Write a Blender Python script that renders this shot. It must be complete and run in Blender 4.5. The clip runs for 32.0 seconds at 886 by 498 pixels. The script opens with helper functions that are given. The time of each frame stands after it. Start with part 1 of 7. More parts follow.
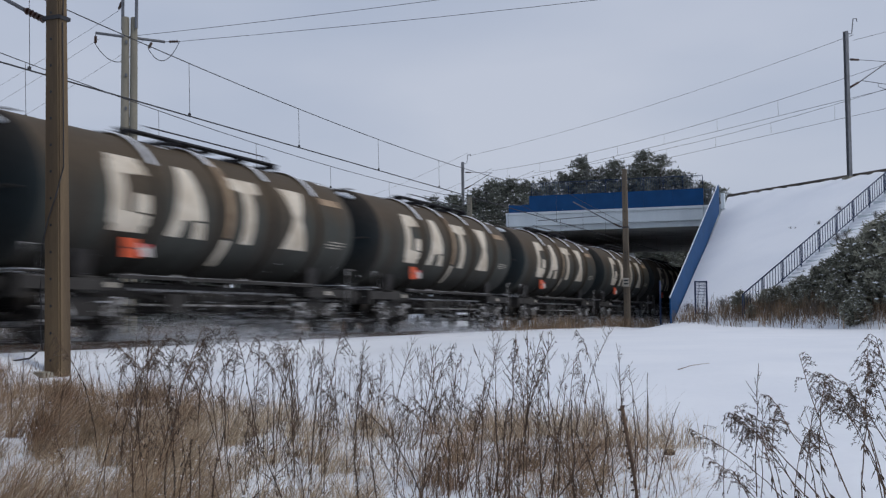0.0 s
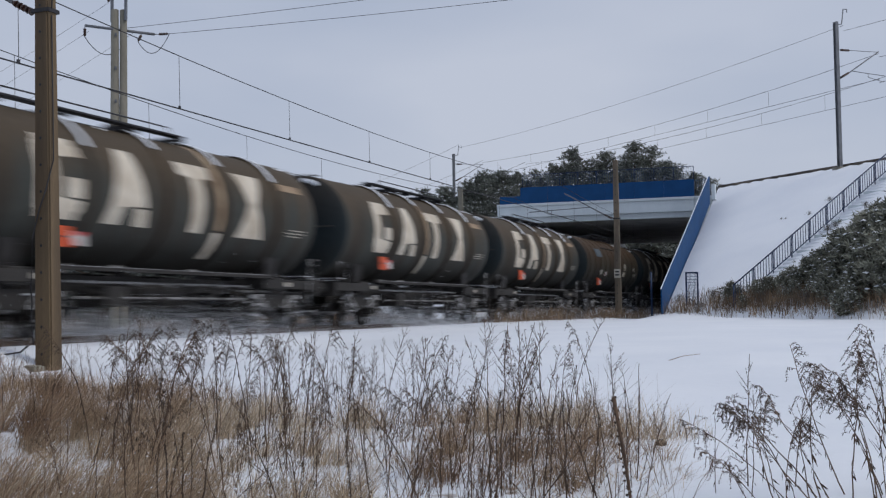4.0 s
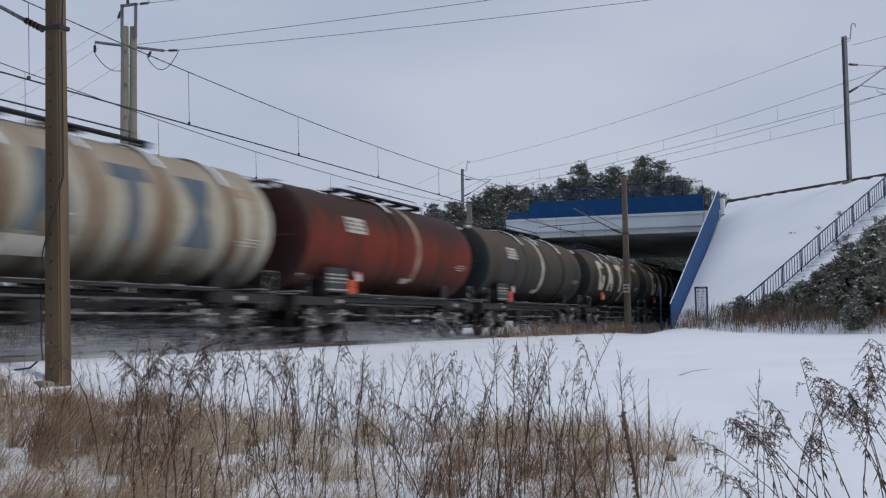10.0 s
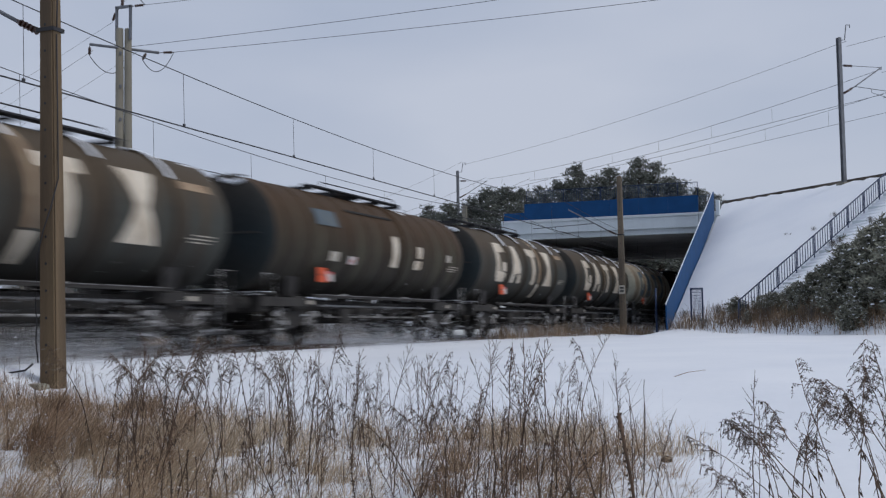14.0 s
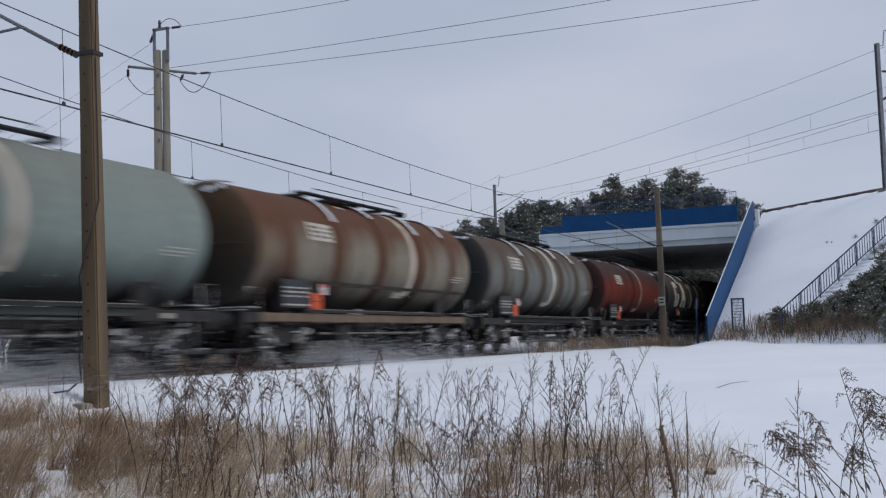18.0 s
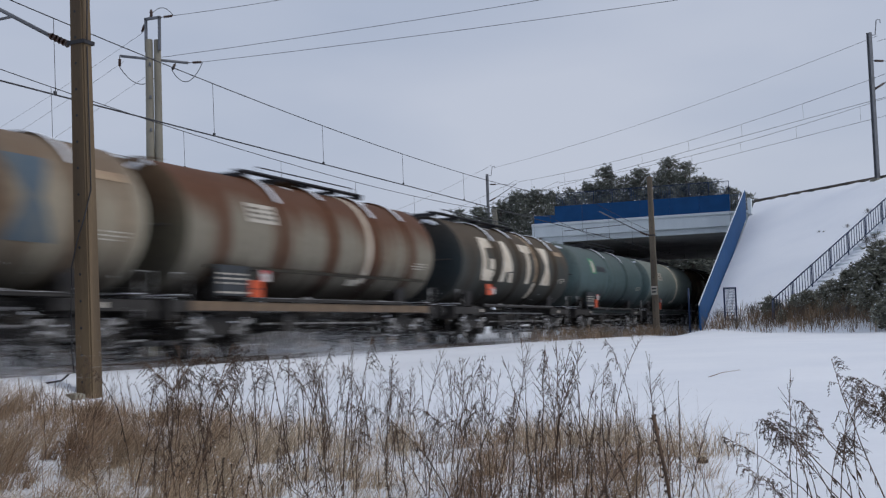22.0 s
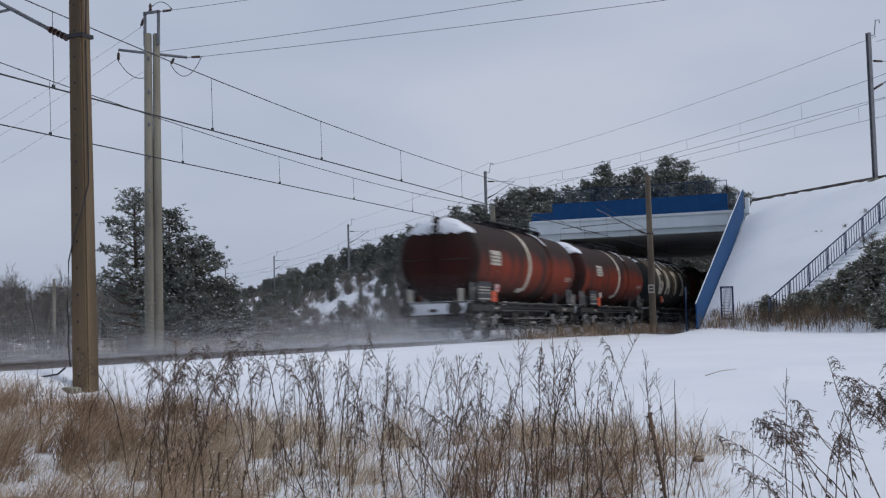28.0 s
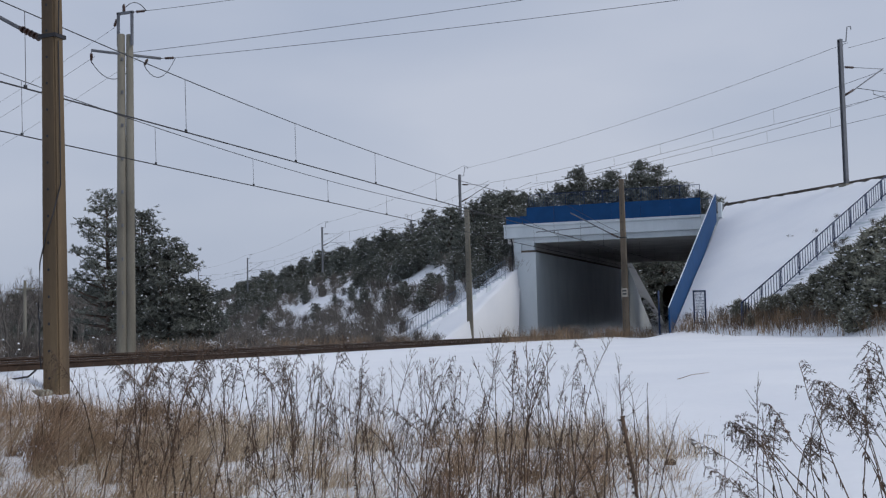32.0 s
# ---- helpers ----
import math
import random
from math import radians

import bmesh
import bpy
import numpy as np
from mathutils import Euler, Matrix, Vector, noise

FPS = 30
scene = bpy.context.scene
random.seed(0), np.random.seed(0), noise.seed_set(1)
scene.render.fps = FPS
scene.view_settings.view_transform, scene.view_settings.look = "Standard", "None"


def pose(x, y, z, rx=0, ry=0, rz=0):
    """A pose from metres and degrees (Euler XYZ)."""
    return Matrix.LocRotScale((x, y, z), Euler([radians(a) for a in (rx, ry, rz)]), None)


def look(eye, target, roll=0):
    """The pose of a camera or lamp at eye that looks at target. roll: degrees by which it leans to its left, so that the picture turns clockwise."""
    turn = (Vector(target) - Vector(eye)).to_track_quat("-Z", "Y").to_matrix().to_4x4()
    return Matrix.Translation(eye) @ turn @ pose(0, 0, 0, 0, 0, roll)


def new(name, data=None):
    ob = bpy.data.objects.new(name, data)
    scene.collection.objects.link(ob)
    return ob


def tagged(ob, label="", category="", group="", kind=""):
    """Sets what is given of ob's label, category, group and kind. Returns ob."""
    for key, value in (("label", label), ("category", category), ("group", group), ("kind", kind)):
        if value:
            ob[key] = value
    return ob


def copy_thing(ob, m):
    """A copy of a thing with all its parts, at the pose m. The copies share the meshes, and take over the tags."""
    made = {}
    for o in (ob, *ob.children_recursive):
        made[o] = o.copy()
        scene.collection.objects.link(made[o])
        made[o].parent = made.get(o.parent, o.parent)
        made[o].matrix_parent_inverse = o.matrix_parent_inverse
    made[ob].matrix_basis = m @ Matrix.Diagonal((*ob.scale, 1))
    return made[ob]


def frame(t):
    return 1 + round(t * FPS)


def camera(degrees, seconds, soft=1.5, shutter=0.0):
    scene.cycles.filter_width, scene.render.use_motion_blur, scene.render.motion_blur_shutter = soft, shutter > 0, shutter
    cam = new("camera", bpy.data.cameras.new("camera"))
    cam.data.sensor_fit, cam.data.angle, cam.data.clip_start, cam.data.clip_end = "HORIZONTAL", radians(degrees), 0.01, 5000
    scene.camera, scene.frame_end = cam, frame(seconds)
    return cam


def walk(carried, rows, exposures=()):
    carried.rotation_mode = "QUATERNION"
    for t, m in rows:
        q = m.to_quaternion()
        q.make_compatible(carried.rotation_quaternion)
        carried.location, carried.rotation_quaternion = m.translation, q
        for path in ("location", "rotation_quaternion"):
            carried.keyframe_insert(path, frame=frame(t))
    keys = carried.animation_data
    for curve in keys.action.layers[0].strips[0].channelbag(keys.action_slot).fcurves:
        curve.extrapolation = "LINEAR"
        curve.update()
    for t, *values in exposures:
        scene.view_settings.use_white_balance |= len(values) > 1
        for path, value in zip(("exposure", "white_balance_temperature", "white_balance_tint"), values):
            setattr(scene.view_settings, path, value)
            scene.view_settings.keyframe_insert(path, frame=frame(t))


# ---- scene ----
cam = camera(41.0, 32.0, soft=1.25, shutter=1.1)
EYE = (0.0, 0.0, 0.391)
walk(cam, [(t, pose(*EYE, rx, ry, rz)) for t, rx, ry, rz in (
    (0, 93.367, 0.506, 20.311), (0.5, 93.387, 0.682, 20.137), (1, 93.252, 0.707, 19.904),
    (1.5, 93.180, 0.751, 19.775), (2, 93.147, 0.816, 19.706), (2.5, 93.148, 0.884, 19.710),
    (3, 93.108, 0.815, 19.829), (3.5, 92.980, 0.799, 19.830), (5.5, 93.071, 0.745, 20.400),
    (6, 93.458, 0.896, 20.406), (6.5, 93.765, 0.919, 20.384), (7, 93.905, 0.705, 20.380),
    (7.5, 93.830, 0.679, 20.431), (8, 93.731, 0.670, 20.434), (8.5, 93.677, 0.733, 20.442),
    (9, 93.681, 0.792, 20.387), (9.5, 93.701, 0.840, 20.349), (10, 93.710, 0.822, 20.336),
    (10.5, 93.640, 0.823, 20.296), (11, 93.577, 0.895, 20.283), (11.5, 93.551, 0.883, 20.169),
    (12, 93.562, 0.986, 20.084), (12.5, 93.585, 1.063, 20.104), (13, 93.654, 1.097, 20.147),
    (13.5, 93.732, 1.069, 20.131), (14, 93.786, 0.947, 20.124), (14.5, 93.827, 1.012, 20.337),
    (16.5, 94.243, 1.439, 21.674), (17, 94.443, 1.506, 21.900), (17.5, 94.540, 1.711, 22.072),
    (18, 94.535, 1.778, 22.023), (18.5, 94.513, 2.101, 22.020), (19, 94.545, 2.281, 22.006),
    (19.5, 94.585, 2.388, 21.985), (20, 94.605, 2.393, 21.987), (20.5, 94.445, 2.145, 21.970),
    (21, 94.248, 1.962, 21.766), (21.5, 94.109, 1.901, 21.698), (22, 94.023, 1.858, 21.679),
    (22.5, 93.972, 1.827, 21.654), (23, 93.936, 1.760, 21.633), (23.5, 93.926, 1.767, 21.629),
    (24, 93.906, 1.875, 21.621), (24.5, 93.864, 1.899, 21.584), (25, 93.744, 1.837, 21.634),
    (25.5, 93.647, 1.650, 21.706), (27.5, 93.804, 1.447, 21.593), (28, 93.859, 1.405, 21.527),
    (28.5, 93.924, 1.334, 21.308), (29, 94.055, 1.326, 21.064), (29.5, 94.138, 1.330, 20.933),
    (30, 94.160, 1.314, 20.818), (30.5, 94.111, 1.279, 20.668), (31, 94.043, 1.293, 20.489),
    (31.5, 93.989, 1.293, 20.384), (32, 93.977, 1.258, 20.261),
)])

# overcast winter daylight
world = bpy.data.worlds.new("world")
scene.world = world
world.use_nodes = True
_n, _l = world.node_tree.nodes, world.node_tree.links
_sky = _n.new("ShaderNodeTexSky")
_sky.sky_type, _sky.sun_disc = "NISHITA", False
_sky.sun_elevation, _sky.sun_rotation = radians(48), radians(86)
_sky.dust_density, _sky.air_density = 3.0, 1.0
_scale = _n.new("ShaderNodeVectorMath")
_scale.operation = "SCALE"
_scale.inputs["Scale"].default_value = 0.10
_l.new(_sky.outputs["Color"], _scale.inputs[0])
_tc = _n.new("ShaderNodeTexCoord")
_map = _n.new("ShaderNodeMapping")
_map.inputs["Scale"].default_value = (1.2, 1.2, 3.5)
_l.new(_tc.outputs["Generated"], _map.inputs["Vector"])
_cl = _n.new("ShaderNodeTexNoise")
_cl.inputs["Scale"].default_value = 1.6
_cl.inputs["Detail"].default_value = 4.0
_l.new(_map.outputs["Vector"], _cl.inputs["Vector"])
_cr = _n.new("ShaderNodeValToRGB")
_cr.color_ramp.elements[0].position, _cr.color_ramp.elements[0].color = 0.32, (0.395, 0.457, 0.592, 1)
_cr.color_ramp.elements[1].position, _cr.color_ramp.elements[1].color = 0.68, (0.536, 0.58, 0.69, 1)
_l.new(_cl.outputs["Fac"], _cr.inputs["Fac"])
_mix = _n.new("ShaderNodeMix")
_mix.data_type = "RGBA"
_mix.inputs["Factor"].default_value = 0.9
_l.new(_scale.outputs[0], _mix.inputs["A"])
_l.new(_cr.outputs["Color"], _mix.inputs["B"])
_l.new(_mix.outputs["Result"], _n["Background"].inputs["Color"])
_n["Background"].inputs["Strength"].default_value = 1.0
sun = new("sun", bpy.data.lights.new("sun", "SUN"))
sun.data.energy, sun.data.angle, sun.data.color = 1.05, radians(20), (1.0, 0.95, 0.89)
sun.matrix_world = look((60, 4, 66), (0, 0, 0))


# ---------- materials ----------
def mat(name, color, rough=0.8, metal=0.0, var=0.12, scale=4.0, color2=None, fine=40.0, bump=0.15, coat=0.0, random_value=0.0, lo=0.35, hi=0.65):
    """A procedural surface: two scales of colour variation, fine relief and gloss that varies."""
    m = bpy.data.materials.new(name)
    m.use_nodes = True
    n, l = m.node_tree.nodes, m.node_tree.links
    b = n["Principled BSDF"]
    tc = n.new("ShaderNodeTexCoord")
    big = n.new("ShaderNodeTexNoise")
    big.inputs["Scale"].default_value, big.inputs["Detail"].default_value = scale, 5.0
    l.new(tc.outputs["Object"], big.inputs["Vector"])
    small = n.new("ShaderNodeTexNoise")
    small.inputs["Scale"].default_value, small.inputs["Detail"].default_value = fine, 3.0
    l.new(tc.outputs["Object"], small.inputs["Vector"])
    ramp = n.new("ShaderNodeValToRGB")
    c2 = color2 or tuple(c * (1 - 2.2 * var) for c in color)
    ramp.color_ramp.elements[0].position, ramp.color_ramp.elements[0].color = lo, (*c2, 1)
    ramp.color_ramp.elements[1].position, ramp.color_ramp.elements[1].color = hi, (*color, 1)
    l.new(big.outputs["Fac"], ramp.inputs["Fac"])
    hsv = n.new("ShaderNodeHueSaturation")
    l.new(ramp.outputs["Color"], hsv.inputs["Color"])
    mr = n.new("ShaderNodeMapRange")
    mr.inputs["To Min"].default_value, mr.inputs["To Max"].default_value = 1 - var, 1 + var
    l.new(small.outputs["Fac"], mr.inputs["Value"])
    if random_value:
        oi = n.new("ShaderNodeObjectInfo")
        mr2 = n.new("ShaderNodeMapRange")
        mr2.inputs["To Min"].default_value, mr2.inputs["To Max"].default_value = 1 - random_value, 1 + random_value
        l.new(oi.outputs["Random"], mr2.inputs["Value"])
        mul = n.new("ShaderNodeMath")
        mul.operation = "MULTIPLY"
        l.new(mr.outputs["Result"], mul.inputs[0])
        l.new(mr2.outputs["Result"], mul.inputs[1])
        l.new(mul.outputs["Value"], hsv.inputs["Value"])
    else:
        l.new(mr.outputs["Result"], hsv.inputs["Value"])
    l.new(hsv.outputs["Color"], b.inputs["Base Color"])
    b.inputs["Roughness"].default_value, b.inputs["Metallic"].default_value = rough, metal
    b.inputs["Coat Weight"].default_value = coat
    if bump:
        bp = n.new("ShaderNodeBump")
        bp.inputs["Strength"].default_value, bp.inputs["Distance"].default_value = bump, 0.02
        l.new(small.outputs["Fac"], bp.inputs["Height"])
        l.new(bp.outputs["Normal"], b.inputs["Normal"])
    return m


def vary_blades(m, low, high):
    """Each blade or twig of a joined tuft gets a tone of its own."""
    n, l = m.node_tree.nodes, m.node_tree.links
    hs = next(q for q in n if q.type == "HUE_SAT")
    old = hs.inputs["Value"].links[0].from_socket
    ge = n.new("ShaderNodeNewGeometry")
    mr = n.new("ShaderNodeMapRange")
    mr.inputs["To Min"].default_value, mr.inputs["To Max"].default_value = low, high
    l.new(ge.outputs["Random Per Island"], mr.inputs["Value"])
    mul = n.new("ShaderNodeMath")
    mul.operation = "MULTIPLY"
    l.new(old, mul.inputs[0])
    l.new(mr.outputs["Result"], mul.inputs[1])
    l.new(mul.outputs["Value"], hs.inputs["Value"])


def snow_mat(name, patchy=False):
    """Packed snow: near white, with soft drifts and fine grain; patchy lets dry grass litter show through."""
    m = mat(name, (0.80, 0.83, 0.875), 0.65, 0, 0.03, 0.35, (0.75, 0.785, 0.84), 9.0, 0.25)
    n, l = m.node_tree.nodes, m.node_tree.links
    b = n["Principled BSDF"]
    b.inputs["Subsurface Weight"].default_value = 0.0
    if patchy:
        old = b.inputs["Base Color"].links[0].from_socket
        tc = n.new("ShaderNodeTexCoord")
        ns = n.new("ShaderNodeTexNoise")
        ns.inputs["Scale"].default_value, ns.inputs["Detail"].default_value = 2.4, 10.0
        l.new(tc.outputs["Object"], ns.inputs["Vector"])
        rp = n.new("ShaderNodeValToRGB")
        rp.color_ramp.elements[0].position, rp.color_ramp.elements[1].position = 0.62, 0.70
        l.new(ns.outputs["Fac"], rp.inputs["Fac"])
        mx = n.new("ShaderNodeMix")
        mx.data_type = "RGBA"
        l.new(rp.outputs["Color"], mx.inputs["Factor"])
        l.new(old, mx.inputs["A"])
        mx.inputs["B"].default_value = (0.20, 0.14, 0.09, 1)
        l.new(mx.outputs["Result"], b.inputs["Base Color"])
    return m


M_SNOW = snow_mat("snow")
M_SNOW_LITTER = snow_mat("snow_over_grass_litter", True)
M_BALLAST = mat("dirty_ballast", (0.13, 0.105, 0.085), 0.95, 0, 0.35, 1.2, (0.05, 0.042, 0.036), 22, 0.9)
M_RAIL = mat("rusty_rail", (0.10, 0.065, 0.045), 0.6, 0.5, 0.2, 3)
M_RAILTOP = mat("polished_rail", (0.42, 0.41, 0.40), 0.3, 1.0, 0.1, 3)
M_SLEEPER = mat("sleeper", (0.16, 0.13, 0.11), 0.9, 0, 0.3, 5, random_value=0.2)
M_CONC = mat("pale_concrete", (0.66, 0.72, 0.75), 0.85, 0, 0.06, 0.8, (0.57, 0.63, 0.665), 25, 0.12)
M_CONC_DARK = mat("sooty_concrete", (0.58, 0.575, 0.56), 0.9, 0, 0.12, 0.5, (0.44, 0.435, 0.42), 18, 0.15)
M_BLUE = mat("blue_paint", (0.003, 0.060, 0.185), 0.65, 0, 0.08, 1.5, (0.002, 0.050, 0.155), 30, 0.05)
M_BLUE.node_tree.nodes["Principled BSDF"].inputs["Specular IOR Level"].default_value = 0.25
M_BLUE_DARK = mat("dark_blue_paint", (0.008, 0.028, 0.085), 0.5, 0.2, 0.1, 4)
M_POLE = mat("weathered_timber_pole", (0.165, 0.115, 0.064), 0.9, 0, 0.25, 0.9, (0.080, 0.055, 0.033), 30, 0.3)
M_RAIL_PALE = mat("grey_blue_rail_paint", (0.10, 0.14, 0.20), 0.6, 0.1, 0.1, 3, bump=0)
M_POLE2 = mat("grey_weathered_post", (0.20, 0.16, 0.115), 0.9, 0, 0.2, 1.6, (0.10, 0.08, 0.06), 30, 0.4)
M_POLE_CONC = mat("spun_concrete", (0.25, 0.235, 0.19), 0.9, 0, 0.2, 0.9, (0.14, 0.13, 0.105), 30, 0.3)
M_STEEL = mat("galvanised_steel", (0.17, 0.18, 0.20), 0.65, 0.2, 0.12, 3)
M_DARKSTEEL = mat("dark_steel", (0.035, 0.035, 0.04), 0.6, 0.3, 0.2, 4)
M_WIRE = mat("wire", (0.045, 0.045, 0.05), 0.6, 0.4, 0.05, 2, bump=0)
M_INSUL = mat("brown_porcelain", (0.05, 0.022, 0.015), 0.3, 0, 0.1, 6, bump=0)
M_NEEDLE = mat("pine_needles", (0.145, 0.155, 0.130), 0.85, 0, 0.35, 0.9, (0.085, 0.095, 0.086), 12, 0, random_value=0.18)
M_TWIG = mat("dead_twigs", (0.185, 0.17, 0.155), 0.9, 0, 0.3, 2, (0.10, 0.088, 0.078), 15, 0, random_value=0.2)
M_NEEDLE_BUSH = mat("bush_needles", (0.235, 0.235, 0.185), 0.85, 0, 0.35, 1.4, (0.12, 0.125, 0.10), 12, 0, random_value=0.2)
M_BARK = mat("pine_bark", (0.11, 0.075, 0.055), 0.9, 0, 0.3, 3, (0.05, 0.04, 0.032), 14, 0.5)
M_GRASS = mat("dry_grass", (0.47, 0.345, 0.225), 0.85, 0, 0.3, 1.4, (0.25, 0.155, 0.095), 9, 0)
M_GRASS_DARK = mat("dull_dry_grass", (0.30, 0.215, 0.14), 0.9, 0, 0.3, 1.0, (0.13, 0.09, 0.06), 6, 0)
M_GRASS_PALE = mat("pale_dry_grass", (0.58, 0.48, 0.35), 0.85, 0, 0.25, 1.4, (0.40, 0.30, 0.20), 9, 0)
M_STALK = mat("dead_stalk", (0.145, 0.090, 0.057), 0.9, 0, 0.35, 3, (0.06, 0.038, 0.026), 20, 0, random_value=0.25)
M_SEED = mat("dark_seed_head", (0.085, 0.060, 0.042), 0.95, 0, 0.4, 7, (0.030, 0.023, 0.019), 25, 0, random_value=0.25)


# ---------- mesh helpers ----------
def obj(name, bm, material, parent=None, label="", smooth=False):
    me = bpy.data.meshes.new(name)
    bm.to_mesh(me)
    bm.free()
    for m in (material if isinstance(material, (list, tuple)) else [material]):
        me.materials.append(m)
    if smooth:
        for p in me.polygons:
            p.use_smooth = True
    ob = new(name, me)
    if parent is not None:
        ob.parent = parent
    if label:
        tagged(ob, label)
    return ob


def part(name, bm, material, parent, label="", smooth=False):
    return obj(name, bm, material, parent, label, smooth)


def twin(name, like, parent, m):
    """Another object on the mesh of like, at the pose m in its parent's space."""
    ob = new(name, like.data)
    ob.parent = parent
    ob.matrix_basis = m
    return ob


def thing(name, m, label, category, group="", kind=""):
    e = new(name)
    e.empty_display_size = 0.3
    e.matrix_basis = m
    return tagged(e, label, category, group, kind)


def raw(name, verts, faces, materials, parent=None, mats=None, smooth=False):
    me = bpy.data.meshes.new(name)
    me.from_pydata(verts, [], faces)
    for m in materials:
        me.materials.append(m)
    if mats is not None:
        me.polygons.foreach_set("material_index", mats)
    if smooth:
        me.polygons.foreach_set("use_smooth", [True] * len(me.polygons))
    me.update()
    ob = new(name, me)
    if parent is not None:
        ob.parent = parent
    return ob


def box(bm, x0, x1, y0, y1, z0, z1, bevel=0.0, mi=0):
    r = bmesh.ops.create_cube(bm, size=1.0, matrix=Matrix.LocRotScale(((x0 + x1) / 2, (y0 + y1) / 2, (z0 + z1) / 2), None, (abs(x1 - x0), abs(y1 - y0), abs(z1 - z0))))
    fs = {f for v in r["verts"] for f in v.link_faces}
    for f in fs:
        f.material_index = mi
    if bevel:
        es = list({e for v in r["verts"] for e in v.link_edges})
        bmesh.ops.bevel(bm, geom=es, offset=bevel, segments=2, affect="EDGES", profile=0.6)
    return bm


def tube(bm, points, radius, sides=8, r_end=None, cap=True, mi=0):
    """A round bar through the points, tapering to r_end."""
    pts = [Vector(p) for p in points]
    rings = []
    for i, p in enumerate(pts):
        d = (pts[min(i + 1, len(pts) - 1)] - pts[max(i - 1, 0)]).normalized()
        a = d.orthogonal().normalized() if abs(d.z) > 0.99 else d.cross(Vector((0, 0, 1))).normalized()
        b = d.cross(a)
        r = radius + ((r_end if r_end is not None else radius) - radius) * i / max(1, len(pts) - 1)
        rings.append([bm.verts.new(p + (a * math.cos(k) + b * math.sin(k)) * r) for k in (2 * math.pi * j / sides for j in range(sides))])
    for r0, r1 in zip(rings, rings[1:]):
        for j in range(sides):
            f = bm.faces.new((r0[j], r0[(j + 1) % sides], r1[(j + 1) % sides], r1[j]))
            f.material_index = mi
            f.smooth = True
    if cap and sides > 2:
        bm.faces.new(rings[0][::-1]).material_index = mi
        bm.faces.new(rings[-1]).material_index = mi
    return bm


def lathe(bm, profile, sides=32, axis="y", at=(0, 0, 0), mi=0, smooth=True):
    """Turns (radius, along) pairs round an axis through at."""
    rings = []
    o = Vector(at)
    for r, s in profile:
        ring = []
        for j in range(sides):
            k = 2 * math.pi * j / sides
            c, d = r * math.cos(k), r * math.sin(k)
            ring.append(bm.verts.new(o + Vector((c, s, d) if axis == "y" else (c, d, s) if axis == "z" else (s, c, d))))
        rings.append(ring)
    for r0, r1 in zip(rings, rings[1:]):
        for j in range(sides):
            f = bm.faces.new((r0[j], r0[(j + 1) % sides], r1[(j + 1) % sides], r1[j]))
            f.material_index, f.smooth = mi, smooth
    bm.faces.new(rings[0]).material_index = mi
    bm.faces.new(rings[-1][::-1]).material_index = mi
    bmesh.ops.recalc_face_normals(bm, faces=bm.faces)
    return bm


def hull(bm, verts, faces, mi=0):
    vs = [bm.verts.new(v) for v in verts]
    for f in faces:
        bm.faces.new([vs[i] for i in f]).material_index = mi
    return bm


def prism(bm, outline, lift, mi=0):
    """A flat outline (3D points) given thickness along lift."""
    a = [bm.verts.new(p) for p in outline]
    b = [bm.verts.new(Vector(p) + Vector(lift)) for p in outline]
    n = len(a)
    fs = [bm.faces.new(a[::-1]), bm.faces.new(b)]
    for i in range(n):
        fs.append(bm.faces.new((a[i], a[(i + 1) % n], b[(i + 1) % n], b[i])))
    for f in fs:
        f.material_index = mi
    bmesh.ops.recalc_face_normals(bm, faces=fs)
    return bm


def stretch(m, sx, sy, sz):
    """Draws out a material's pattern along an axis (wood grain, runs of dirt)."""
    n, l = m.node_tree.nodes, m.node_tree.links
    mp = n.new("ShaderNodeMapping")
    mp.inputs["Scale"].default_value = (sx, sy, sz)
    tc = next(q for q in n if q.type == "TEX_COORD")
    l.new(tc.outputs["Object"], mp.inputs["Vector"])
    for q in list(n):
        if q.type == "TEX_NOISE":
            l.new(mp.outputs["Vector"], q.inputs["Vector"])


stretch(M_POLE, 3.0, 3.0, 0.22)
stretch(M_POLE2, 3.0, 3.0, 0.25)
stretch(M_POLE_CONC, 1.5, 1.5, 0.35)
stretch(M_CONC, 1.0, 1.0, 0.35)

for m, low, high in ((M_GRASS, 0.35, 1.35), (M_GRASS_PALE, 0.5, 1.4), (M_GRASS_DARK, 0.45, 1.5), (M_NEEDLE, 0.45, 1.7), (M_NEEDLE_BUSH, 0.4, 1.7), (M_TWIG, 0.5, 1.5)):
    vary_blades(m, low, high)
# a dusting of snow on the needles, its pale grey also standing in for haze
_e = next(q for q in M_NEEDLE.node_tree.nodes if q.type == "VALTORGB").color_ramp.elements.new(0.78)
_e.color = (0.42, 0.44, 0.46, 1)


# ---------- ground, tracks ----------
TRACK_NEAR, TRACK_FAR = -15.0, -19.0
EDGE_P, EDGE_D = Vector((-8.7, 76.2)), Vector((-0.68, 0.733))     # near top edge of the high line, to the right of the bridge
EDGE_N = Vector((-0.733, -0.68))                                   # down the slope
LEFT_P, LEFT_D = Vector((-22.55, 84.9)), Vector((-0.638, 0.770))    # the same edge to the left of the bridge
LEFT_N = Vector((-0.770, -0.638))
TOP_Z, RUN = 8.0, 1.9


def lerp(x, xs, ys):
    return float(np.interp(x, xs, ys))


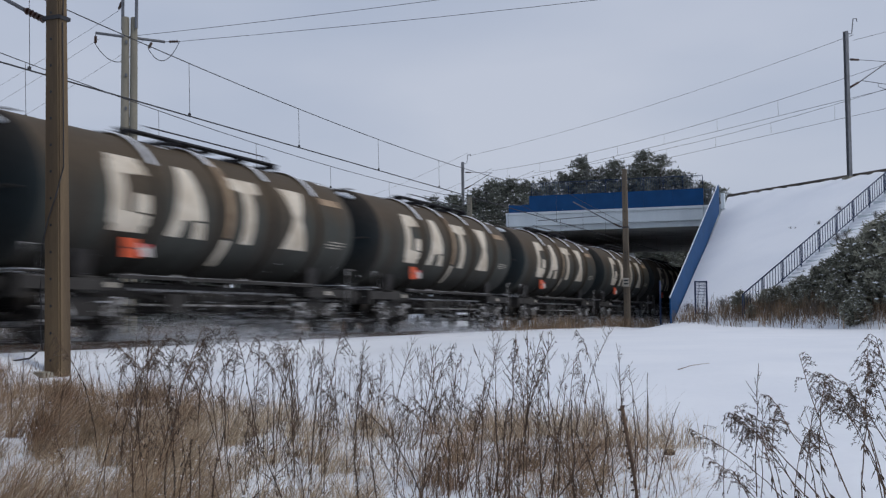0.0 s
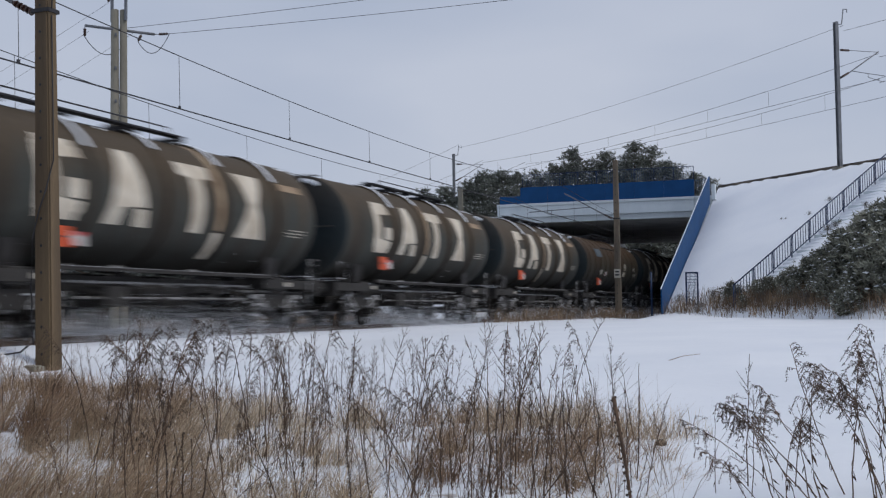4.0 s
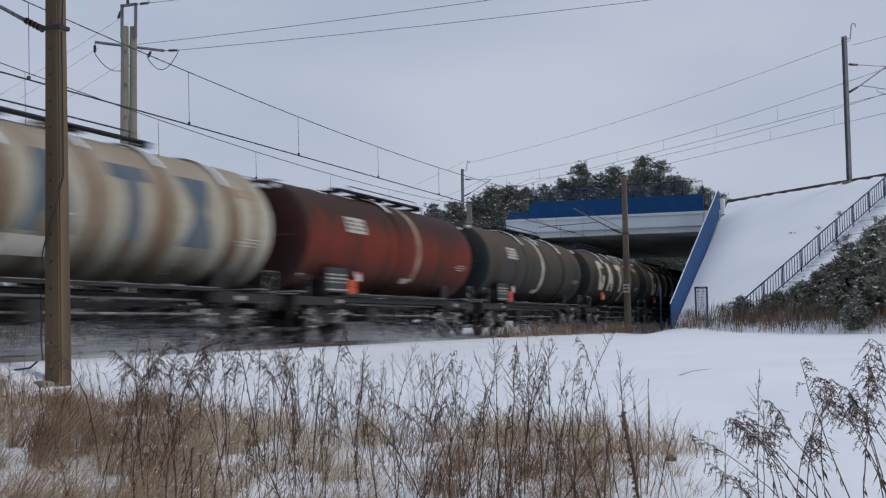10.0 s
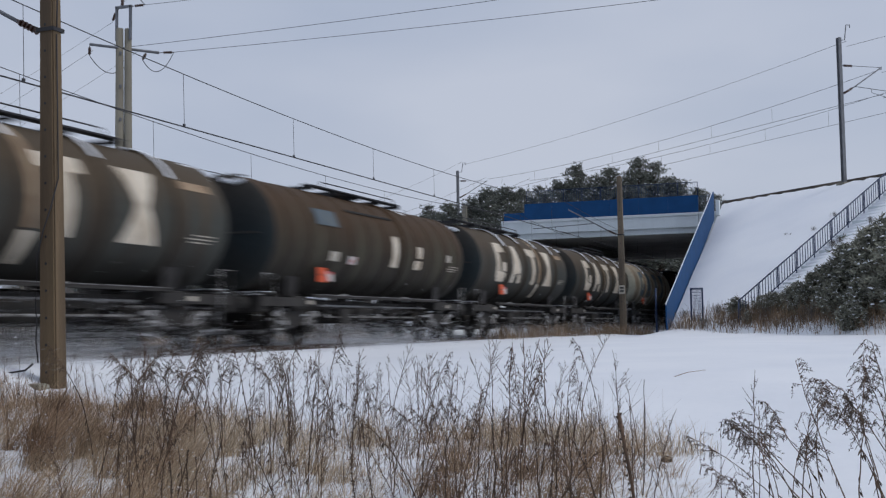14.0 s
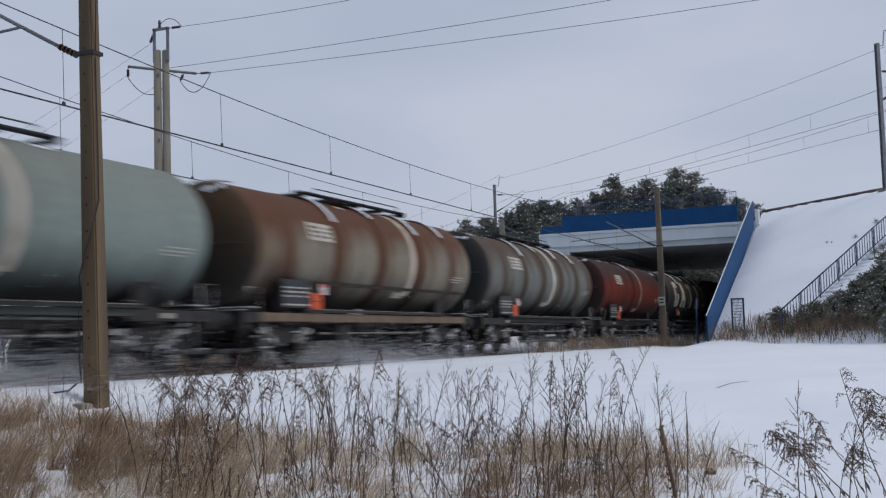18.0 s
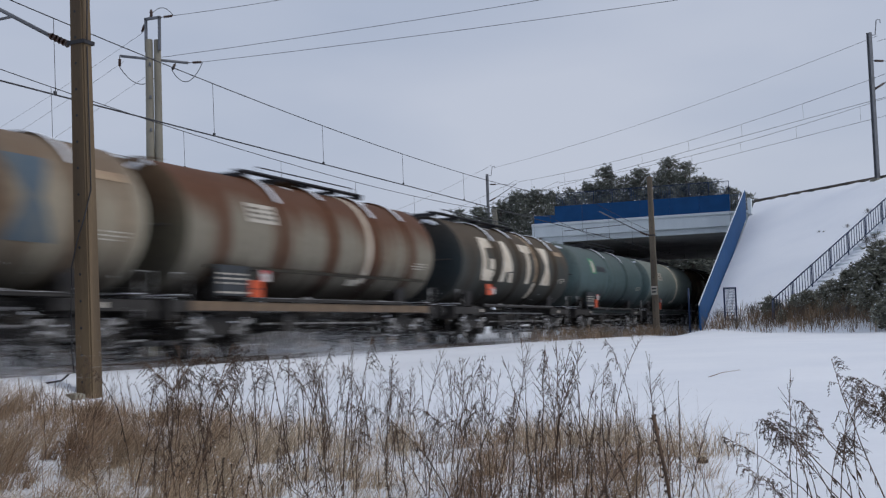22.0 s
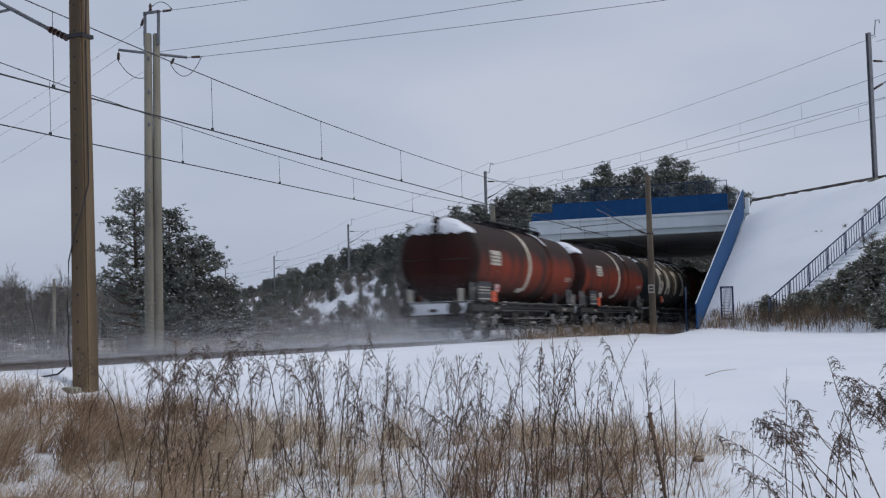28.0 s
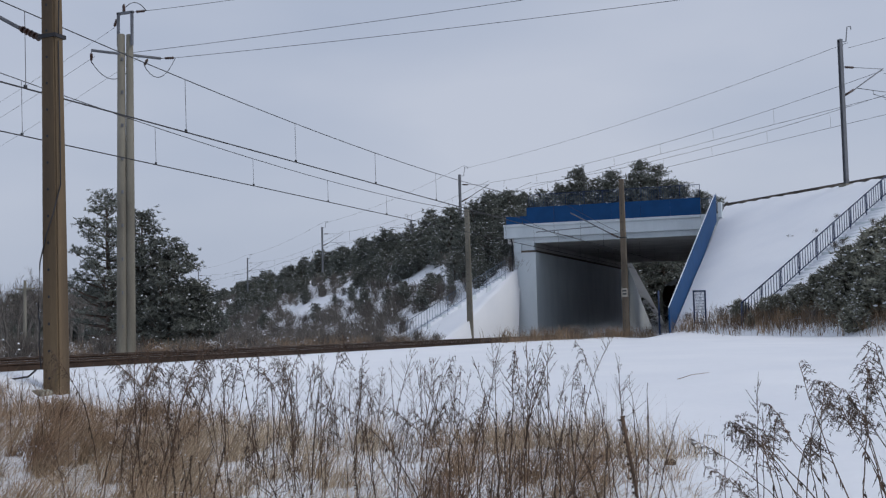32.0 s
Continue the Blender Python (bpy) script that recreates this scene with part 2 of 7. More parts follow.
def field_z(x, y):
    """Snow surface: lower by the weeds, rising to the line and to the bridge."""
    d = math.hypot(x, y)
    z = lerp(d, (0, 5, 9, 14, 20, 32, 46, 60, 90, 400), (-1.12, -1.10, -1.0, -0.72, -0.42, -0.28, -0.12, 0.0, 0.1, 0.0))
    z += 0.05 * noise.noise((x * 0.35, y * 0.35, 0)) + 0.12 * noise.noise((x * 0.07, y * 0.07, 4)) * min(1, d / 20)
    if d < 26:
        z += 0.035 * noise.noise((x * 1.6, y * 1.6, 2))
    z += 0.34 * math.exp(-(x + 7.4) ** 2 / 4.5 - (y - 55.5) ** 2 / 7.0)
    z -= 0.20 * math.exp(-((x + 10.6) / 1.6) ** 2 - ((y - 52.5) / 8.0) ** 2)
    z += 0.05 * math.exp(-((x + 9.0) / 1.6) ** 2 - ((y - 53.6) / 2.0) ** 2)
    bank = lerp(x, (-13.4, -12.9, -11.9, -11.0), (1, 1, 0, 0))
    z = z * (1 - bank) + bank * lerp(y, (0, 30, 42, 60), (-0.11, -0.08, -0.06, -0.06))
    if x < -13.2:
        bed = lerp(x, (-60, -25, -23.4, -22.2, -13.6, -13.2), (-0.2, -0.35, -0.5, -0.45, -0.45, -0.11))
        z = bed
    if x < -13.6 and y > 300:
        z = -0.4
    return z


def build_ground():
    xs = [-2500, -1200, -700, -400, -260, -180, -130, -100, -80, -65, -52, -44, -38, -33, -29, -26, -24.5, -23.4, -22.2, -18, -13.6]
    x = -13.4
    while x < 16:
        xs.append(x)
        x += 0.35
    xs += [17, 19, 22, 26, 32, 40, 55, 80, 120, 200, 400, 800, 1500, 2500]
    ys = [-2500, -900, -300, -120, -60, -30, -15, -8, -3]
    y = 0.0
    while y < 34:
        ys.append(y)
        y += 0.35
    while y < 70:
        ys.append(y)
        y += 1.2
    ys += [74, 80, 88, 98, 110, 130, 160, 200, 260, 350, 500, 800, 1400, 2500, 4000]
    verts = [(x, y, field_z(x, y)) for y in ys for x in xs]
    w = len(xs)
    faces, mi = [], []
    for j in range(len(ys) - 1):
        for i in range(w - 1):
            faces.append((j * w + i, j * w + i + 1, (j + 1) * w + i + 1, (j + 1) * w + i))
            cx, cy = (xs[i] + xs[i + 1]) / 2, (ys[j] + ys[j + 1]) / 2
            weedy = weed_cover(cx, cy) > 0.45 and -13 < cx < 16
            mi.append(1 if weedy or (cx < -22.2 and cy > 0) else 0)
    ob = raw("ground", verts, faces, [M_SNOW, M_SNOW_LITTER], mats=mi, smooth=True)
    tagged(ob, "snow-covered field with dry grass showing through", "ground", kind="structure")


def weed_cover(x, y):
    """How thickly dry weeds stand here, 0 to 1: a belt before the camera that thins out to the right."""
    cx, cz = x * 0.939 + y * 0.345, -x * 0.345 + y * 0.939
    if cz < 4 or cz > 24:
        return 0.0
    s = cx / cz
    far = lerp(s, (-0.45, -0.33, -0.2, -0.05, 0.1, 0.16, 0.2, 0.24, 0.4), (17.6, 17.0, 15.5, 14.0, 13.5, 12.8, 10.8, 9.0, 7.5))
    far += 1.0 * noise.noise((x * 0.5, y * 0.5, 9))
    c = max(0.0, min(1.0, (far - cz) / 1.6))
    return c * lerp(s, (-0.4, 0.1, 0.17, 0.26, 0.4), (1, 1, 0.7, 0.14, 0.35))


def rail_section(z0=0.0):
    return [(-0.075, -0.17), (0.075, -0.17), (0.075, -0.155), (0.012, -0.13), (0.012, -0.045), (0.036, -0.03), (0.036, -0.004),
            (0.028, 0.0), (-0.028, 0.0), (-0.036, -0.004), (-0.036, -0.03), (-0.012, -0.045), (-0.012, -0.13), (-0.075, -0.155)]


def build_track(cx, name, label):
    tr = thing(name, pose(cx, 0, 0), label, "railway track", kind="structure")
    sec = rail_section()
    for side in (-0.7535, 0.7535):
        bm = bmesh.new()
        ys = (-150, 0, 40, 80, 130, 400)
        rings = [[bm.verts.new((side + a, y, b)) for a, b in sec] for y in ys]
        n = len(sec)
        for r0, r1 in zip(rings, rings[1:]):
            for j in range(n):
                f = bm.faces.new((r0[j], r0[(j + 1) % n], r1[(j + 1) % n], r1[j]))
                f.material_index = 1 if j == 7 else 0
        part("rail", bm, [M_RAIL, M_RAILTOP], tr, "rusty rail with a polished head")
    # shoulder of dirty ballast
    prof = [(-2.6, -0.48), (-1.75, -0.2), (-0.95, -0.16), (0, -0.19), (0.95, -0.16), (1.75, -0.19), (2.6, -0.48)]
    ys = [-150, -60, -20] + [i * 0.8 for i in range(0, 90)] + [76, 84, 95, 110, 140, 200, 400]
    verts = [(a, y, b + 0.035 * noise.noise((a * 3, y * 2.3, cx))) for y in ys for a, b in prof]
    w = len(prof)
    faces = [(j * w + i, j * w + i + 1, (j + 1) * w + i + 1, (j + 1) * w + i) for j in range(len(ys) - 1) for i in range(w - 1)]
    raw("ballast_bed", verts, faces, [M_BALLAST], tr)
    bm = bmesh.new()
    box(bm, -1.3, 1.3, -0.125, 0.125, -0.33, -0.15, 0.015)
    s0 = part("sleeper", bm, M_SLEEPER, tr)
    s0.matrix_basis = pose(0, 8, 0)
    for i in range(1, 108):
        twin("sleeper", s0, tr, pose(0, 8 + 0.62 * i, 0))
    return tr


build_ground()
build_track(TRACK_NEAR, "railway_track", "railway track on dirty dark ballast with snow beside it")
build_track(TRACK_FAR, "railway_track", "second railway track on dirty dark ballast")


# ---------- embankments, bridge ----------
def slope_z(x, y, p, jitter=True):
    d = (Vector((x, y)) - p).dot(EDGE_N)
    z = TOP_Z - max(0, d) / RUN
    if d < -16:
        z = TOP_Z - (-16 - d) / RUN
    if jitter:
        z += 0.10 * noise.noise((x * 0.25, y * 0.25, 7)) * (1 if d > 0.5 else 0.2)
    return z


def build_right_bank():
    """The smooth snowy bank to the right of the bridge, as one sheet that ends at the wing wall."""
    xs = [-8.95 + 0.8 * i for i in range(0, 40)] + [24, 28, 34, 42, 55, 75, 110]
    ys = [-70, -40, -20, 0, 10, 18] + [22 + 1.0 * i for i in range(0, 75)] + [100, 106, 115]
    verts = [(x, y, max(-0.9, slope_z(x, y, EDGE_P))) for y in ys for x in xs]
    w = len(xs)
    faces = []
    for j in range(len(ys) - 1):
        for i in range(w - 1):
            f = (j * w + i, j * w + i + 1, (j + 1) * w + i + 1, (j + 1) * w + i)
            if max(verts[n][2] for n in f) > -0.85:
                faces.append(f)
    tagged(raw("embankment_right", verts, faces, [M_SNOW], smooth=True), "high railway embankment with a smooth snow-covered slope", "embankment", kind="structure")


build_right_bank()


def left_z(x, y):
    """The bank to the left of the bridge: a long slope that meets the abutment."""
    q = Vector((x, y))
    d1 = (q - LEFT_P).dot(LEFT_N)
    top = TOP_Z - 0.35 - 0.002 * max(0, -x - 60)
    back = max(0.0, -d1 - 16) / RUN
    z = top - max(d1, 0) / RUN - back
    z += 0.25 * noise.noise((x * 0.2, y * 0.2, 3)) * (1 if d1 > 0 else 0.2) + 0.1 * noise.noise((x * 0.7, y * 0.7, 5))
    if y < 74.3 and x > -22.3:
        z = -0.6
    return max(z, -0.75)


def build_left_bank():
    xs = [-22.12, -22.31] + [-22.3 - 0.9 * i for i in range(1, 26)] + [-45 - 1.8 * i for i in range(0, 40)] + [-120, -130, -145, -160, -180, -210, -260]
    ys = [50 + 1.2 * i for i in range(0, 60)] + [122 + 2.5 * i for i in range(0, 40)] + [225, 235, 250, 275, 310, 360, 420]
    verts, faces, mi = [], [], []
    for y in ys:
        for x in xs:
            verts.append((x if y < 74.3 or x <= -22.3 else -22.2, y, left_z(x if y < 74.3 or x <= -22.3 else -22.3, y)))
    w = len(xs)
    for j in range(len(ys) - 1):
        for i in range(w - 1):
            f = (j * w + i, (j + 1) * w + i, (j + 1) * w + i + 1, j * w + i + 1)
            if max(verts[n][2] for n in f) > -0.7 and (Vector(verts[f[2]]) - Vector(verts[f[0]])).cross(Vector(verts[f[3]]) - Vector(verts[f[1]])).length > 1e-4:
                faces.append(f)
                mi.append(0)
    tagged(raw("embankment_left", verts, faces, [M_SNOW, M_SNOW_LITTER], mats=mi, smooth=True), "high railway embankment with snow and scrub on its slope", "embankment", kind="structure")


build_left_bank()

# bridge: its face lies across the view, its tunnel along the tracks
FACE = Vector((1.0, 0.0))       # along the face, to the right
INTO = Vector((-0.0, 1.0))
F0 = Vector((-23.06, 74.62))         # left front corner of the deck


def fp(s, into=0.0, z=0.0):
    """A point of the bridge: s metres along the face, into metres towards the rear along the tracks."""
    q = F0 + FACE * s
    return Vector((q.x, q.y + into, z))


def slab(bm, s0, s1, i0, i1, z0, z1, mi=0):
    v = [fp(s, i, z) for z in (z0, z1) for i in (i0, i1) for s in (s0, s1)]
    return hull(bm, v, [(0, 2, 3, 1), (4, 5, 7, 6), (0, 1, 5, 4), (2, 6, 7, 3), (0, 4, 6, 2), (1, 3, 7, 5)], mi)


def build_bridge():
    br = thing("railway_bridge", pose(0, 0, 0), "wide concrete railway bridge with blue parapet and white fascia", "bridge")
    LEN = 29.0
    bm = slab(bmesh.new(), 0.1, 13.9, 0.36, LEN + 0.6, 6.08, 7.3)
    part("deck", bm, M_CONC_DARK, br, "sooty concrete deck slab")
    for a, b in ((-0.05, 12.80), (12.83, 13.9)):
        bm = slab(bmesh.new(), a, b, 0, 0.35, 6.41, 7.14)
        slab(bm, a, b, -0.10, 0.35, 7.143, 7.26)
        part("fascia", bm, M_CONC, br, "white-painted edge beam")
        part("snow_ledge", slab(bmesh.new(), a, b, -0.11, -0.052, 7.264, 7.30), M_SNOW, br, "thin line of snow on the ledge")
    part("edge_girder", slab(bmesh.new(), 0.55, 13.6, 0.28, 0.75, 6.05, 6.407), M_CONC, br)
    panels = [1.56 + 11.26 * k / 6 for k in range(7)]
    for a, b in zip(panels, panels[1:]):
        part("parapet", slab(bmesh.new(), a, b - 0.012, -0.05, 0.1, 7.262, 8.37), M_BLUE, br, "solid blue metal parapet panel")
    part("parapet", slab(bmesh.new(), 0.15, 1.55, -0.05, 0.1, 7.262, 7.81), M_BLUE, br, "lower blue parapet end")
    # mesh screen above the parapet
    sc = part("screen", tube(bmesh.new(), [fp(1.7, 0.02, 9.2), fp(12.8, 0.02, 9.2)], 0.022, 5), M_BLUE_DARK, br, "thin dark blue mesh screen")
    for k in range(10):
        q = 1.72 + k * 1.23
        part("screen_post", tube(bmesh.new(), [fp(q, 0.02, 8.37), fp(q, 0.02, 9.2)], 0.024, 5), M_BLUE_DARK, sc)
    bm = bmesh.new()
    for k in range(89):
        q = 1.72 + k * 0.124
        tube(bm, [fp(q, 0.02, 8.37), fp(q, 0.02, 9.19)], 0.009, 3, cap=False)
    tagged(part("mesh", bm, M_BLUE, sc), kind="stuff")
    rl = part("railing", tube(bmesh.new(), [fp(12.85, 0.05, 8.3), fp(13.8, 0.05, 8.3)], 0.025, 5), M_RAIL_PALE, br, "short grey-blue railing")
    for k in range(9):
        q = 12.85 + k * 0.118
        part("railing_bar", tube(bmesh.new(), [fp(q, 0.05, 7.3), fp(q, 0.05, 8.3)], 0.015, 4), M_RAIL_PALE, rl)
    # left abutment, its wall runs along the tracks
    part("abutment", slab(bmesh.new(), 0.55, 2.02, 0.25, LEN, -0.6, 5.45), M_CONC, br, "pale concrete abutment wall, sooty deep inside")
    part("bearing_block", slab(bmesh.new(), 0.55, 1.05, 0.2, 0.6, 5.453, 6.047), M_CONC, br)
    part("bearing_block", slab(bmesh.new(), 1.053, 1.92, 0.32, 0.74, 5.58, 6.047), M_CONC, br)
    # dark slab drawn in for the shadow line below the bearing blocks
    part("bearing_strip", slab(bmesh.new(), 1.053, 2.05, 0.22, LEN, 5.453, 5.577), M_BALLAST, br, "dark strip that stands in for the shadow line under the bearings")
    part("bearing_shelf", slab(bmesh.new(), 0.6, 1.9, 0.8, LEN, 5.58, 6.077), M_CONC_DARK, br)
    part("drain_pipe", tube(bmesh.new(), [fp(0.46, 0.14, -0.4), fp(0.46, 0.14, 6.1), fp(0.40, 0.14, 6.35)], 0.055, 6), M_DARKSTEEL, br, "dark drain pipe")
    # right abutment
    bm = hull(bmesh.new(), [(x, y, z) for z in (-0.6, 6.075) for x, y in ((-10.2, 75.3), (-9.0, 75.3), (-9.0, 104), (-10.2, 104))],
              [(0, 1, 2, 3), (4, 7, 6, 5), (0, 4, 5, 1), (1, 5, 6, 2), (2, 6, 7, 3), (3, 7, 4, 0)])
    part("abutment", bm, M_CONC_DARK, br, "sooty concrete abutment wall")
    # sloping wing wall with a deep blue band along its top
    y0, z0, y1, z1 = 54.2, 1.23, 72.3, 8.29
    for nm, dz0, dz1, xa, xb, m, lab in (("wing_wall", -9.5, -1.7, -9.32, -9.02, M_CONC, "pale concrete wing wall"),
                                         ("wing_coping", -1.69, 0.0, -9.06, -9.0, M_BLUE, "sloping blue top of the wing wall")):
        bm = hull(bmesh.new(), [(x, y, max(z + d, -0.7)) for x in (xa, xb) for y, z in ((y0, z0), (y1, z1)) for d in (dz0, dz1)],
                  [(0, 1, 3, 2), (4, 6, 7, 5), (0, 4, 5, 1), (2, 3, 7, 6), (1, 5, 7, 3), (0, 2, 6, 4)])
        bmesh.ops.recalc_face_normals(bm, faces=bm.faces)
        part(nm, bm, m, br, lab)
    bm = hull(bmesh.new(), [(x, y, z) for x in (-9.066, -9.035) for y, z in ((y0, z0 + 0.004), (y1, z1 + 0.004), (y1, z1 + 0.04), (y0, z0 + 0.04))],
              [(0, 1, 2, 3), (4, 7, 6, 5), (0, 4, 5, 1), (1, 5, 6, 2), (2, 6, 7, 3), (3, 7, 4, 0)])
    part("snow_cap", bm, M_SNOW, br, "line of snow on the sloping wall")
    part("end_block", box(bmesh.new(), -8.98, -8.76, 72.9, 73.4, 6.9, 7.85, 0.03), M_CONC, br, "pale end block at the top of the slope")
    # far left wing wall, seen through the tunnel
    bm = hull(bmesh.new(), [(x, y, z) for x in (-21.2, -20.7) for y, z in ((103.7, -0.6), (103.7, 5.7), (116, -0.6))],
              [(0, 1, 2), (3, 5, 4), (0, 3, 4, 1), (1, 4, 5, 2), (0, 2, 5, 3)])
    part("wing_wall", bm, M_CONC, br, "pale sloping wing wall at the rear")
    return br


build_bridge()


# ---------- the train ----------
R_TANK, Z_TANK, SPEED = 1.46, 2.77, 14.518
WHEEL_R = 0.46


def tank_mat(name, body, stain, amount, rough=0.7, top=None, top_amount=0.75, crown=(2.7, 4.1), hoop=None):
    """Weathered tank paint: stains and rust run down the shell in streaks; road grime and painted shade on the lower
    part.
    """
    m = bpy.data.materials.new(name)
    m.use_nodes = True
    n, l = m.node_tree.nodes, m.node_tree.links
    b = n["Principled BSDF"]
    tc = n.new("ShaderNodeTexCoord")
    mp = n.new("ShaderNodeMapping")
    mp.inputs["Scale"].default_value = (0.3, 1.3, 0.22)
    l.new(tc.outputs["Object"], mp.inputs["Vector"])
    oi = n.new("ShaderNodeObjectInfo")
    sh = n.new("ShaderNodeMath")
    sh.operation = "MULTIPLY"
    sh.inputs[1].default_value = 40.0
    l.new(oi.outputs["Random"], sh.inputs[0])
    streak = n.new("ShaderNodeTexNoise")
    streak.noise_dimensions = "4D"
    streak.inputs["Scale"].default_value, streak.inputs["Detail"].default_value = 1.6, 6
    l.new(mp.outputs["Vector"], streak.inputs["Vector"])
    l.new(sh.outputs["Value"], streak.inputs["W"])
    rp = n.new("ShaderNodeValToRGB")
    rp.color_ramp.elements[0].position, rp.color_ramp.elements[1].position = 0.62 - amount * 0.3, 0.74 - amount * 0.2
    l.new(streak.outputs["Fac"], rp.inputs["Fac"])
    mx = n.new("ShaderNodeMix")
    mx.data_type = "RGBA"
    mx.inputs["A"].default_value, mx.inputs["B"].default_value = (*body, 1), (*stain, 1)
    l.new(rp.outputs["Color"], mx.inputs["Factor"])
    grain = n.new("ShaderNodeTexNoise")
    grain.inputs["Scale"].default_value, grain.inputs["Detail"].default_value = 7, 6
    l.new(tc.outputs["Object"], grain.inputs["Vector"])
    mr = n.new("ShaderNodeMapRange")
    mr.inputs["To Min"].default_value, mr.inputs["To Max"].default_value = 0.72, 1.28
    l.new(grain.outputs["Fac"], mr.inputs["Value"])
    hs = n.new("ShaderNodeHueSaturation")
    top = top or tuple(0.55 * a + 0.45 * b for a, b in zip(stain, (0.05, 0.036, 0.026)))
    sep = n.new("ShaderNodeSeparateXYZ")
    l.new(tc.outputs["Object"], sep.inputs["Vector"])
    last = mx.outputs["Result"]
    if hoop:                         # rust and dirt along the hoops, plus their painted shadow bands: (first, spacing, colour, strength)
        first, step, colour, most = hoop
        ph = n.new("ShaderNodeMath")
        ph.operation = "SUBTRACT"
        ph.inputs[1].default_value = first
        l.new(sep.outputs["Y"], ph.inputs[0])
        pp = n.new("ShaderNodeMath")
        pp.operation = "PINGPONG"
        pp.inputs[1].default_value = step / 2
        l.new(ph.outputs["Value"], pp.inputs[0])
        wob = n.new("ShaderNodeMath")
        wob.operation = "MULTIPLY_ADD"
        wob.inputs[1].default_value = -0.9
        l.new(streak.outputs["Fac"], wob.inputs[0])
        l.new(pp.outputs["Value"], wob.inputs[2])
        hr = n.new("ShaderNodeMapRange")
        hr.interpolation_type = "SMOOTHSTEP"
        hr.inputs["From Min"].default_value, hr.inputs["From Max"].default_value = 0.15, -0.35
        hr.inputs["To Max"].default_value = most
        l.new(wob.outputs["Value"], hr.inputs["Value"])
        mh = n.new("ShaderNodeMix")
        mh.data_type = "RGBA"
        mh.inputs["B"].default_value = (*colour, 1)
        l.new(hr.outputs["Result"], mh.inputs["Factor"])
        l.new(last, mh.inputs["A"])
        last = mh.outputs["Result"]
    # soot and rust gathered along the crown; road dirt and painted-in shade darken the belly
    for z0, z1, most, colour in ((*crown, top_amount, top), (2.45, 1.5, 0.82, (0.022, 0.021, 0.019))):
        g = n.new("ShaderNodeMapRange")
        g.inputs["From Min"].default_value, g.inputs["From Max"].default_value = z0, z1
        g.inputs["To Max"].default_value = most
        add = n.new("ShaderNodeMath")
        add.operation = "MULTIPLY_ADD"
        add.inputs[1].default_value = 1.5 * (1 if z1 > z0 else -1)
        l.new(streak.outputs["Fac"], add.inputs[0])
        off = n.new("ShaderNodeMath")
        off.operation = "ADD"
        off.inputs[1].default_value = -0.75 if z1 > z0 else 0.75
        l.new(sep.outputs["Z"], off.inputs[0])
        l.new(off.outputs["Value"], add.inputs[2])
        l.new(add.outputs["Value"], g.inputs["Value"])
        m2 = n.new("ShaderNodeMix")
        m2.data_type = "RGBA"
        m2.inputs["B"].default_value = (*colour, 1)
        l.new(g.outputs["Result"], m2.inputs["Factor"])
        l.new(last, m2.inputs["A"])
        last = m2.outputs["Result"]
    l.new(last, hs.inputs["Color"])
    l.new(mr.outputs["Result"], hs.inputs["Value"])
    l.new(hs.outputs["Color"], b.inputs["Base Color"])
    b.inputs["Roughness"].default_value = rough
    b.inputs["Specular IOR Level"].default_value = 0.16
    return m


HOOP1 = (4.45, 2.43)
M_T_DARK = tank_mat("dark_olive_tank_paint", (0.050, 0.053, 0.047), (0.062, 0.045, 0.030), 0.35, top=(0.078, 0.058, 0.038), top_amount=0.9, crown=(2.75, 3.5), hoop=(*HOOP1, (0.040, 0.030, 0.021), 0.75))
# wagon ends look away from the light; this near-black colour holds their shade
M_T_END = tank_mat("shaded_tank_end", (0.016, 0.022, 0.025), (0.028, 0.027, 0.025), 0.4, 0.85)
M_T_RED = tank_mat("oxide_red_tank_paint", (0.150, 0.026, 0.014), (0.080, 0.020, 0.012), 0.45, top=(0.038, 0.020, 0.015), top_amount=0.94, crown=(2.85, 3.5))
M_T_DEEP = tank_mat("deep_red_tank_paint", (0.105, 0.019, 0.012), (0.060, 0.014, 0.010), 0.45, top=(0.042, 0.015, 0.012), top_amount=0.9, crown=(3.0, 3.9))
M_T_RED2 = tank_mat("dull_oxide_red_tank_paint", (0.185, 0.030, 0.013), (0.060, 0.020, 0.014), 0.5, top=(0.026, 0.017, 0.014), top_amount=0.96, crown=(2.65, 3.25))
# darker red for the wagon ends, with their shade put into the colour
M_T_REDEND = tank_mat("shaded_red_tank_end", (0.040, 0.011, 0.009), (0.018, 0.011, 0.010), 0.5, 0.8, top=(0.020, 0.014, 0.012))
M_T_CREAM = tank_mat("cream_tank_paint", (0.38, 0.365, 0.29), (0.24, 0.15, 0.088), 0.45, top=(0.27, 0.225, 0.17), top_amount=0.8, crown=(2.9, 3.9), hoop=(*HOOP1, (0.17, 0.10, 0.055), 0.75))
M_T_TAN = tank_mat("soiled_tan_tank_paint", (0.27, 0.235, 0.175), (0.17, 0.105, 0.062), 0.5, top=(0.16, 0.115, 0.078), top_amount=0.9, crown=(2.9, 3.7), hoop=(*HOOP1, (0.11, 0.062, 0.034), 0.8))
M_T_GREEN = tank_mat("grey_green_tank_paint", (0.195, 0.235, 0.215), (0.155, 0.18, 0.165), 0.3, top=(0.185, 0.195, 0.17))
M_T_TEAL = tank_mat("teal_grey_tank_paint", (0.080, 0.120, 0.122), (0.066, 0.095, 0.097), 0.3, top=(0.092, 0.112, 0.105))
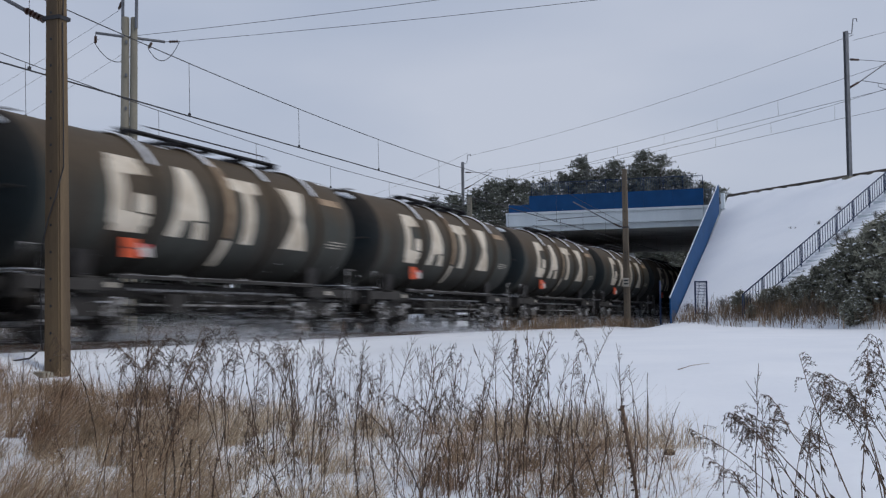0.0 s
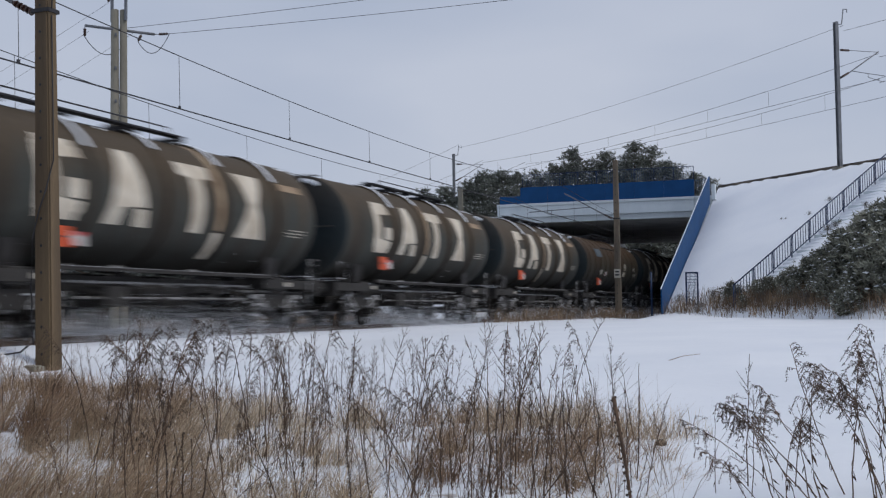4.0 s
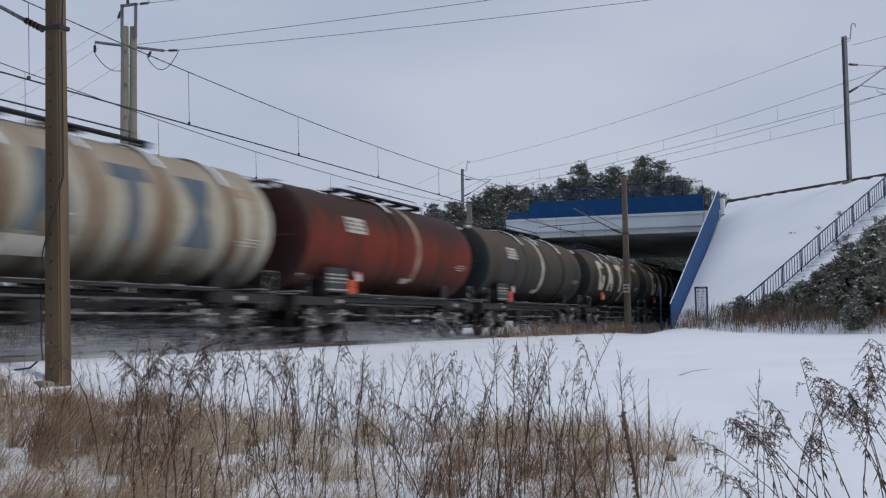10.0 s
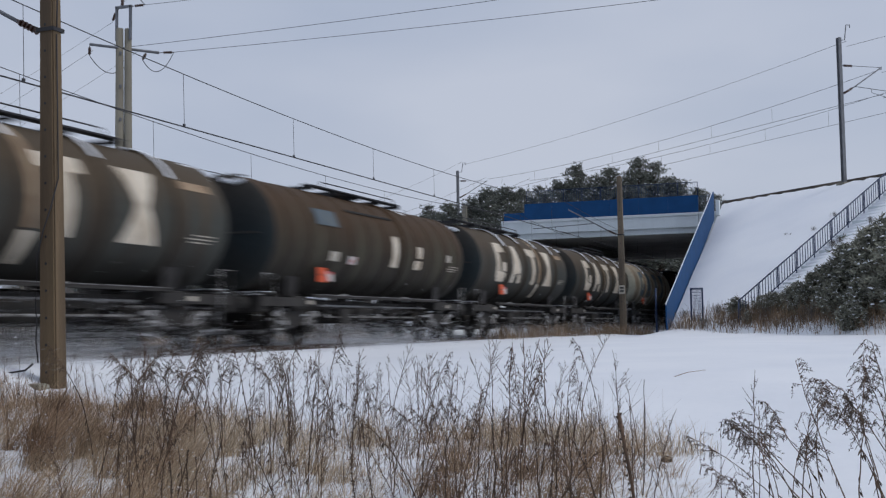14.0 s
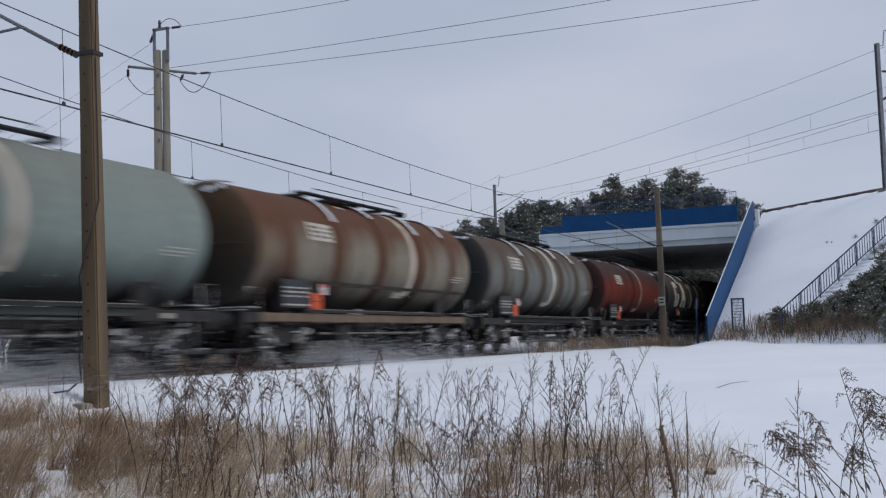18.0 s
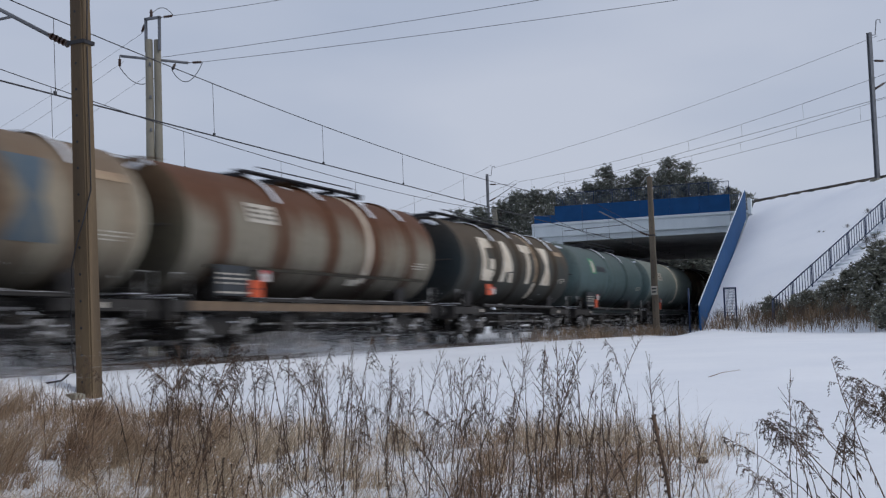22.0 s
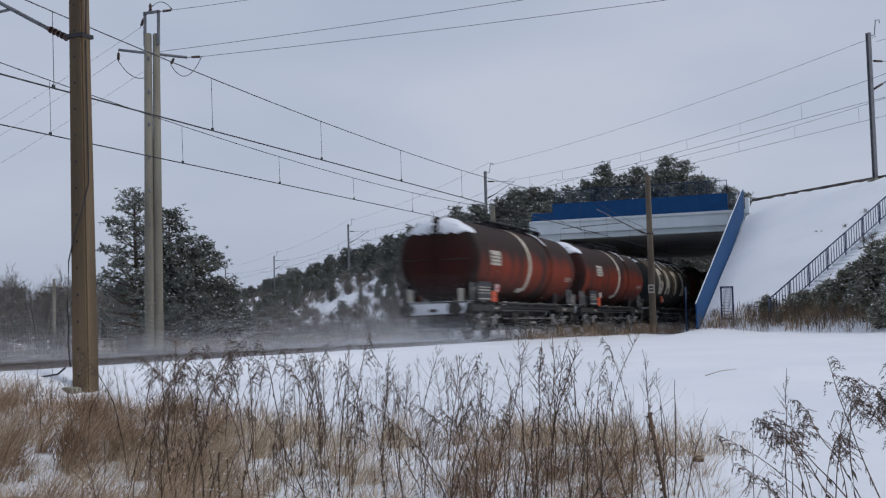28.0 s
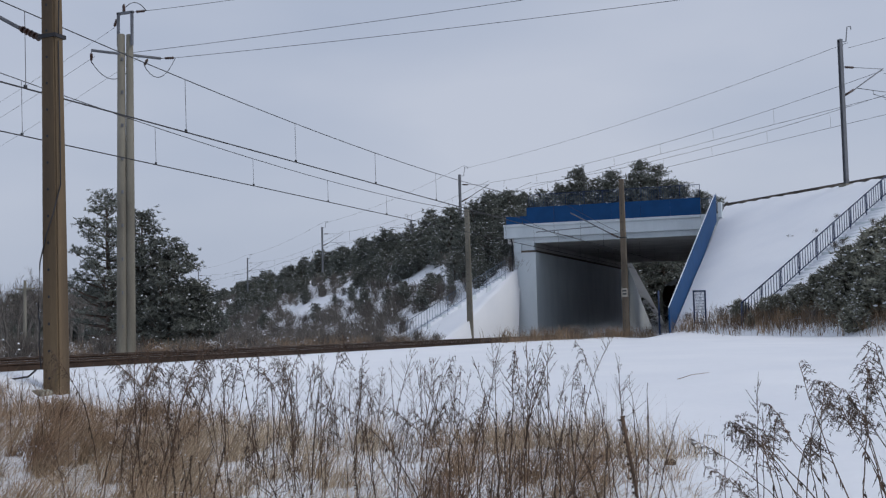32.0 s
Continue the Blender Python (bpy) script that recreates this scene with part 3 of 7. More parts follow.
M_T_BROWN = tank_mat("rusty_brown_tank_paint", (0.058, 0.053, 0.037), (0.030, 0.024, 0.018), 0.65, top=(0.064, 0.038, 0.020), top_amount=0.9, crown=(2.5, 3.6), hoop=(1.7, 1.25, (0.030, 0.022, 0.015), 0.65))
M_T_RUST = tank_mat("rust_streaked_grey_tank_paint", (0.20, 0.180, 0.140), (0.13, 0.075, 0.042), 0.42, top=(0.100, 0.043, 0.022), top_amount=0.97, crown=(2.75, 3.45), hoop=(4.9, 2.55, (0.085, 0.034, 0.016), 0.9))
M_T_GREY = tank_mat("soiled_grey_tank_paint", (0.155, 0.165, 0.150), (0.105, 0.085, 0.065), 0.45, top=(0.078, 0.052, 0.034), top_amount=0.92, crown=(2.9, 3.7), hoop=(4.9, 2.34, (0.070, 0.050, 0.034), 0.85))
M_MARK = mat("aged_white_paint", (0.66, 0.60, 0.50), 0.7, 0, 0.1, 1.8, (0.46, 0.39, 0.30), 20, 0)
M_MARK_BLUE = mat("faded_blue_paint", (0.050, 0.085, 0.120), 0.7, 0, 0.1, 1.8, (0.095, 0.115, 0.125), 20, 0)
M_WHITE = mat("white_sign_paint", (0.50, 0.46, 0.39), 0.6, 0, 0.08, 2, bump=0)
M_TAN = mat("spilled_tan_streak", (0.42, 0.32, 0.21), 0.7, 0, 0.2, 2, (0.22, 0.14, 0.08), 14, 0)
M_ORANGE = mat("orange_plate", (0.60, 0.085, 0.02), 0.6, 0, 0.05, 3, bump=0)
M_UNDER = mat("grimy_underframe", (0.038, 0.035, 0.032), 0.85, 0.1, 0.35, 2.5, (0.016, 0.014, 0.013), 14, 0.4)
M_UNDER2 = mat("snow_dusted_underframe", (0.40, 0.40, 0.405), 0.85, 0, 0.4, 6.0, (0.055, 0.05, 0.046), 9, 0.4, lo=0.46, hi=0.60)
M_WHEEL = mat("wheel_steel", (0.030, 0.026, 0.024), 0.6, 0.4, 0.2, 5)
M_PLATE = mat("dark_panel", (0.03, 0.035, 0.04), 0.6, 0.1, 0.2, 5, bump=0)
M_OCHRE2 = mat("brown_sill_paint", (0.17, 0.115, 0.07), 0.7, 0, 0.2, 3)
M_HAZLABEL = mat("white_and_red_label", (0.55, 0.52, 0.50), 0.6, 0, 0.05, 3.5, (0.45, 0.03, 0.03), 20, 0, lo=0.44, hi=0.50)
M_GREENSIGN = mat("green_sign_paint", (0.03, 0.22, 0.09), 0.6, 0, 0.05, 3, bump=0)
M_BRACKET = mat("grey_bracket_paint", (0.16, 0.165, 0.165), 0.7, 0, 0.2, 3)
M_OCHRE = mat("ochre_paint", (0.35, 0.22, 0.05), 0.7, 0, 0.2, 3)


def on_tank(y, ang, lift=0.0):
    """A point of the shell: y along the wagon, ang degrees up from the middle of its side."""
    a = radians(ang)
    return Vector(((R_TANK + lift) * math.cos(a), y, Z_TANK + (R_TANK + lift) * math.sin(a)))


def skin(bm, spans, y0, y1, a0, a1, lift=0.008, rows=26, sides=(1, -1)):
    """A painted shape that follows the shell: spans(v) gives the covered stretches at the height v, 0 to 1."""
    for side in sides:
        for k in range(rows):
            v0, v1 = k / rows, (k + 1) / rows
            s0, s1 = spans(v0 + 1e-6), spans(v1 - 1e-6)
            for (p0, p1), (q0, q1) in zip(s0, s1):
                pts = [(p0, v0), (p1, v0), (q1, v1), (q0, v1)]
                vs = []
                for u, v in pts:
                    uu = u if side == 1 else 1 - u
                    p = on_tank(y0 + (y1 - y0) * uu, a0 + (a1 - a0) * v, lift)
                    vs.append(bm.verts.new((p.x * side, p.y, p.z)))
                bm.faces.new(vs if side == 1 else vs[::-1])
    return bm


def notched_block(v):
    e = 0.10 if v < 0.10 or v > 0.90 else 0.03 if v < 0.2 or v > 0.8 else 0.0
    if 0.24 < v < 0.50:
        return [(0.0, 0.37), (0.62, 1.0)]
    if 0.50 <= v < 0.76:
        return [(0.0, 0.37)]
    return [(e, 1 - e)]


SHAPES = (notched_block,
          lambda v: [(0.32 * v, 0.5 - 0.20 * (1 - v)), (0.5 + 0.20 * (1 - v), 1 - 0.32 * v)] if v < 0.26 else [(0.32 * v, 1 - 0.32 * v)],
          lambda v: [(0.34, 0.68)] if v < 0.78 else [(0.02, 0.98)],
          lambda v: [(0.34 * (1 - abs(2 * v - 1)), 1 - 0.34 * (1 - abs(2 * v - 1)))])


def wheel_profile():
    return [(0.0, -0.068), (0.10, -0.068), (0.12, -0.03), (0.37, -0.012), (0.40, -0.055), (0.455, -0.06), (0.46, 0.045), (0.485, 0.055), (0.485, 0.075),
            (0.40, 0.078), (0.37, 0.03), (0.12, 0.03), (0.10, 0.09), (0.0, 0.09)]


def lump(bm, c, size, r, mi=0):
    """A small uneven clod of packed snow."""
    vs = bmesh.ops.create_icosphere(bm, subdivisions=1, radius=1.0)["verts"]
    for v in vs:
        k = r.uniform(0.65, 1.2)
        v.co = Vector((c[0] + v.co.x * size[0] * k, c[1] + v.co.y * size[1] * k, c[2] + v.co.z * size[2] * k))
    for f in {f for v in vs for f in v.link_faces}:
        f.material_index, f.smooth = mi, True


def build_bogie(parent, y):
    bm = bmesh.new()
    for sx in (-1, 1):
        # side frame: a deep bar that rises over the axle boxes
        out = [(sx * 0.98, a, b) for a, b in ((-1.25, 0.62), (-1.15, 0.36), (-0.65, 0.36), (-0.50, 0.50), (0.50, 0.50), (0.65, 0.36), (1.15, 0.36), (1.25, 0.62), (1.05, 0.74), (0.5, 0.86), (-0.5, 0.86), (-1.05, 0.74))]
        prism(bm, out, (sx * 0.13, 0, 0))
        for a in (-0.9, 0.9):
            box(bm, sx * 1.0 - 0.15, sx * 1.0 + 0.15, a - 0.17, a + 0.17, 0.32, 0.66, 0.03, 1)
            for da in (-0.27, 0.27):
                lathe(bm, [(0.075, 0.40), (0.085, 0.48), (0.075, 0.56), (0.085, 0.64), (0.075, 0.68)], 8, "z", (sx * 1.05, a + da, 0), 0)
        box(bm, sx * 0.86, sx * 1.0, -0.22, 0.22, 0.42, 0.62, 0.02, 1)
    box(bm, -1.0, 1.0, -0.25, 0.25, 0.62, 0.95, 0.03)
    for a in (-1.42, 1.42):
        box(bm, -1.0, 1.0, a - 0.05, a + 0.05, 0.30, 0.42, 0.01, 1)
    r2 = random.Random(int(y * 10))
    for sx in (-1, 1):
        for a in (-0.9, 0.9):    # snow-packed spring pockets, slanting levers and axle covers
            d = 1 if a > 0 else -1
            prism(bm, [(sx * 1.12, a + q * d, z) for q, z in ((-0.42, 0.56), (-0.30, 0.50), (0.02, 0.72), (0.28, 0.74), (0.30, 0.84), (-0.06, 0.84))], (sx * 0.07, 0, 0), 1)
            prism(bm, [(sx * 1.13, a + q * d, z) for q, z in ((-0.20, 0.30), (-0.06, 0.26), (0.22, 0.44), (0.20, 0.56))], (sx * 0.06, 0, 0), 1)
            lathe(bm, [(0.13, sx * 1.12), (0.13, sx * 1.19), (0.07, sx * 1.22)], 10, "x", (0, a, 0.46), 0)
            for _ in range(3):
                lump(bm, (sx * 1.13, a + r2.uniform(-0.5, 0.5), r2.uniform(0.34, 0.95)), (0.05, r2.uniform(0.04, 0.11), r2.uniform(0.02, 0.05)), r2, 2)
        for _ in range(6):
            lump(bm, (sx * 1.12, r2.uniform(-1.4, 1.4), r2.choice((0.38, 0.66, 0.9))), (0.07, r2.uniform(0.07, 0.2), 0.04), r2, 1)
    b = part("bogie", bm, [M_UNDER, M_UNDER2, M_SNOW], parent, "grimy bogie dusted with snow")
    b.matrix_basis = pose(0, y, 0)
    for a in (-0.9, 0.9):
        bm = bmesh.new()
        for sx in (-1, 1):
            lathe(bm, [(r, sx * 0.75 - sx * w) for r, w in wheel_profile()], 28, "x")
            for k in range(3):   # balance marks on the web
                q = 2.1 * k
                box(bm, sx * 0.80 - 0.012, sx * 0.80 + 0.012, math.cos(q) * 0.25 - 0.05, math.cos(q) * 0.25 + 0.05, math.sin(q) * 0.25 - 0.05, math.sin(q) * 0.25 + 0.05)
        lathe(bm, [(0.08, -1.05), (0.08, 1.05)], 10, "x")
        ws = part("wheelset", bm, M_WHEEL, b, "steel wheelset")
        ws.matrix_basis = pose(0, a, WHEEL_R)
    return b



def tank_shell(L, dome=0.34):
    y0, y1 = 1.0, L - 1.0
    bm = bmesh.new()
    prof = []
    for i in range(8):
        a = math.pi / 2 * i / 7
        prof.append((max(0.02, R_TANK * math.sin(a) ** 0.55) if i else 0.02, y0 - dome * math.cos(a)))
    prof += [(R_TANK, y0 + 0.05)]
    k = 12
    prof += [(R_TANK, y0 + (y1 - y0) * i / k) for i in range(1, k)]
    for i in range(8):
        a = math.pi / 2 * (7 - i) / 7
        prof.append((max(0.02, R_TANK * math.sin(a) ** 0.55) if i < 7 else 0.02, y1 + dome * math.cos(a)))
    lathe(bm, prof, 48, "y", (0, 0, Z_TANK))
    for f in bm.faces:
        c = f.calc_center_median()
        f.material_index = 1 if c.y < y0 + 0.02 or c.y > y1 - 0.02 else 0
    return bm


def ring(bm, y, r, width, thick, a0=-180, a1=180, n=40, mi=0):
    """A band round the shell."""
    rows = []
    for i in range(n + 1):
        a = radians(a0 + (a1 - a0) * i / n)
        row = []
        for rr, yy in ((r, y - width / 2), (r + thick, y - width / 2 + thick * 0.5), (r + thick, y + width / 2 - thick * 0.5), (r, y + width / 2)):
            row.append(bm.verts.new((rr * math.cos(a), yy, Z_TANK + rr * math.sin(a))))
        rows.append(row)
    for p, q in zip(rows, rows[1:]):
        for j in range(3):
            f = bm.faces.new((p[j], q[j], q[j + 1], p[j + 1]))
            f.material_index, f.smooth = mi, True
    return bm


def build_wagon(L, body, end, mark=None, label="", hoops=True, stripe=None, sign=False, panel=False, tan=True, snowcap=False, rail=False, badge=False, ribs=False, shift=0.0, sign_at=(8, 26), walk_span=(4.5, 11.0), band=6.95, board=False, stripe_paint=None):
    w = thing("tank_wagon", pose(0, 0, 0), label, "tank wagon", "wagons of the train")
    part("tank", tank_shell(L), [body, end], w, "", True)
    hoop_at = (hoops if isinstance(hoops, tuple) else (4.45, 6.95, 9.35, 11.75)) if hoops else ()
    for y in hoop_at:
        part("hoop", ring(bmesh.new(), y, R_TANK - 0.01, 0.16, 0.075), body, w)
        if not ribs:
            part("snow_strip", ring(bmesh.new(), y, R_TANK + 0.062, 0.14, 0.016, 38 + 8 * math.sin(y), 118, 10), M_SNOW, w, "strip of snow on the hoop")
    if mark:
        for shape, (a, b) in zip(SHAPES, ((2.90, 4.15), (4.92, 6.30), (7.45, 8.75), (9.86, 11.10))):
            for side in (1, -1):
                part("painted_mark", skin(bmesh.new(), shape, a, b, -26, 35, rows=30, sides=(side,)), mark, w, "large pale painted block" if mark is M_MARK else "large faded blue painted block")
        for side in (1, -1):
            part("small_panel", skin(bmesh.new(), lambda v: [(0, 1)], 12.05, 13.2, 25, 33, 0.008, 4, (side,)), M_TAN, w, "small pale panel")
    if tan:
        for side in (1, -1):
            part("stain", skin(bmesh.new(), lambda v: [(0.25 - 0.15 * v, 0.80 + 0.1 * v)], band + 0.12, band + 0.50, -22, 78, 0.006, 18, (side,)), M_TAN, w, "tan spill streak")
            part("painted_mark", skin(bmesh.new(), lambda v: [(0.1, 0.8)], band + 0.12, band + 0.50, -52, -24, 0.007, 6, (side,)), M_MARK, w, "pale lower end of the band")
    if board:
        for side in (1, -1):
            bd2 = part("small_panel", skin(bmesh.new(), lambda v: [(0, 1)], 3.9, 5.9, -46, -29, 0.012, 6, (side,)), M_WHITE, w, "white board with a red mark")
            part("red_mark", skin(bmesh.new(), lambda v: [(0.2 * v, 0.6 + 0.4 * v)], 4.1, 4.5, -41, -35, 0.016, 3, (side,)), M_ORANGE, bd2)
    if stripe:
        y = stripe + shift
        part("white_stripe", ring(bmesh.new(), y, R_TANK + 0.002, 0.26, 0.012, -42, 222, 40), stripe_paint or M_MARK, w, "pale painted band")
        for side in (1, -1):
            part("small_panel", skin(bmesh.new(), lambda v: [(0, 1)], y - 0.75, y - 0.1, -46, -38, 0.010, 3, (side,)), M_WHITE, w)
    if sign:
        for side in (1, -1):
            part("sign", skin(bmesh.new(), lambda v: [(0, 1)], 3.35 + shift, 4.60 + shift - 0.2 * (sign_at[0] < 0), *sign_at, 0.012, 6, (side,)), M_WHITE, w, "white sign board")
        bm = bmesh.new()
        for i in range(3):
            skin(bm, lambda v: [(0.08, 0.26 + 0.05 * i), (0.36, 0.62 - 0.06 * i), (0.70, 0.92)], 3.35 + shift, 4.60 + shift - 0.2 * (sign_at[0] < 0), sign_at[0] + 3 + 4.6 * i, sign_at[0] + 5.2 + 4.6 * i, 0.016, 1)
        tagged(part("writing", bm, M_T_GREY, w), kind="stuff")
    if ribs:
        for i in range(11):
            part("rib", ring(bmesh.new(), 1.7 + i * (L - 3.4) / 10, R_TANK - 0.01, 0.10, 0.028), body, w)
        for nm, m, a, b, a0, a1, lab in (("patch", M_MARK_BLUE, 3.3, 4.6, 14, 32, "faded blue patch"), ("patch", M_MARK, 8.3, 8.75, -22, 14, "pale worn mark"),
                                         ("patch", M_MARK, 10.3, 10.7, -8, 6, "pale worn mark"), ("patch", M_MARK, 10.15, 10.7, -22, -11, "pale worn mark"), ("patch", M_HAZLABEL, 5.3, 5.75, -24, -15, "small white and red label"), ("patch", M_WHITE, 13.0, 13.35, -8, 1, "small white plate"), ("patch", M_WHITE, 4.1, 4.6, -22, -12, "small white plate")):
            for side in (1, -1):
                part(nm, skin(bmesh.new(), lambda v: [(0, 1)], a, b, a0, a1, 0.03, 6, (side,)), m, w, lab)
        for side in (1, -1):
            p0 = on_tank(5.6, 38, 0.02)
            part("seam_strip", box(bmesh.new(), side * p0.x - 0.03, side * p0.x + 0.03, 5.6, 8.9, p0.z - 0.03, p0.z + 0.03, 0.01), M_UNDER, w, "dark edge strip of the cladding")
    if badge:
        bm = skin(bmesh.new(), lambda v: [(0, 1)], 2.9, 3.75, 3, 32, 0.010, 6)
        bd = part("badge", bm, M_GREENSIGN, w, "green and white badge")
        part("badge_centre", skin(bmesh.new(), lambda v: [(0.20 + 0.12 * (v > 0.7), 0.82 - 0.08 * (v < 0.2))], 2.9, 3.75, 5, 28, 0.014, 8), M_WHITE, bd)
        part("dark_panel", skin(bmesh.new(), lambda v: [(0, 1)], 3.95, 5.6, 8, 18, 0.010, 4), M_PLATE, w, "dark painted bar")
    # small lines of writing as bars
    bm = bmesh.new()
    for i, (a, b) in enumerate(((L - 2.3, L - 1.5), (L - 2.5, L - 1.5), (L - 2.4, L - 1.7))):
        skin(bm, lambda v: [(0, 0.34), (0.4, 0.7), (0.76, 1)], a, b, -14 - 3 * i, -12.9 - 3 * i, 0.009, 1)
    tagged(part("writing", bm, M_WHITE, w), kind="stuff")
    # underframe
    part("centre_sill", box(bmesh.new(), -0.28, 0.28, 0.6, L - 0.6, 0.88, 1.18, 0.02), M_UNDER, w, "grimy steel centre sill")
    for sx in (-1, 1):
        for y0, y1 in ((0.62, 3.4), (L - 3.4, L - 0.62)):
            part("solebar", box(bmesh.new(), sx * 1.22 - 0.06, sx * 1.22 + 0.06, y0, y1, 0.98, 1.2, 0.01), M_UNDER, w)
    for y in (2.6, L - 2.6):
        part("bolster", box(bmesh.new(), -1.25, 1.25, y - 0.35, y + 0.35, 0.93, 1.25, 0.02), M_UNDER, w)
        for sx in (-1, 1):
            part("saddle", prism(bmesh.new(), [(sx * 0.35, y - 0.3, 1.25), (sx * 1.0, y - 0.3, 1.25), (sx * 1.05, y - 0.3, 1.78), (sx * 0.9, y - 0.3, 1.62)], (0, 0.6, 0)), M_WHEEL, w)
    for y, d in ((0.62, -1), (L - 0.62, 1)):
        bm = box(bmesh.new(), -1.3, 1.3, y - 0.1, y + 0.1, 0.82, 1.24, 0.03)
        box(bm, -1.25, 1.25, y - 0.16, y + 0.16, 1.242, 1.27, 0.01, 1)
        part("headstock", bm, [M_UNDER, M_SNOW], w, "headstock with snow on top")
        for sx in (-0.875, 0.875):
            bm = lathe(bmesh.new(), [(0.13, 0), (0.13, d * 0.22), (0.09, d * 0.24), (0.09, d * 0.46), (0.24, d * 0.48), (0.25, d * 0.53), (0.2, d * 0.56)], 16, "y", (sx, y + d * 0.1, 1.06))
            part("buffer", bm, M_UNDER, w)
        bm = box(bmesh.new(), -0.07, 0.07, y, y + d * 0.55, 0.96, 1.06, 0.02)
        tube(bm, [(0.25, y + d * 0.1, 0.9), (0.27, y + d * 0.3, 0.6), (0.2, y + d * 0.45, 0.55)], 0.03, 6)
        part("coupling", bm, M_UNDER, w)
        for sx in (-1, 1):
            bm = bmesh.new()
            tube(bm, [(sx * 1.32, y, 1.2), (sx * 1.36, y, 1.75), (sx * 1.36, y - d * 0.5, 1.75), (sx * 1.34, y - d * 0.5, 0.5)], 0.018, 6)
            box(bm, sx * 1.36 - 0.1, sx * 1.36 + 0.1, y - d * 0.75, y - d * 0.4, 0.40, 0.44)
            tube(bm, [(sx * 1.34, y - d * 0.72, 1.0), (sx * 1.34, y - d * 0.72, 0.42)], 0.018, 6)
            part("step", bm, M_UNDER2, w)
    # side walkway bar, brake gear, boxes
    for sx in (-1, 1):
        bm = box(bmesh.new(), sx * 1.33 - 0.05, sx * 1.33 + 0.05, 3.2, L - 3.2, 1.22, 1.29, 0.01)
        box(bm, sx * 1.33 - 0.06, sx * 1.33 + 0.06, 3.2, L - 3.2, 1.291, 1.305, 0, 1)
        part("side_bar", bm, [M_UNDER, M_UNDER2], w)
        bm = bmesh.new()
        tube(bm, [(sx * 1.15, 4.2, 0.72), (sx * 1.15, 10.6, 0.72)], 0.03, 6, mi=1)
        tube(bm, [(sx * 1.0, 4.5, 0.95), (sx * 1.0, 6.5, 0.55), (sx * 1.0, 8.0, 0.55), (sx * 1.0, 10.2, 0.95)], 0.035, 6)
        part("brake_rod", bm, [M_UNDER, M_UNDER2], w)
    bm = lathe(bmesh.new(), [(0.05, 6.9), (0.22, 6.95), (0.24, 7.1), (0.24, 8.2), (0.22, 8.35), (0.05, 8.4)], 16, "y", (0.7, 0, 0.78))
    part("air_tank", bm, M_UNDER, w)
    for x0 in (0.4, -1.2):
        part("brake_box", box(bmesh.new(), x0, x0 + 0.8, 5.2, 5.9, 0.55, 0.95, 0.03), M_UNDER, w)
    # bottom outlet
    bm = lathe(bmesh.new(), [(0.2, 1.32), (0.2, 1.0), (0.12, 0.9), (0.12, 0.62)], 12, "z", (0, L / 2, 0))
    tube(bm, [(-1.2, L / 2, 0.66), (1.2, L / 2, 0.66)], 0.08, 8)
    part("outlet_pipe", bm, M_UNDER, w)
    if rail:
        for sx in (1, -1):
            bm = bmesh.new()
            p0, p1 = on_tank(2.0, -33, 0.02), on_tank(L - 1.3, -33, 0.02)
            box(bm, sx * p0.x - 0.03, sx * p0.x + 0.03, 2.0, L - 1.3, p0.z - 0.05, p0.z + 0.03, 0.01)
            part("skirt_rail", bm, M_T_BROWN, w, "rusty rail along the lower shell")
            bm = box(bmesh.new(), sx * 1.30 - 0.03, sx * 1.30 + 0.03, 1.2, L - 1.2, 1.0, 1.2, 0.01)
            part("side_sill", bm, M_OCHRE2, w, "ochre side sill")
    if panel:
        for sx in (1, -1):
            bm = box(bmesh.new(), sx * 1.40 - 0.02, sx * 1.40 + 0.02, 2.05 + shift, 3.35 + shift, 1.32, 1.98, 0.01)
            pn = part("data_panel", bm, M_PLATE, w, "dark panel with rows of pale writing")
            bm = bmesh.new()
            for i in range(6):
                for a, b in ((2.12, 2.42), (2.50, 2.85), (2.95, 3.28)):
                    if (i * 3 + int(a * 10)) % 4:
                        box(bm, sx * 1.424 - 0.003, sx * 1.424 + 0.003, a + shift, b + shift - 0.06 * (i % 3), 1.37 + 0.10 * i, 1.41 + 0.10 * i)
            tagged(part("writing", bm, M_WHITE, pn), kind="stuff")
        bm = bmesh.new()
        for sx in (-1, 1):
            box(bm, sx * 1.22 - 0.07, sx * 1.22 + 0.07, 3.2, L - 3.2, 1.07, 1.21, 0.01)
        part("side_sill", bm, body if body in (M_T_GREEN, M_T_TEAL) else M_UNDER, w)
    for sx in (-1, 1):
        pz = 1.30 if panel else 1.62
        py = shift + (0.1 if panel else 0.0)
        bm = box(bmesh.new(), sx * 1.43 - 0.012, sx * 1.43 + 0.012, 3.3 + py, 3.78 + py, pz, pz + 0.38, 0.004)
        pl = part("hazard_plate", bm, M_ORANGE, w, "orange hazard plate")
        bm = box(bmesh.new(), sx * 1.446 - 0.003, sx * 1.446 + 0.003, 3.32 + py, 3.76 + py, pz + 0.18, pz + 0.195)
        part("bar", bm, M_PLATE, pl)
        part("hazard_label", box(bmesh.new(), sx * 1.40 - 0.01, sx * 1.40 + 0.01, 3.9 + shift, 4.25 + shift, 1.66, 1.92, 0.004), M_HAZLABEL, w, "white and red hazard label")
    # top: dome, walkway, rails
    bm = lathe(bmesh.new(), [(0.34, -0.08), (0.34, 0.10), (0.38, 0.11), (0.38, 0.17), (0.1, 0.22)], 20, "z", (0, L / 2, Z_TANK + R_TANK))
    part("manhole_lid", bm, end, w)
    t = Z_TANK + R_TANK + 0.09
    wa, wb = walk_span
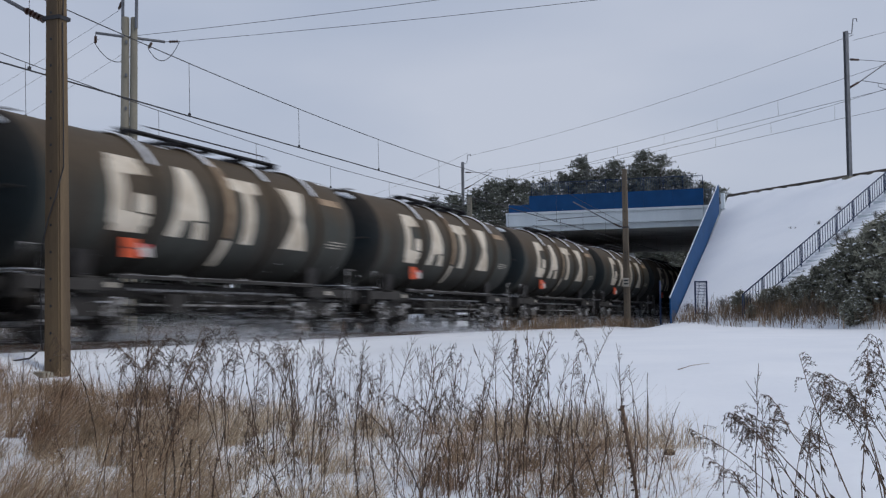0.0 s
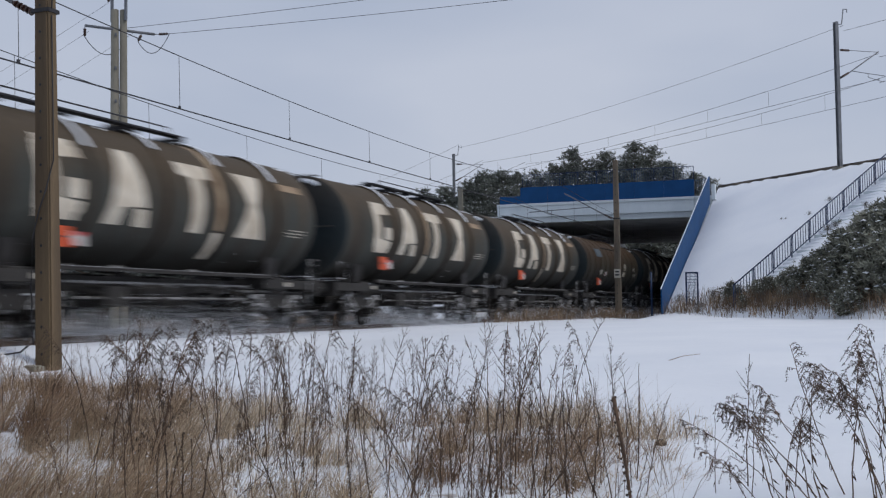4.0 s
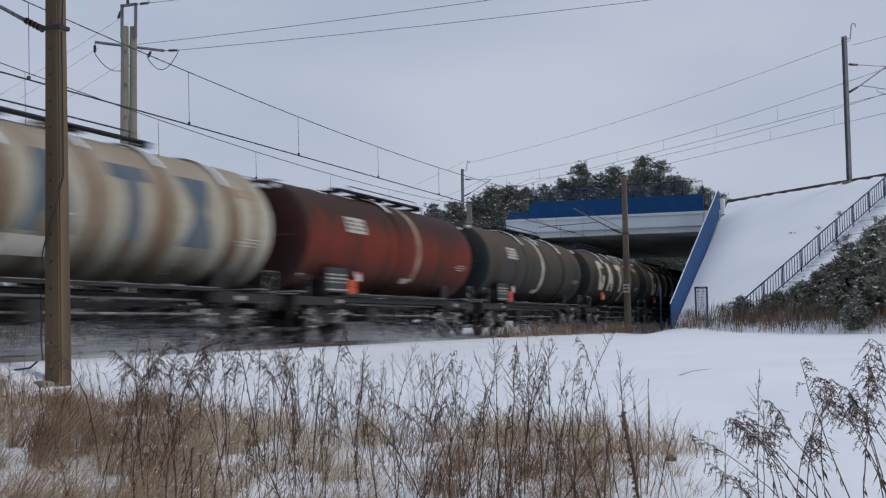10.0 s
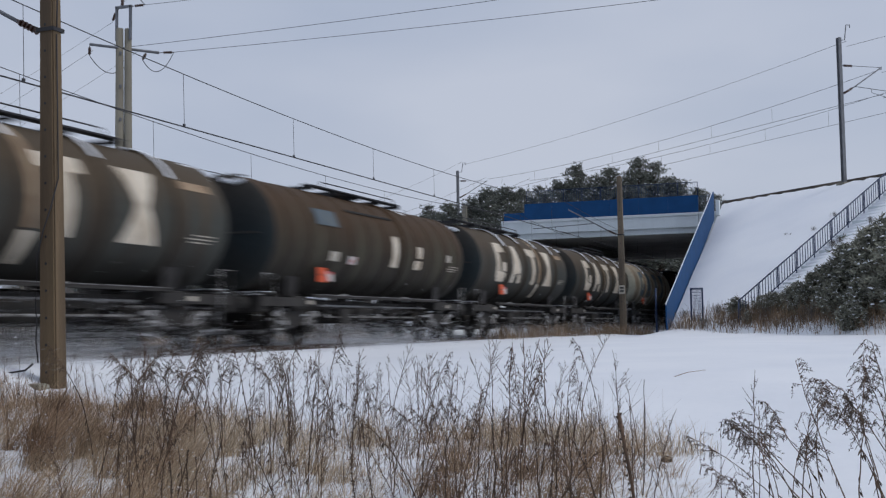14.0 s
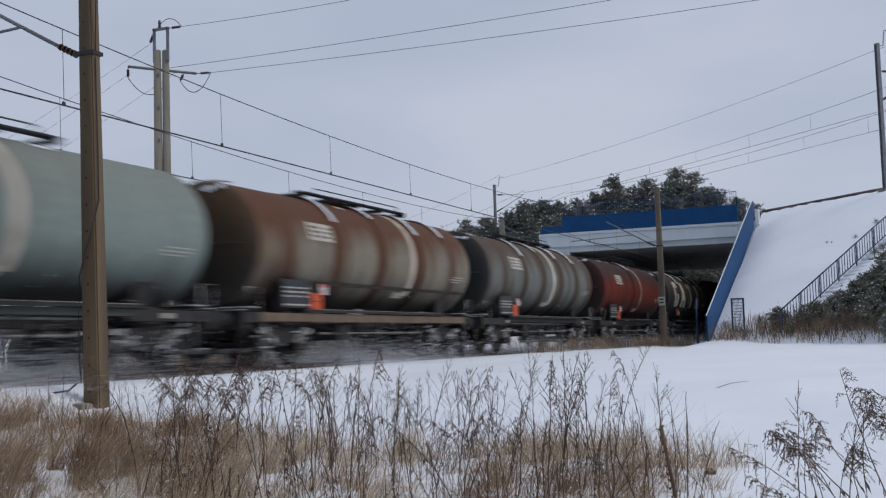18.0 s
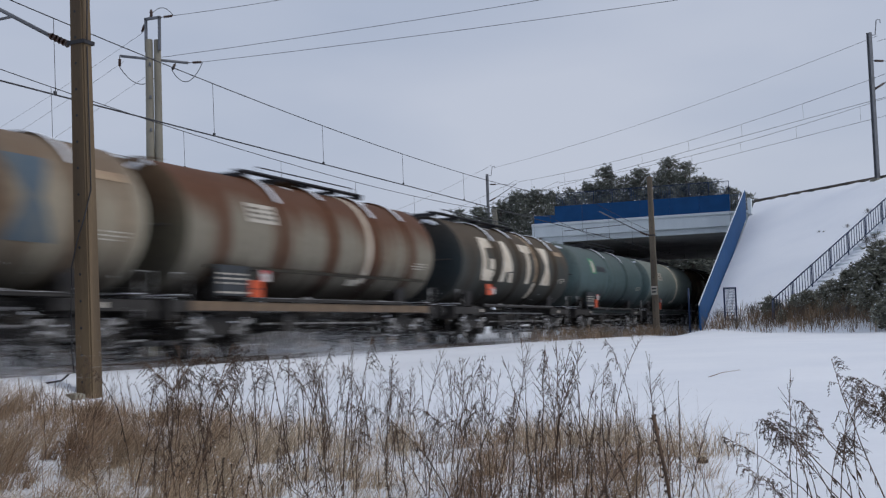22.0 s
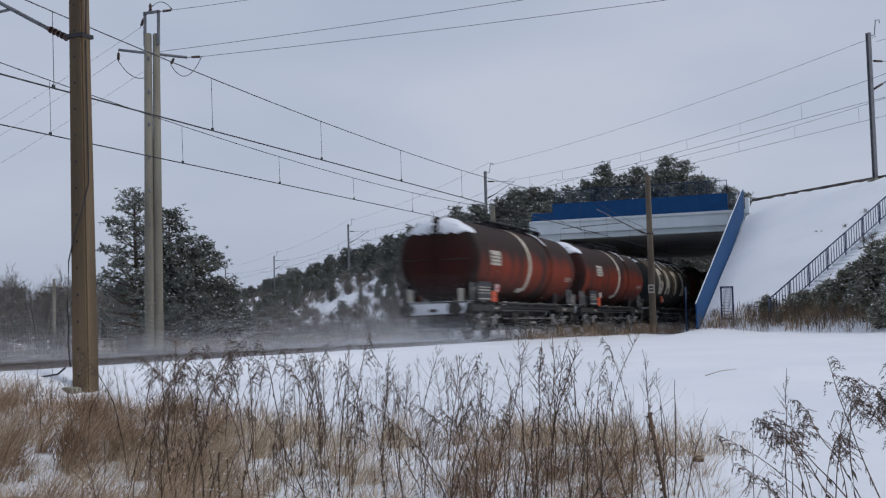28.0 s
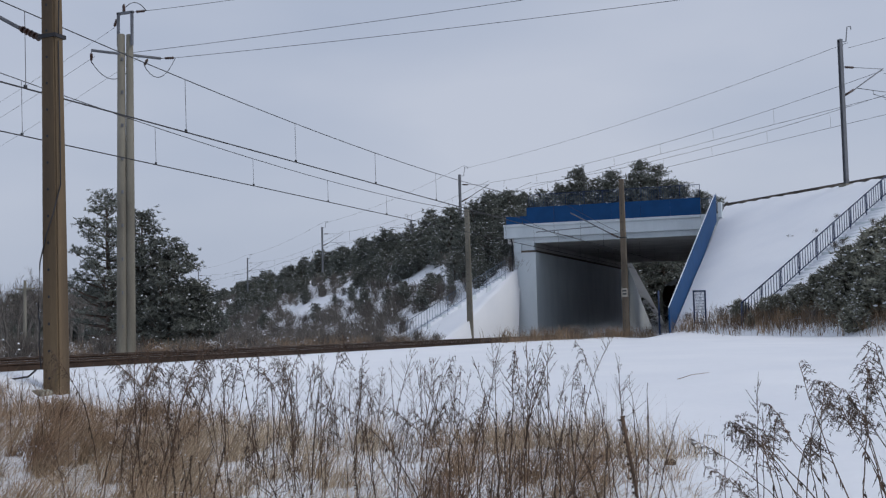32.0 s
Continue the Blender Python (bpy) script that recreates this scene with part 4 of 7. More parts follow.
    for x0 in (-0.62, 0.36):
        for i in range(3):
            part("walkway_plank", box(bmesh.new(), x0 + i * 0.09, x0 + i * 0.09 + 0.075, wa, wb, t, t + 0.035), M_DARKSTEEL, w)
    for k in range(5):
        y = wa + 0.15 + (wb - wa - 0.3) * k / 4
        part("walkway_bearer", box(bmesh.new(), -0.65, 0.65, y - 0.03, y + 0.03, t - 0.11, t), M_DARKSTEEL, w)
    bm = bmesh.new()
    for sx in (-0.68, 0.68):
        tube(bm, [(sx, wa + 0.5, t), (sx, wa + 0.6, t + 0.13), (sx, wb - 0.8, t + 0.13), (sx, wb - 0.7, t)], 0.018, 5)
    part("top_rail", bm, M_DARKSTEEL, w)
    # snow left on the crown and at the top of the rear end
    bm = bmesh.new()
    r4 = random.Random(int(L * 100))
    for _ in range(9):
        y, a = r4.uniform(1.0, L - 1.2), r4.uniform(58, 112)
        skin(bm, lambda v: [(0.5 - 0.45 * math.sin(math.pi * (0.12 + 0.76 * v)), 0.5 + 0.45 * math.sin(math.pi * (0.12 + 0.76 * v)))], y, y + r4.uniform(0.3, 0.9), a, a + r4.uniform(4, 9), 0.012, 6, (1,))
    tagged(part("crown_snow", bm, M_SNOW, w, "thin streaks of snow on the crown"), kind="stuff")
    for y, d in ((1.0, -1), (L - 1.0, 1)):
        bm = bmesh.new()
        for k in range(7):
            lump(bm, ((k - 3) * 0.2 + r4.uniform(-0.08, 0.08), y + d * r4.uniform(0.16, 0.24), Z_TANK + R_TANK * r4.uniform(0.80, 0.90)), (0.14, 0.04, 0.07), r4)
        tagged(part("end_snow", bm, M_SNOW, w, "scraps of snow on the tank end"), kind="stuff")
        # end platform, hand rails and plates at the headstock
        bm = box(bmesh.new(), -1.28, 1.28, y - 0.28, y + 0.28, 1.275, 1.30, 0.0)
        box(bm, -1.22, 1.22, y - 0.24, y + 0.24, 1.302, 1.34, 0.012, 1)
        part("end_platform", bm, [M_UNDER, M_SNOW], w, "end platform under a crust of snow")
        for sx in (-1, 1):
            for k in range(2 if body is M_T_RED2 else 0):
                yy = y + d * (0.18 - 0.5 * k)
                part("end_bracket", box(bmesh.new(), sx * 1.20 - 0.02, sx * 1.20 + 0.02, yy - 0.11, yy + 0.11, 1.345, 1.95, 0.02), M_BRACKET, w, "grey end bracket")
            part("hand_rail", tube(bmesh.new(), [(sx * 0.2, y + d * 0.36, 2.75), (sx * 1.15, y + d * 0.30, 2.75)], 0.018, 5), M_UNDER, w)
            a0 = 3.02 if d < 0 else L - 2.3
            part("maker_plate", box(bmesh.new(), sx * 1.293 - 0.006, sx * 1.293 + 0.006, a0, a0 + 0.26, 1.04, 1.14, 0.004), M_WHITE, w, "small pale plate on the solebar")
    # rigging between the bogies: levers, hangers and pipes crusted with snow
    for sx in (-1, 1):
        bm = bmesh.new()
        for k in range(7):
            y = 4.4 + (L - 8.8) * k / 6 + r4.uniform(-0.2, 0.2)
            box(bm, sx * 1.05 - 0.03, sx * 1.05 + 0.03, y - 0.04, y + 0.04, 0.62, 1.2, 0.0)
            lump(bm, (sx * 1.1, y + r4.uniform(-0.3, 0.3), r4.choice((0.76, 1.0, 1.32))), (0.06, r4.uniform(0.10, 0.3), 0.05), r4, 1)
        tube(bm, [(sx * 1.12, 3.9, 1.02), (sx * 1.12, L - 3.9, 1.02)], 0.028, 6, mi=1)
        part("rigging", bm, [M_UNDER, M_UNDER2], w, "brake rigging crusted with snow")
    bm = bmesh.new()
    for sx in (-0.2, 0.2):
        tube(bm, [(sx, 0.55, 1.25), (sx, 0.55, 3.7), (sx, 0.95, 4.22), (sx, 1.8, 4.3)], 0.02, 5)
    for i in range(8):
        tube(bm, [(-0.2, 0.55, 1.5 + 0.3 * i), (0.2, 0.55, 1.5 + 0.3 * i)], 0.014, 5)
    part("ladder", bm, end, w)
    if snowcap:
        # snow lodged on the rounded upper rear end, in two lobes beside the ladder
        for a0, a1 in ((37, 85), (96, 143)):
            bm = bmesh.new()
            grid = []
            for j in range(11):
                a = radians(a0 + (a1 - a0) * j / 10)
                r_in = min(0.99, (0.60 + 0.03 * math.sin(j * 1.7)) / math.sin(a))
                row = []
                for i in range(8):
                    q = r_in + (1.0 - r_in) * i / 7
                    e = math.asin(min(1.0, q ** (1 / 0.55)))
                    out = 0.03 * math.sin(math.pi * i / 7) + 0.012
                    y = 1.0 - 0.34 * math.cos(e) - out
                    row.append(bm.verts.new(((R_TANK + out) * q * math.cos(a), y, Z_TANK + (R_TANK + out) * q * math.sin(a))))
                row.append(bm.verts.new(((R_TANK + 0.03) * math.cos(a), 1.35 + 0.2 * math.sin(j * 1.1), Z_TANK + (R_TANK + 0.03) * math.sin(a))))
                grid.append(row)
            for p, q in zip(grid, grid[1:]):
                for j in range(8):
                    bm.faces.new((p[j], p[j + 1], q[j + 1], q[j])).smooth = True
            part("snow_cap", bm, M_SNOW, w, "snow lying on the rounded end")
        bm = bmesh.new()
        prism(bm, [(-1.1, 0.515, 0.86), (1.0, 0.515, 0.9), (1.15, 0.515, 1.26), (-1.2, 0.515, 1.28)], (0, -0.05, 0))
        part("caked_snow", bm, M_SNOW, w, "snow caked on the rear beam")
        bm = bmesh.new()
        for x in (-1.0, 0.85):
            box(bm, x, x + 0.18, 0.48, 0.5, 1.32, 1.75, 0.005)
        part("tail_board", bm, M_WHITE, w, "white tail plates")
    dust = new("snow_dust", DUST)
    dust.parent = w
    dust.matrix_basis = pose(0, 0, 0)
    tagged(dust, "powder snow whirled up round the wheels", kind="stuff")
    for y in (2.6, L - 2.6):
        build_bogie(w, y)
    return w


def dust_mesh(seed, n, y0, y1, thin, high, size=(0.004, 0.014), wide=1.2, cap=1.8):
    """Loose snow grains in the air round the wheels, thickest near the ground."""
    r2 = np.random.RandomState(seed)
    k = r2.rand(n) ** thin
    y = y0 + (y1 - y0) * k
    if thin == 1.0:                  # most of it hangs between the bogies
        y = np.where(r2.rand(n) < 0.72, (y0 + y1) / 2 + 0.5 + r2.normal(0, 1.9, n), y)
    puff = 0.55 + 0.45 * np.sin(y * 1.3 + 1.0) * np.sin(y * 0.47 + seed)      # it hangs in clouds
    p = np.stack([r2.normal(0, wide, n), y, -0.15 + r2.exponential(1.0, n) * high * puff * (1 - 0.5 * k * (thin > 1))], 1)
    p = p[p[:, 2] < cap]
    m = len(p)
    grain = r2.uniform(*size, m)[:, None]
    a, b = r2.normal(size=(m, 3)), r2.normal(size=(m, 3))
    a, b = a / np.linalg.norm(a, axis=1)[:, None] * grain, b / np.linalg.norm(b, axis=1)[:, None] * grain
    verts = np.stack([p, p + a, p + b], 1).reshape(-1, 3)
    me = bpy.data.meshes.new("snow_dust")
    me.from_pydata(verts.tolist(), [], np.arange(3 * m).reshape(-1, 3).tolist())
    me.materials.append(M_SNOW)
    return me


DUST = dust_mesh(4, 38000, 0.0, 14.8, 1.0, 0.36, (0.014, 0.036))


def build_train():
    """Wagons from front to rear: kind and where the front of the shell stands at the start, metres along the track."""
    kinds = {
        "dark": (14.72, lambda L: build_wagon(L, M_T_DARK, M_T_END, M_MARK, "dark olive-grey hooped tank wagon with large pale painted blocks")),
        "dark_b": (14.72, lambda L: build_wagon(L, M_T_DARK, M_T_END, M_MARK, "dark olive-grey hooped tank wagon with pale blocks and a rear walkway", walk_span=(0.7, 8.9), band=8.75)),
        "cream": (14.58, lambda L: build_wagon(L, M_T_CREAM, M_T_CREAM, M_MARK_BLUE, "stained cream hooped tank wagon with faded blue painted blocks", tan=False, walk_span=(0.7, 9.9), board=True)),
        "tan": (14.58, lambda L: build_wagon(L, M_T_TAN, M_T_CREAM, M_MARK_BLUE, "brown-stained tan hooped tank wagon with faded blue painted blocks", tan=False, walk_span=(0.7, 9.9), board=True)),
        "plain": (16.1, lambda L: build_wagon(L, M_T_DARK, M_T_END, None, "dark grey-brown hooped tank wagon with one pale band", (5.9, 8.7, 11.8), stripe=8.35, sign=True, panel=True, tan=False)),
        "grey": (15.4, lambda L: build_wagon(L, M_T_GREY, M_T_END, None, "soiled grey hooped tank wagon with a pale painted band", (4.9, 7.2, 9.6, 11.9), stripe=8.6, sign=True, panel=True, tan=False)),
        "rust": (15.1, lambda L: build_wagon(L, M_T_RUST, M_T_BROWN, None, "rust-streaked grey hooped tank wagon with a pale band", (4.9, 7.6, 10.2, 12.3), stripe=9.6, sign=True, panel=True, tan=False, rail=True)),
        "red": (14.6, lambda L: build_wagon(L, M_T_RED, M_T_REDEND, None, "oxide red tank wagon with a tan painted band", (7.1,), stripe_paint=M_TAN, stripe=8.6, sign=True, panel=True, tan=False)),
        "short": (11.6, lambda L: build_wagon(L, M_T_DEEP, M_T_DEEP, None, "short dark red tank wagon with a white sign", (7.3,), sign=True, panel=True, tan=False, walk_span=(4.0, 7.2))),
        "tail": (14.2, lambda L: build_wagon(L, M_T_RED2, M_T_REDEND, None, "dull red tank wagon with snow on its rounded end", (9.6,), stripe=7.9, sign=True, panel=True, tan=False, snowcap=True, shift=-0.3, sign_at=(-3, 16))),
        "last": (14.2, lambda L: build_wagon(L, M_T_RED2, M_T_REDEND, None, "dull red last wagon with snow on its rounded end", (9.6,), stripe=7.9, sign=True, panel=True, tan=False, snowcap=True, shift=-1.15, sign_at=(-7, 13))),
        "green": (15.4, lambda L: build_wagon(L, M_T_GREEN, M_T_TEAL, None, "smooth grey-green tank wagon with a pale painted band", False, stripe=8.9, sign=True, panel=True, tan=False)),
        "teal": (14.7, lambda L: build_wagon(L, M_T_TEAL, M_T_TEAL, None, "smooth teal-grey tank wagon with a small badge", (6.3, 9.9), panel=True, tan=False, badge=True)),
        "brown": (15.7, lambda L: build_wagon(L, M_T_BROWN, M_T_END, None, "rusty brown ribbed tank wagon with faded markings", (9.3,), sign=False, tan=False, ribs=True)),
    }
    order = [("dark", 29.5 + 14.72 * k) for k in (6, 5, 4, 3, 2, 1)] + [
        ("dark", 29.5), ("brown", 14.77), ("dark", -0.9), ("dark", -15.49), ("dark_b", -30.3), ("dark_b", -45.05), ("dark", -59.8), ("dark_b", -74.6),
        ("plain", -89.39), ("red", -105.62), ("cream", -120.2), ("dark", -134.73), ("dark_b", -149.4), ("brown", -164.15), ("dark", -180.14),
        ("red", -195.05), ("grey", -210.0), ("rust", -225.43), ("green", -240.63), ("teal", -256.06), ("dark_b", -270.74), ("rust", -286.02),
        ("tan", -300.61), ("short", -315.38), ("dark", -326.97), ("tail", -342.30), ("last", -356.5)]
    made, train = {}, []
    for k, front in order:
        length, make = kinds[k]
        if k in made:
            w = copy_thing(made[k], pose(0, 0, 0))
        else:
            w = made[k] = make(length)
        train.append((w, front + 1.0 - length))
    wake = new("snow_dust", dust_mesh(9, 330000, 0.8, -34.0, 1.5, 0.62, (0.006, 0.018), 1.2, 2.4))
    wake.parent = train[-1][0]
    tagged(wake, "powder snow trailing behind the last wagon", kind="stuff")
    return train


TRAIN = build_train()


# ---------- poles and wires ----------
def build_line_post(x, y, z0, h, label, lean=0.0, arm=None, plate=None, material=None, turn=0.0):
    """A tapered drilled post, stained brown."""
    po = thing("line_post", pose(x, y, z0, 0, lean, 0), label, "post", "posts beside the tracks")
    w0, w1 = 0.165, 0.118
    bm = bmesh.new()
    hull(bm, [(sx * w, sy * w * 0.85, z) for z, w in ((-0.5, w0), (h, w1)) for sx, sy in ((-1, -1), (1, -1), (1, 1), (-1, 1))],
         [(0, 3, 2, 1), (4, 5, 6, 7), (0, 1, 5, 4), (1, 2, 6, 5), (2, 3, 7, 6), (3, 0, 4, 7)])
    bmesh.ops.bevel(bm, geom=bm.edges[:], offset=0.025, segments=2, affect="EDGES")
    sh = part("shaft", bm, material or M_POLE, po)
    sh.matrix_basis = pose(0, 0, 0, 0, 0, turn)
    for i in range(int(h / 0.42)):
        z = 0.3 + 0.42 * i
        w = w0 + (w1 - w0) * (z + 0.5) / (h + 0.5)
        bm = lathe(bmesh.new(), [(0.022, -w * 0.85 - 0.004), (0.030, -w * 0.85 + 0.01)], 8, "y", (-w * 0.12, 0, z))
        part("bolt", bm, M_DARKSTEEL, sh)
    if arm:
        za, side = arm
        bm = ring_collar(za, w0 + (w1 - w0) * za / h)
        part("collar", bm, M_DARKSTEEL, po, "dark steel collar")
        ca = part("bracket_arm", tube(bmesh.new(), [(side * 0.62, 0, za + 0.22), (side * 2.7, 0, za + 1.42)], 0.032, 8), M_STEEL, po, "slanting steel bracket arm")
        bm = bmesh.new()
        for i in range(5):
            k = 0.25 + 0.075 * i
            o = Vector((side * k, 0, za + 0.02 + (k - 0.25) * 0.55))
            tube(bm, [o, o + Vector((side * 0.03, 0, 0.016)), o + Vector((side * 0.05, 0, 0.027))], 0.06, 8, 0.045)
        tube(bm, [(side * 0.12, 0, za), (side * 0.7, 0, za + 0.27)], 0.028, 6)
        part("insulator", bm, M_INSUL, ca)
        bm = tube(bmesh.new(), [(side * 1.35, 0, za + 0.64), (side * 4.6, 0, za + 0.52)], 0.024, 6)
        tube(bm, [(side * 3.4, 0, za + 0.56), (side * 3.4, 0, za + 0.36), (side * 2.6, 0, za + 0.18)], 0.02, 6)
        part("steady_arm", bm, M_STEEL, ca)
    if plate:
        bm = box(bmesh.new(), -0.16, 0.16, -w0 * 0.85 - 0.03, -w0 * 0.85 - 0.012, plate - 0.22, plate + 0.22, 0.01)
        pl = part("number_plate", bm, M_WHITE, po, "pale enamel plate with dark bars")
        bm = bmesh.new()
        for dz in (0.09, -0.07):
            box(bm, -0.11, 0.10, -w0 * 0.85 - 0.036, -w0 * 0.85 - 0.031, plate + dz - 0.04, plate + dz + 0.04)
        part("bar", bm, M_PLATE, pl)
    return po


def ring_collar(z, w):
    bm = bmesh.new()
    for s in (-1, 1):
        box(bm, -w - 0.03, w + 0.03, s * (w * 0.85 + 0.012) - 0.012, s * (w * 0.85 + 0.012) + 0.012, z - 0.03, z + 0.03)
        box(bm, s * (w + 0.015) - 0.015, s * (w + 0.015) + 0.015, -w * 0.85 - 0.02, w * 0.85 + 0.02, z - 0.03, z + 0.03)
    return bm


pole1 = build_line_post(-12.03, 15.25, -0.5, 8.4, "tall brown weathered line post with bolt holes and a bracket arm", -0.95, (5.68, -1), turn=-2.0)
bm = tube(bmesh.new(), [(0.16, -0.05, 5.7), (0.21, -0.08, 6.6), (0.18, -0.05, 8.3)], 0.012, 5)
part("earth_cable", bm, M_WIRE, pole1)
bm = tube(bmesh.new(), [(0.155, -0.045, 5.6), (0.165, -0.05, 4.2), (0.172, -0.06, 3.3), (0.125, -0.185, 2.85), (-0.03, -0.17, 2.5), (-0.19, -0.12, 2.1), (-0.22, -0.13, 1.3), (-0.18, -0.15, 1.1), (-0.21, -0.14, 0.8), (-0.15, -0.17, 0.45)], 0.011, 5)
part("earth_cable", bm, M_WIRE, pole1)
bm = box(bmesh.new(), -0.20, 0.10, -0.45, -0.17, -0.2, 0.14, 0.07)
part("footing", bm, M_POLE_CONC, pole1, "small concrete footing dusted with snow")
bm = tube(bmesh.new(), [(0.0, 0, 0.12), (-0.12, -0.03, 0.02), (-0.45, -0.05, -0.02), (-0.72, 0.0, 0.03), (-0.86, 0.02, 0.05)], 0.016, 6)
cb = obj("ground_cable", bm, M_WIRE)
cb.matrix_basis = pose(-12.22, 15.0, field_z(-12.6, 15.0) + 0.02)
tagged(cb, "black cable that loops over the snow beside the post", "cable")
post3 = build_line_post(-12.1, 59.6, 0.0, 7.95, "tall brown weathered line post with a pale plate", -0.2, (4.95, -1), 2.15, M_POLE2)
post4 = build_line_post(-22.3, 65.0, 0.0, 7.5, "grey-brown weathered line post", -0.4, None, None, M_POLE_CONC)


def build_twin_pole():
    """Two spun-concrete columns side by side, with a steel head frame, a cross-arm and insulators."""
    po = thing("power_pole", pose(-22.0, 31.2, -0.3), "twin grey concrete power pole with a steel cross-arm", "power pole")
    for dx, r0, r1 in ((-0.125, 0.170, 0.115), (0.135, 0.155, 0.108)):
        bm = lathe(bmesh.new(), [(r0, -0.6), (r0, 0.0), (r1, 10.25), (r1 * 0.8, 10.27)], 20, "z", (0, 0, 0))
        c = part("column", bm, M_POLE_CONC, po)
        c.matrix_basis = pose(dx * 0.82, dx * 0.57, 0)
    for i in range(9):
        z = 1.0 + i * 1.05
        part("band", box(bmesh.new(), -0.02, 0.02, -0.2, -0.13, z, z + 0.1), M_STEEL, po)
    bm = bmesh.new()
    for dx in (-0.26, 0.25):
        box(bm, dx - 0.035, dx + 0.035, -0.04, 0.04, 9.9, 10.98, 0.005)
    box(bm, -0.3, 0.3, -0.04, 0.04, 10.92, 11.0, 0.005)
    part("head_frame", bm, M_STEEL, po, "galvanised head frame")
    bm = tube(bmesh.new(), [(-0.64, -0.86, 9.64), (0.70, 0.90, 9.62)], 0.045, 6)
    arm = part("cross_arm", bm, M_STEEL, po, "galvanised cross-arm")
    ends = [((-0.64, -0.86, 9.64), (-0.95, -0.45, 9.40)), ((0.70, 0.90, 9.62), (1.22, 0.95, 9.60)), ((0.25, 0, 10.95), (0.75, 0.05, 10.96)), ((-0.26, 0, 10.9), (-0.6, 0.25, 10.62)), ((0.45, 0.6, 9.62), (0.15, 0.8, 9.42))]
    for a, b in ends:
        bm = bmesh.new()
        a, b = Vector(a), Vector(b)
        tube(bm, [a, b], 0.012, 5)
        for k in (0.35, 0.5, 0.65, 0.8):
            o = a.lerp(b, k)
            tube(bm, [o, o + (b - a) * 0.05, o + (b - a) * 0.09], 0.05, 8, 0.03)
        part("insulator", bm, M_INSUL, po)
    bm = lathe(bmesh.new(), [(0.02, 11.0), (0.055, 11.05), (0.04, 11.1), (0.055, 11.15), (0.03, 11.25)], 10, "z", (-0.05, 0, 0))
    part("insulator", bm, M_INSUL, po)
    for a, b, sag in (((-0.95, -0.45, 9.40), (0.0, 0.3, 9.25), 0.45), ((1.22, 0.95, 9.60), (0.15, 0.8, 9.42), 0.5), ((-0.6, 0.25, 10.62), (0.75, 0.05, 10.96), -0.5)):
        bm = bmesh.new()
        a, b = Vector(a), Vector(b)
        tube(bm, [a.lerp(b, k / 10) - Vector((0, 0, sag * 4 * (k / 10) * (1 - k / 10))) for k in range(11)], 0.012, 4)
        part("jumper_loop", bm, M_WIRE, po, "looped jumper wire")
    return po


build_twin_pole()


def wire(name, a, b, r, sag, label, n=14, parent=None):
    bm = bmesh.new()
    a, b = Vector(a), Vector(b)
    tube(bm, [a.lerp(b, k / n) - Vector((0, 0, sag * 4 * (k / n) * (1 - k / n))) for k in range(n + 1)], r, 5)
    if parent is not None:
        return part(name, bm, M_WIRE, parent)
    return tagged(obj(name, bm, M_WIRE), label, "wire", "wires")


# feeder wires from the twin pole
for a, b, s in (((-21.25, 31.25, 10.66), (-6.0, 32.0, 11.6), 0.25), ((-21.9, 31.4, 9.42), (14.0, 31.5, 10.8), 0.35), ((-20.78, 32.15, 9.30), (20.0, 33.0, 10.45), 0.4),
                ((-22.6, 31.45, 10.3), (-55.0, 52.0, 9.8), 0.3), ((-22.95, 30.95, 9.32), (-55.0, 52.0, 8.9), 0.3), ((-21.85, 31.8, 9.38), (-58.0, 56.0, 8.2), 0.3)):
    wire("feeder_wire", a, b, 0.008 if b[0] > -10 else 0.005, s, "thin dark power line wire")


def build_catenary(x, supports, z_c, z_m, sag, label):
    """Messenger, twin contact wires and droppers over one track."""
    cat = thing("overhead_line", pose(0, 0, 0), label, "overhead line", "overhead lines")
    for ya, yb in zip(supports, supports[1:]):
        wire("messenger_wire", (x, ya, z_m), (x, yb, z_m), 0.0115, sag, "", 20, cat)
        n = max(3, int((yb - ya) / 5.2))
        for i in range(n):
            k = (i + 0.5) / n
            y = ya + (yb - ya) * k
            bm = tube(bmesh.new(), [(x, y, z_m - sag * 4 * k * (1 - k)), (x, y + 0.04, z_c + 0.03)], 0.006, 4)
            box(bm, x - 0.02, x + 0.02, y, y + 0.06, z_c, z_c + 0.07)
            part("dropper", bm, M_WIRE, cat)
    for dx in (-0.02, 0.03):
        wire("contact_wire", (x + dx, supports[0], z_c), (x + dx, supports[-1], z_c), 0.009, 0, "", 4, cat)
    return cat


build_catenary(TRACK_NEAR, (-40, 15.3, 59.6, 110), 5.15, 6.78, 0.64, "near track's overhead line with droppers")
build_catenary(TRACK_FAR, (-30, 20.0, 64.5, 110), 5.26, 6.75, 0.70, "far track's overhead line with droppers")


# high line: steel masts and wires
UP_TRACK = Vector((0.733, 0.68))


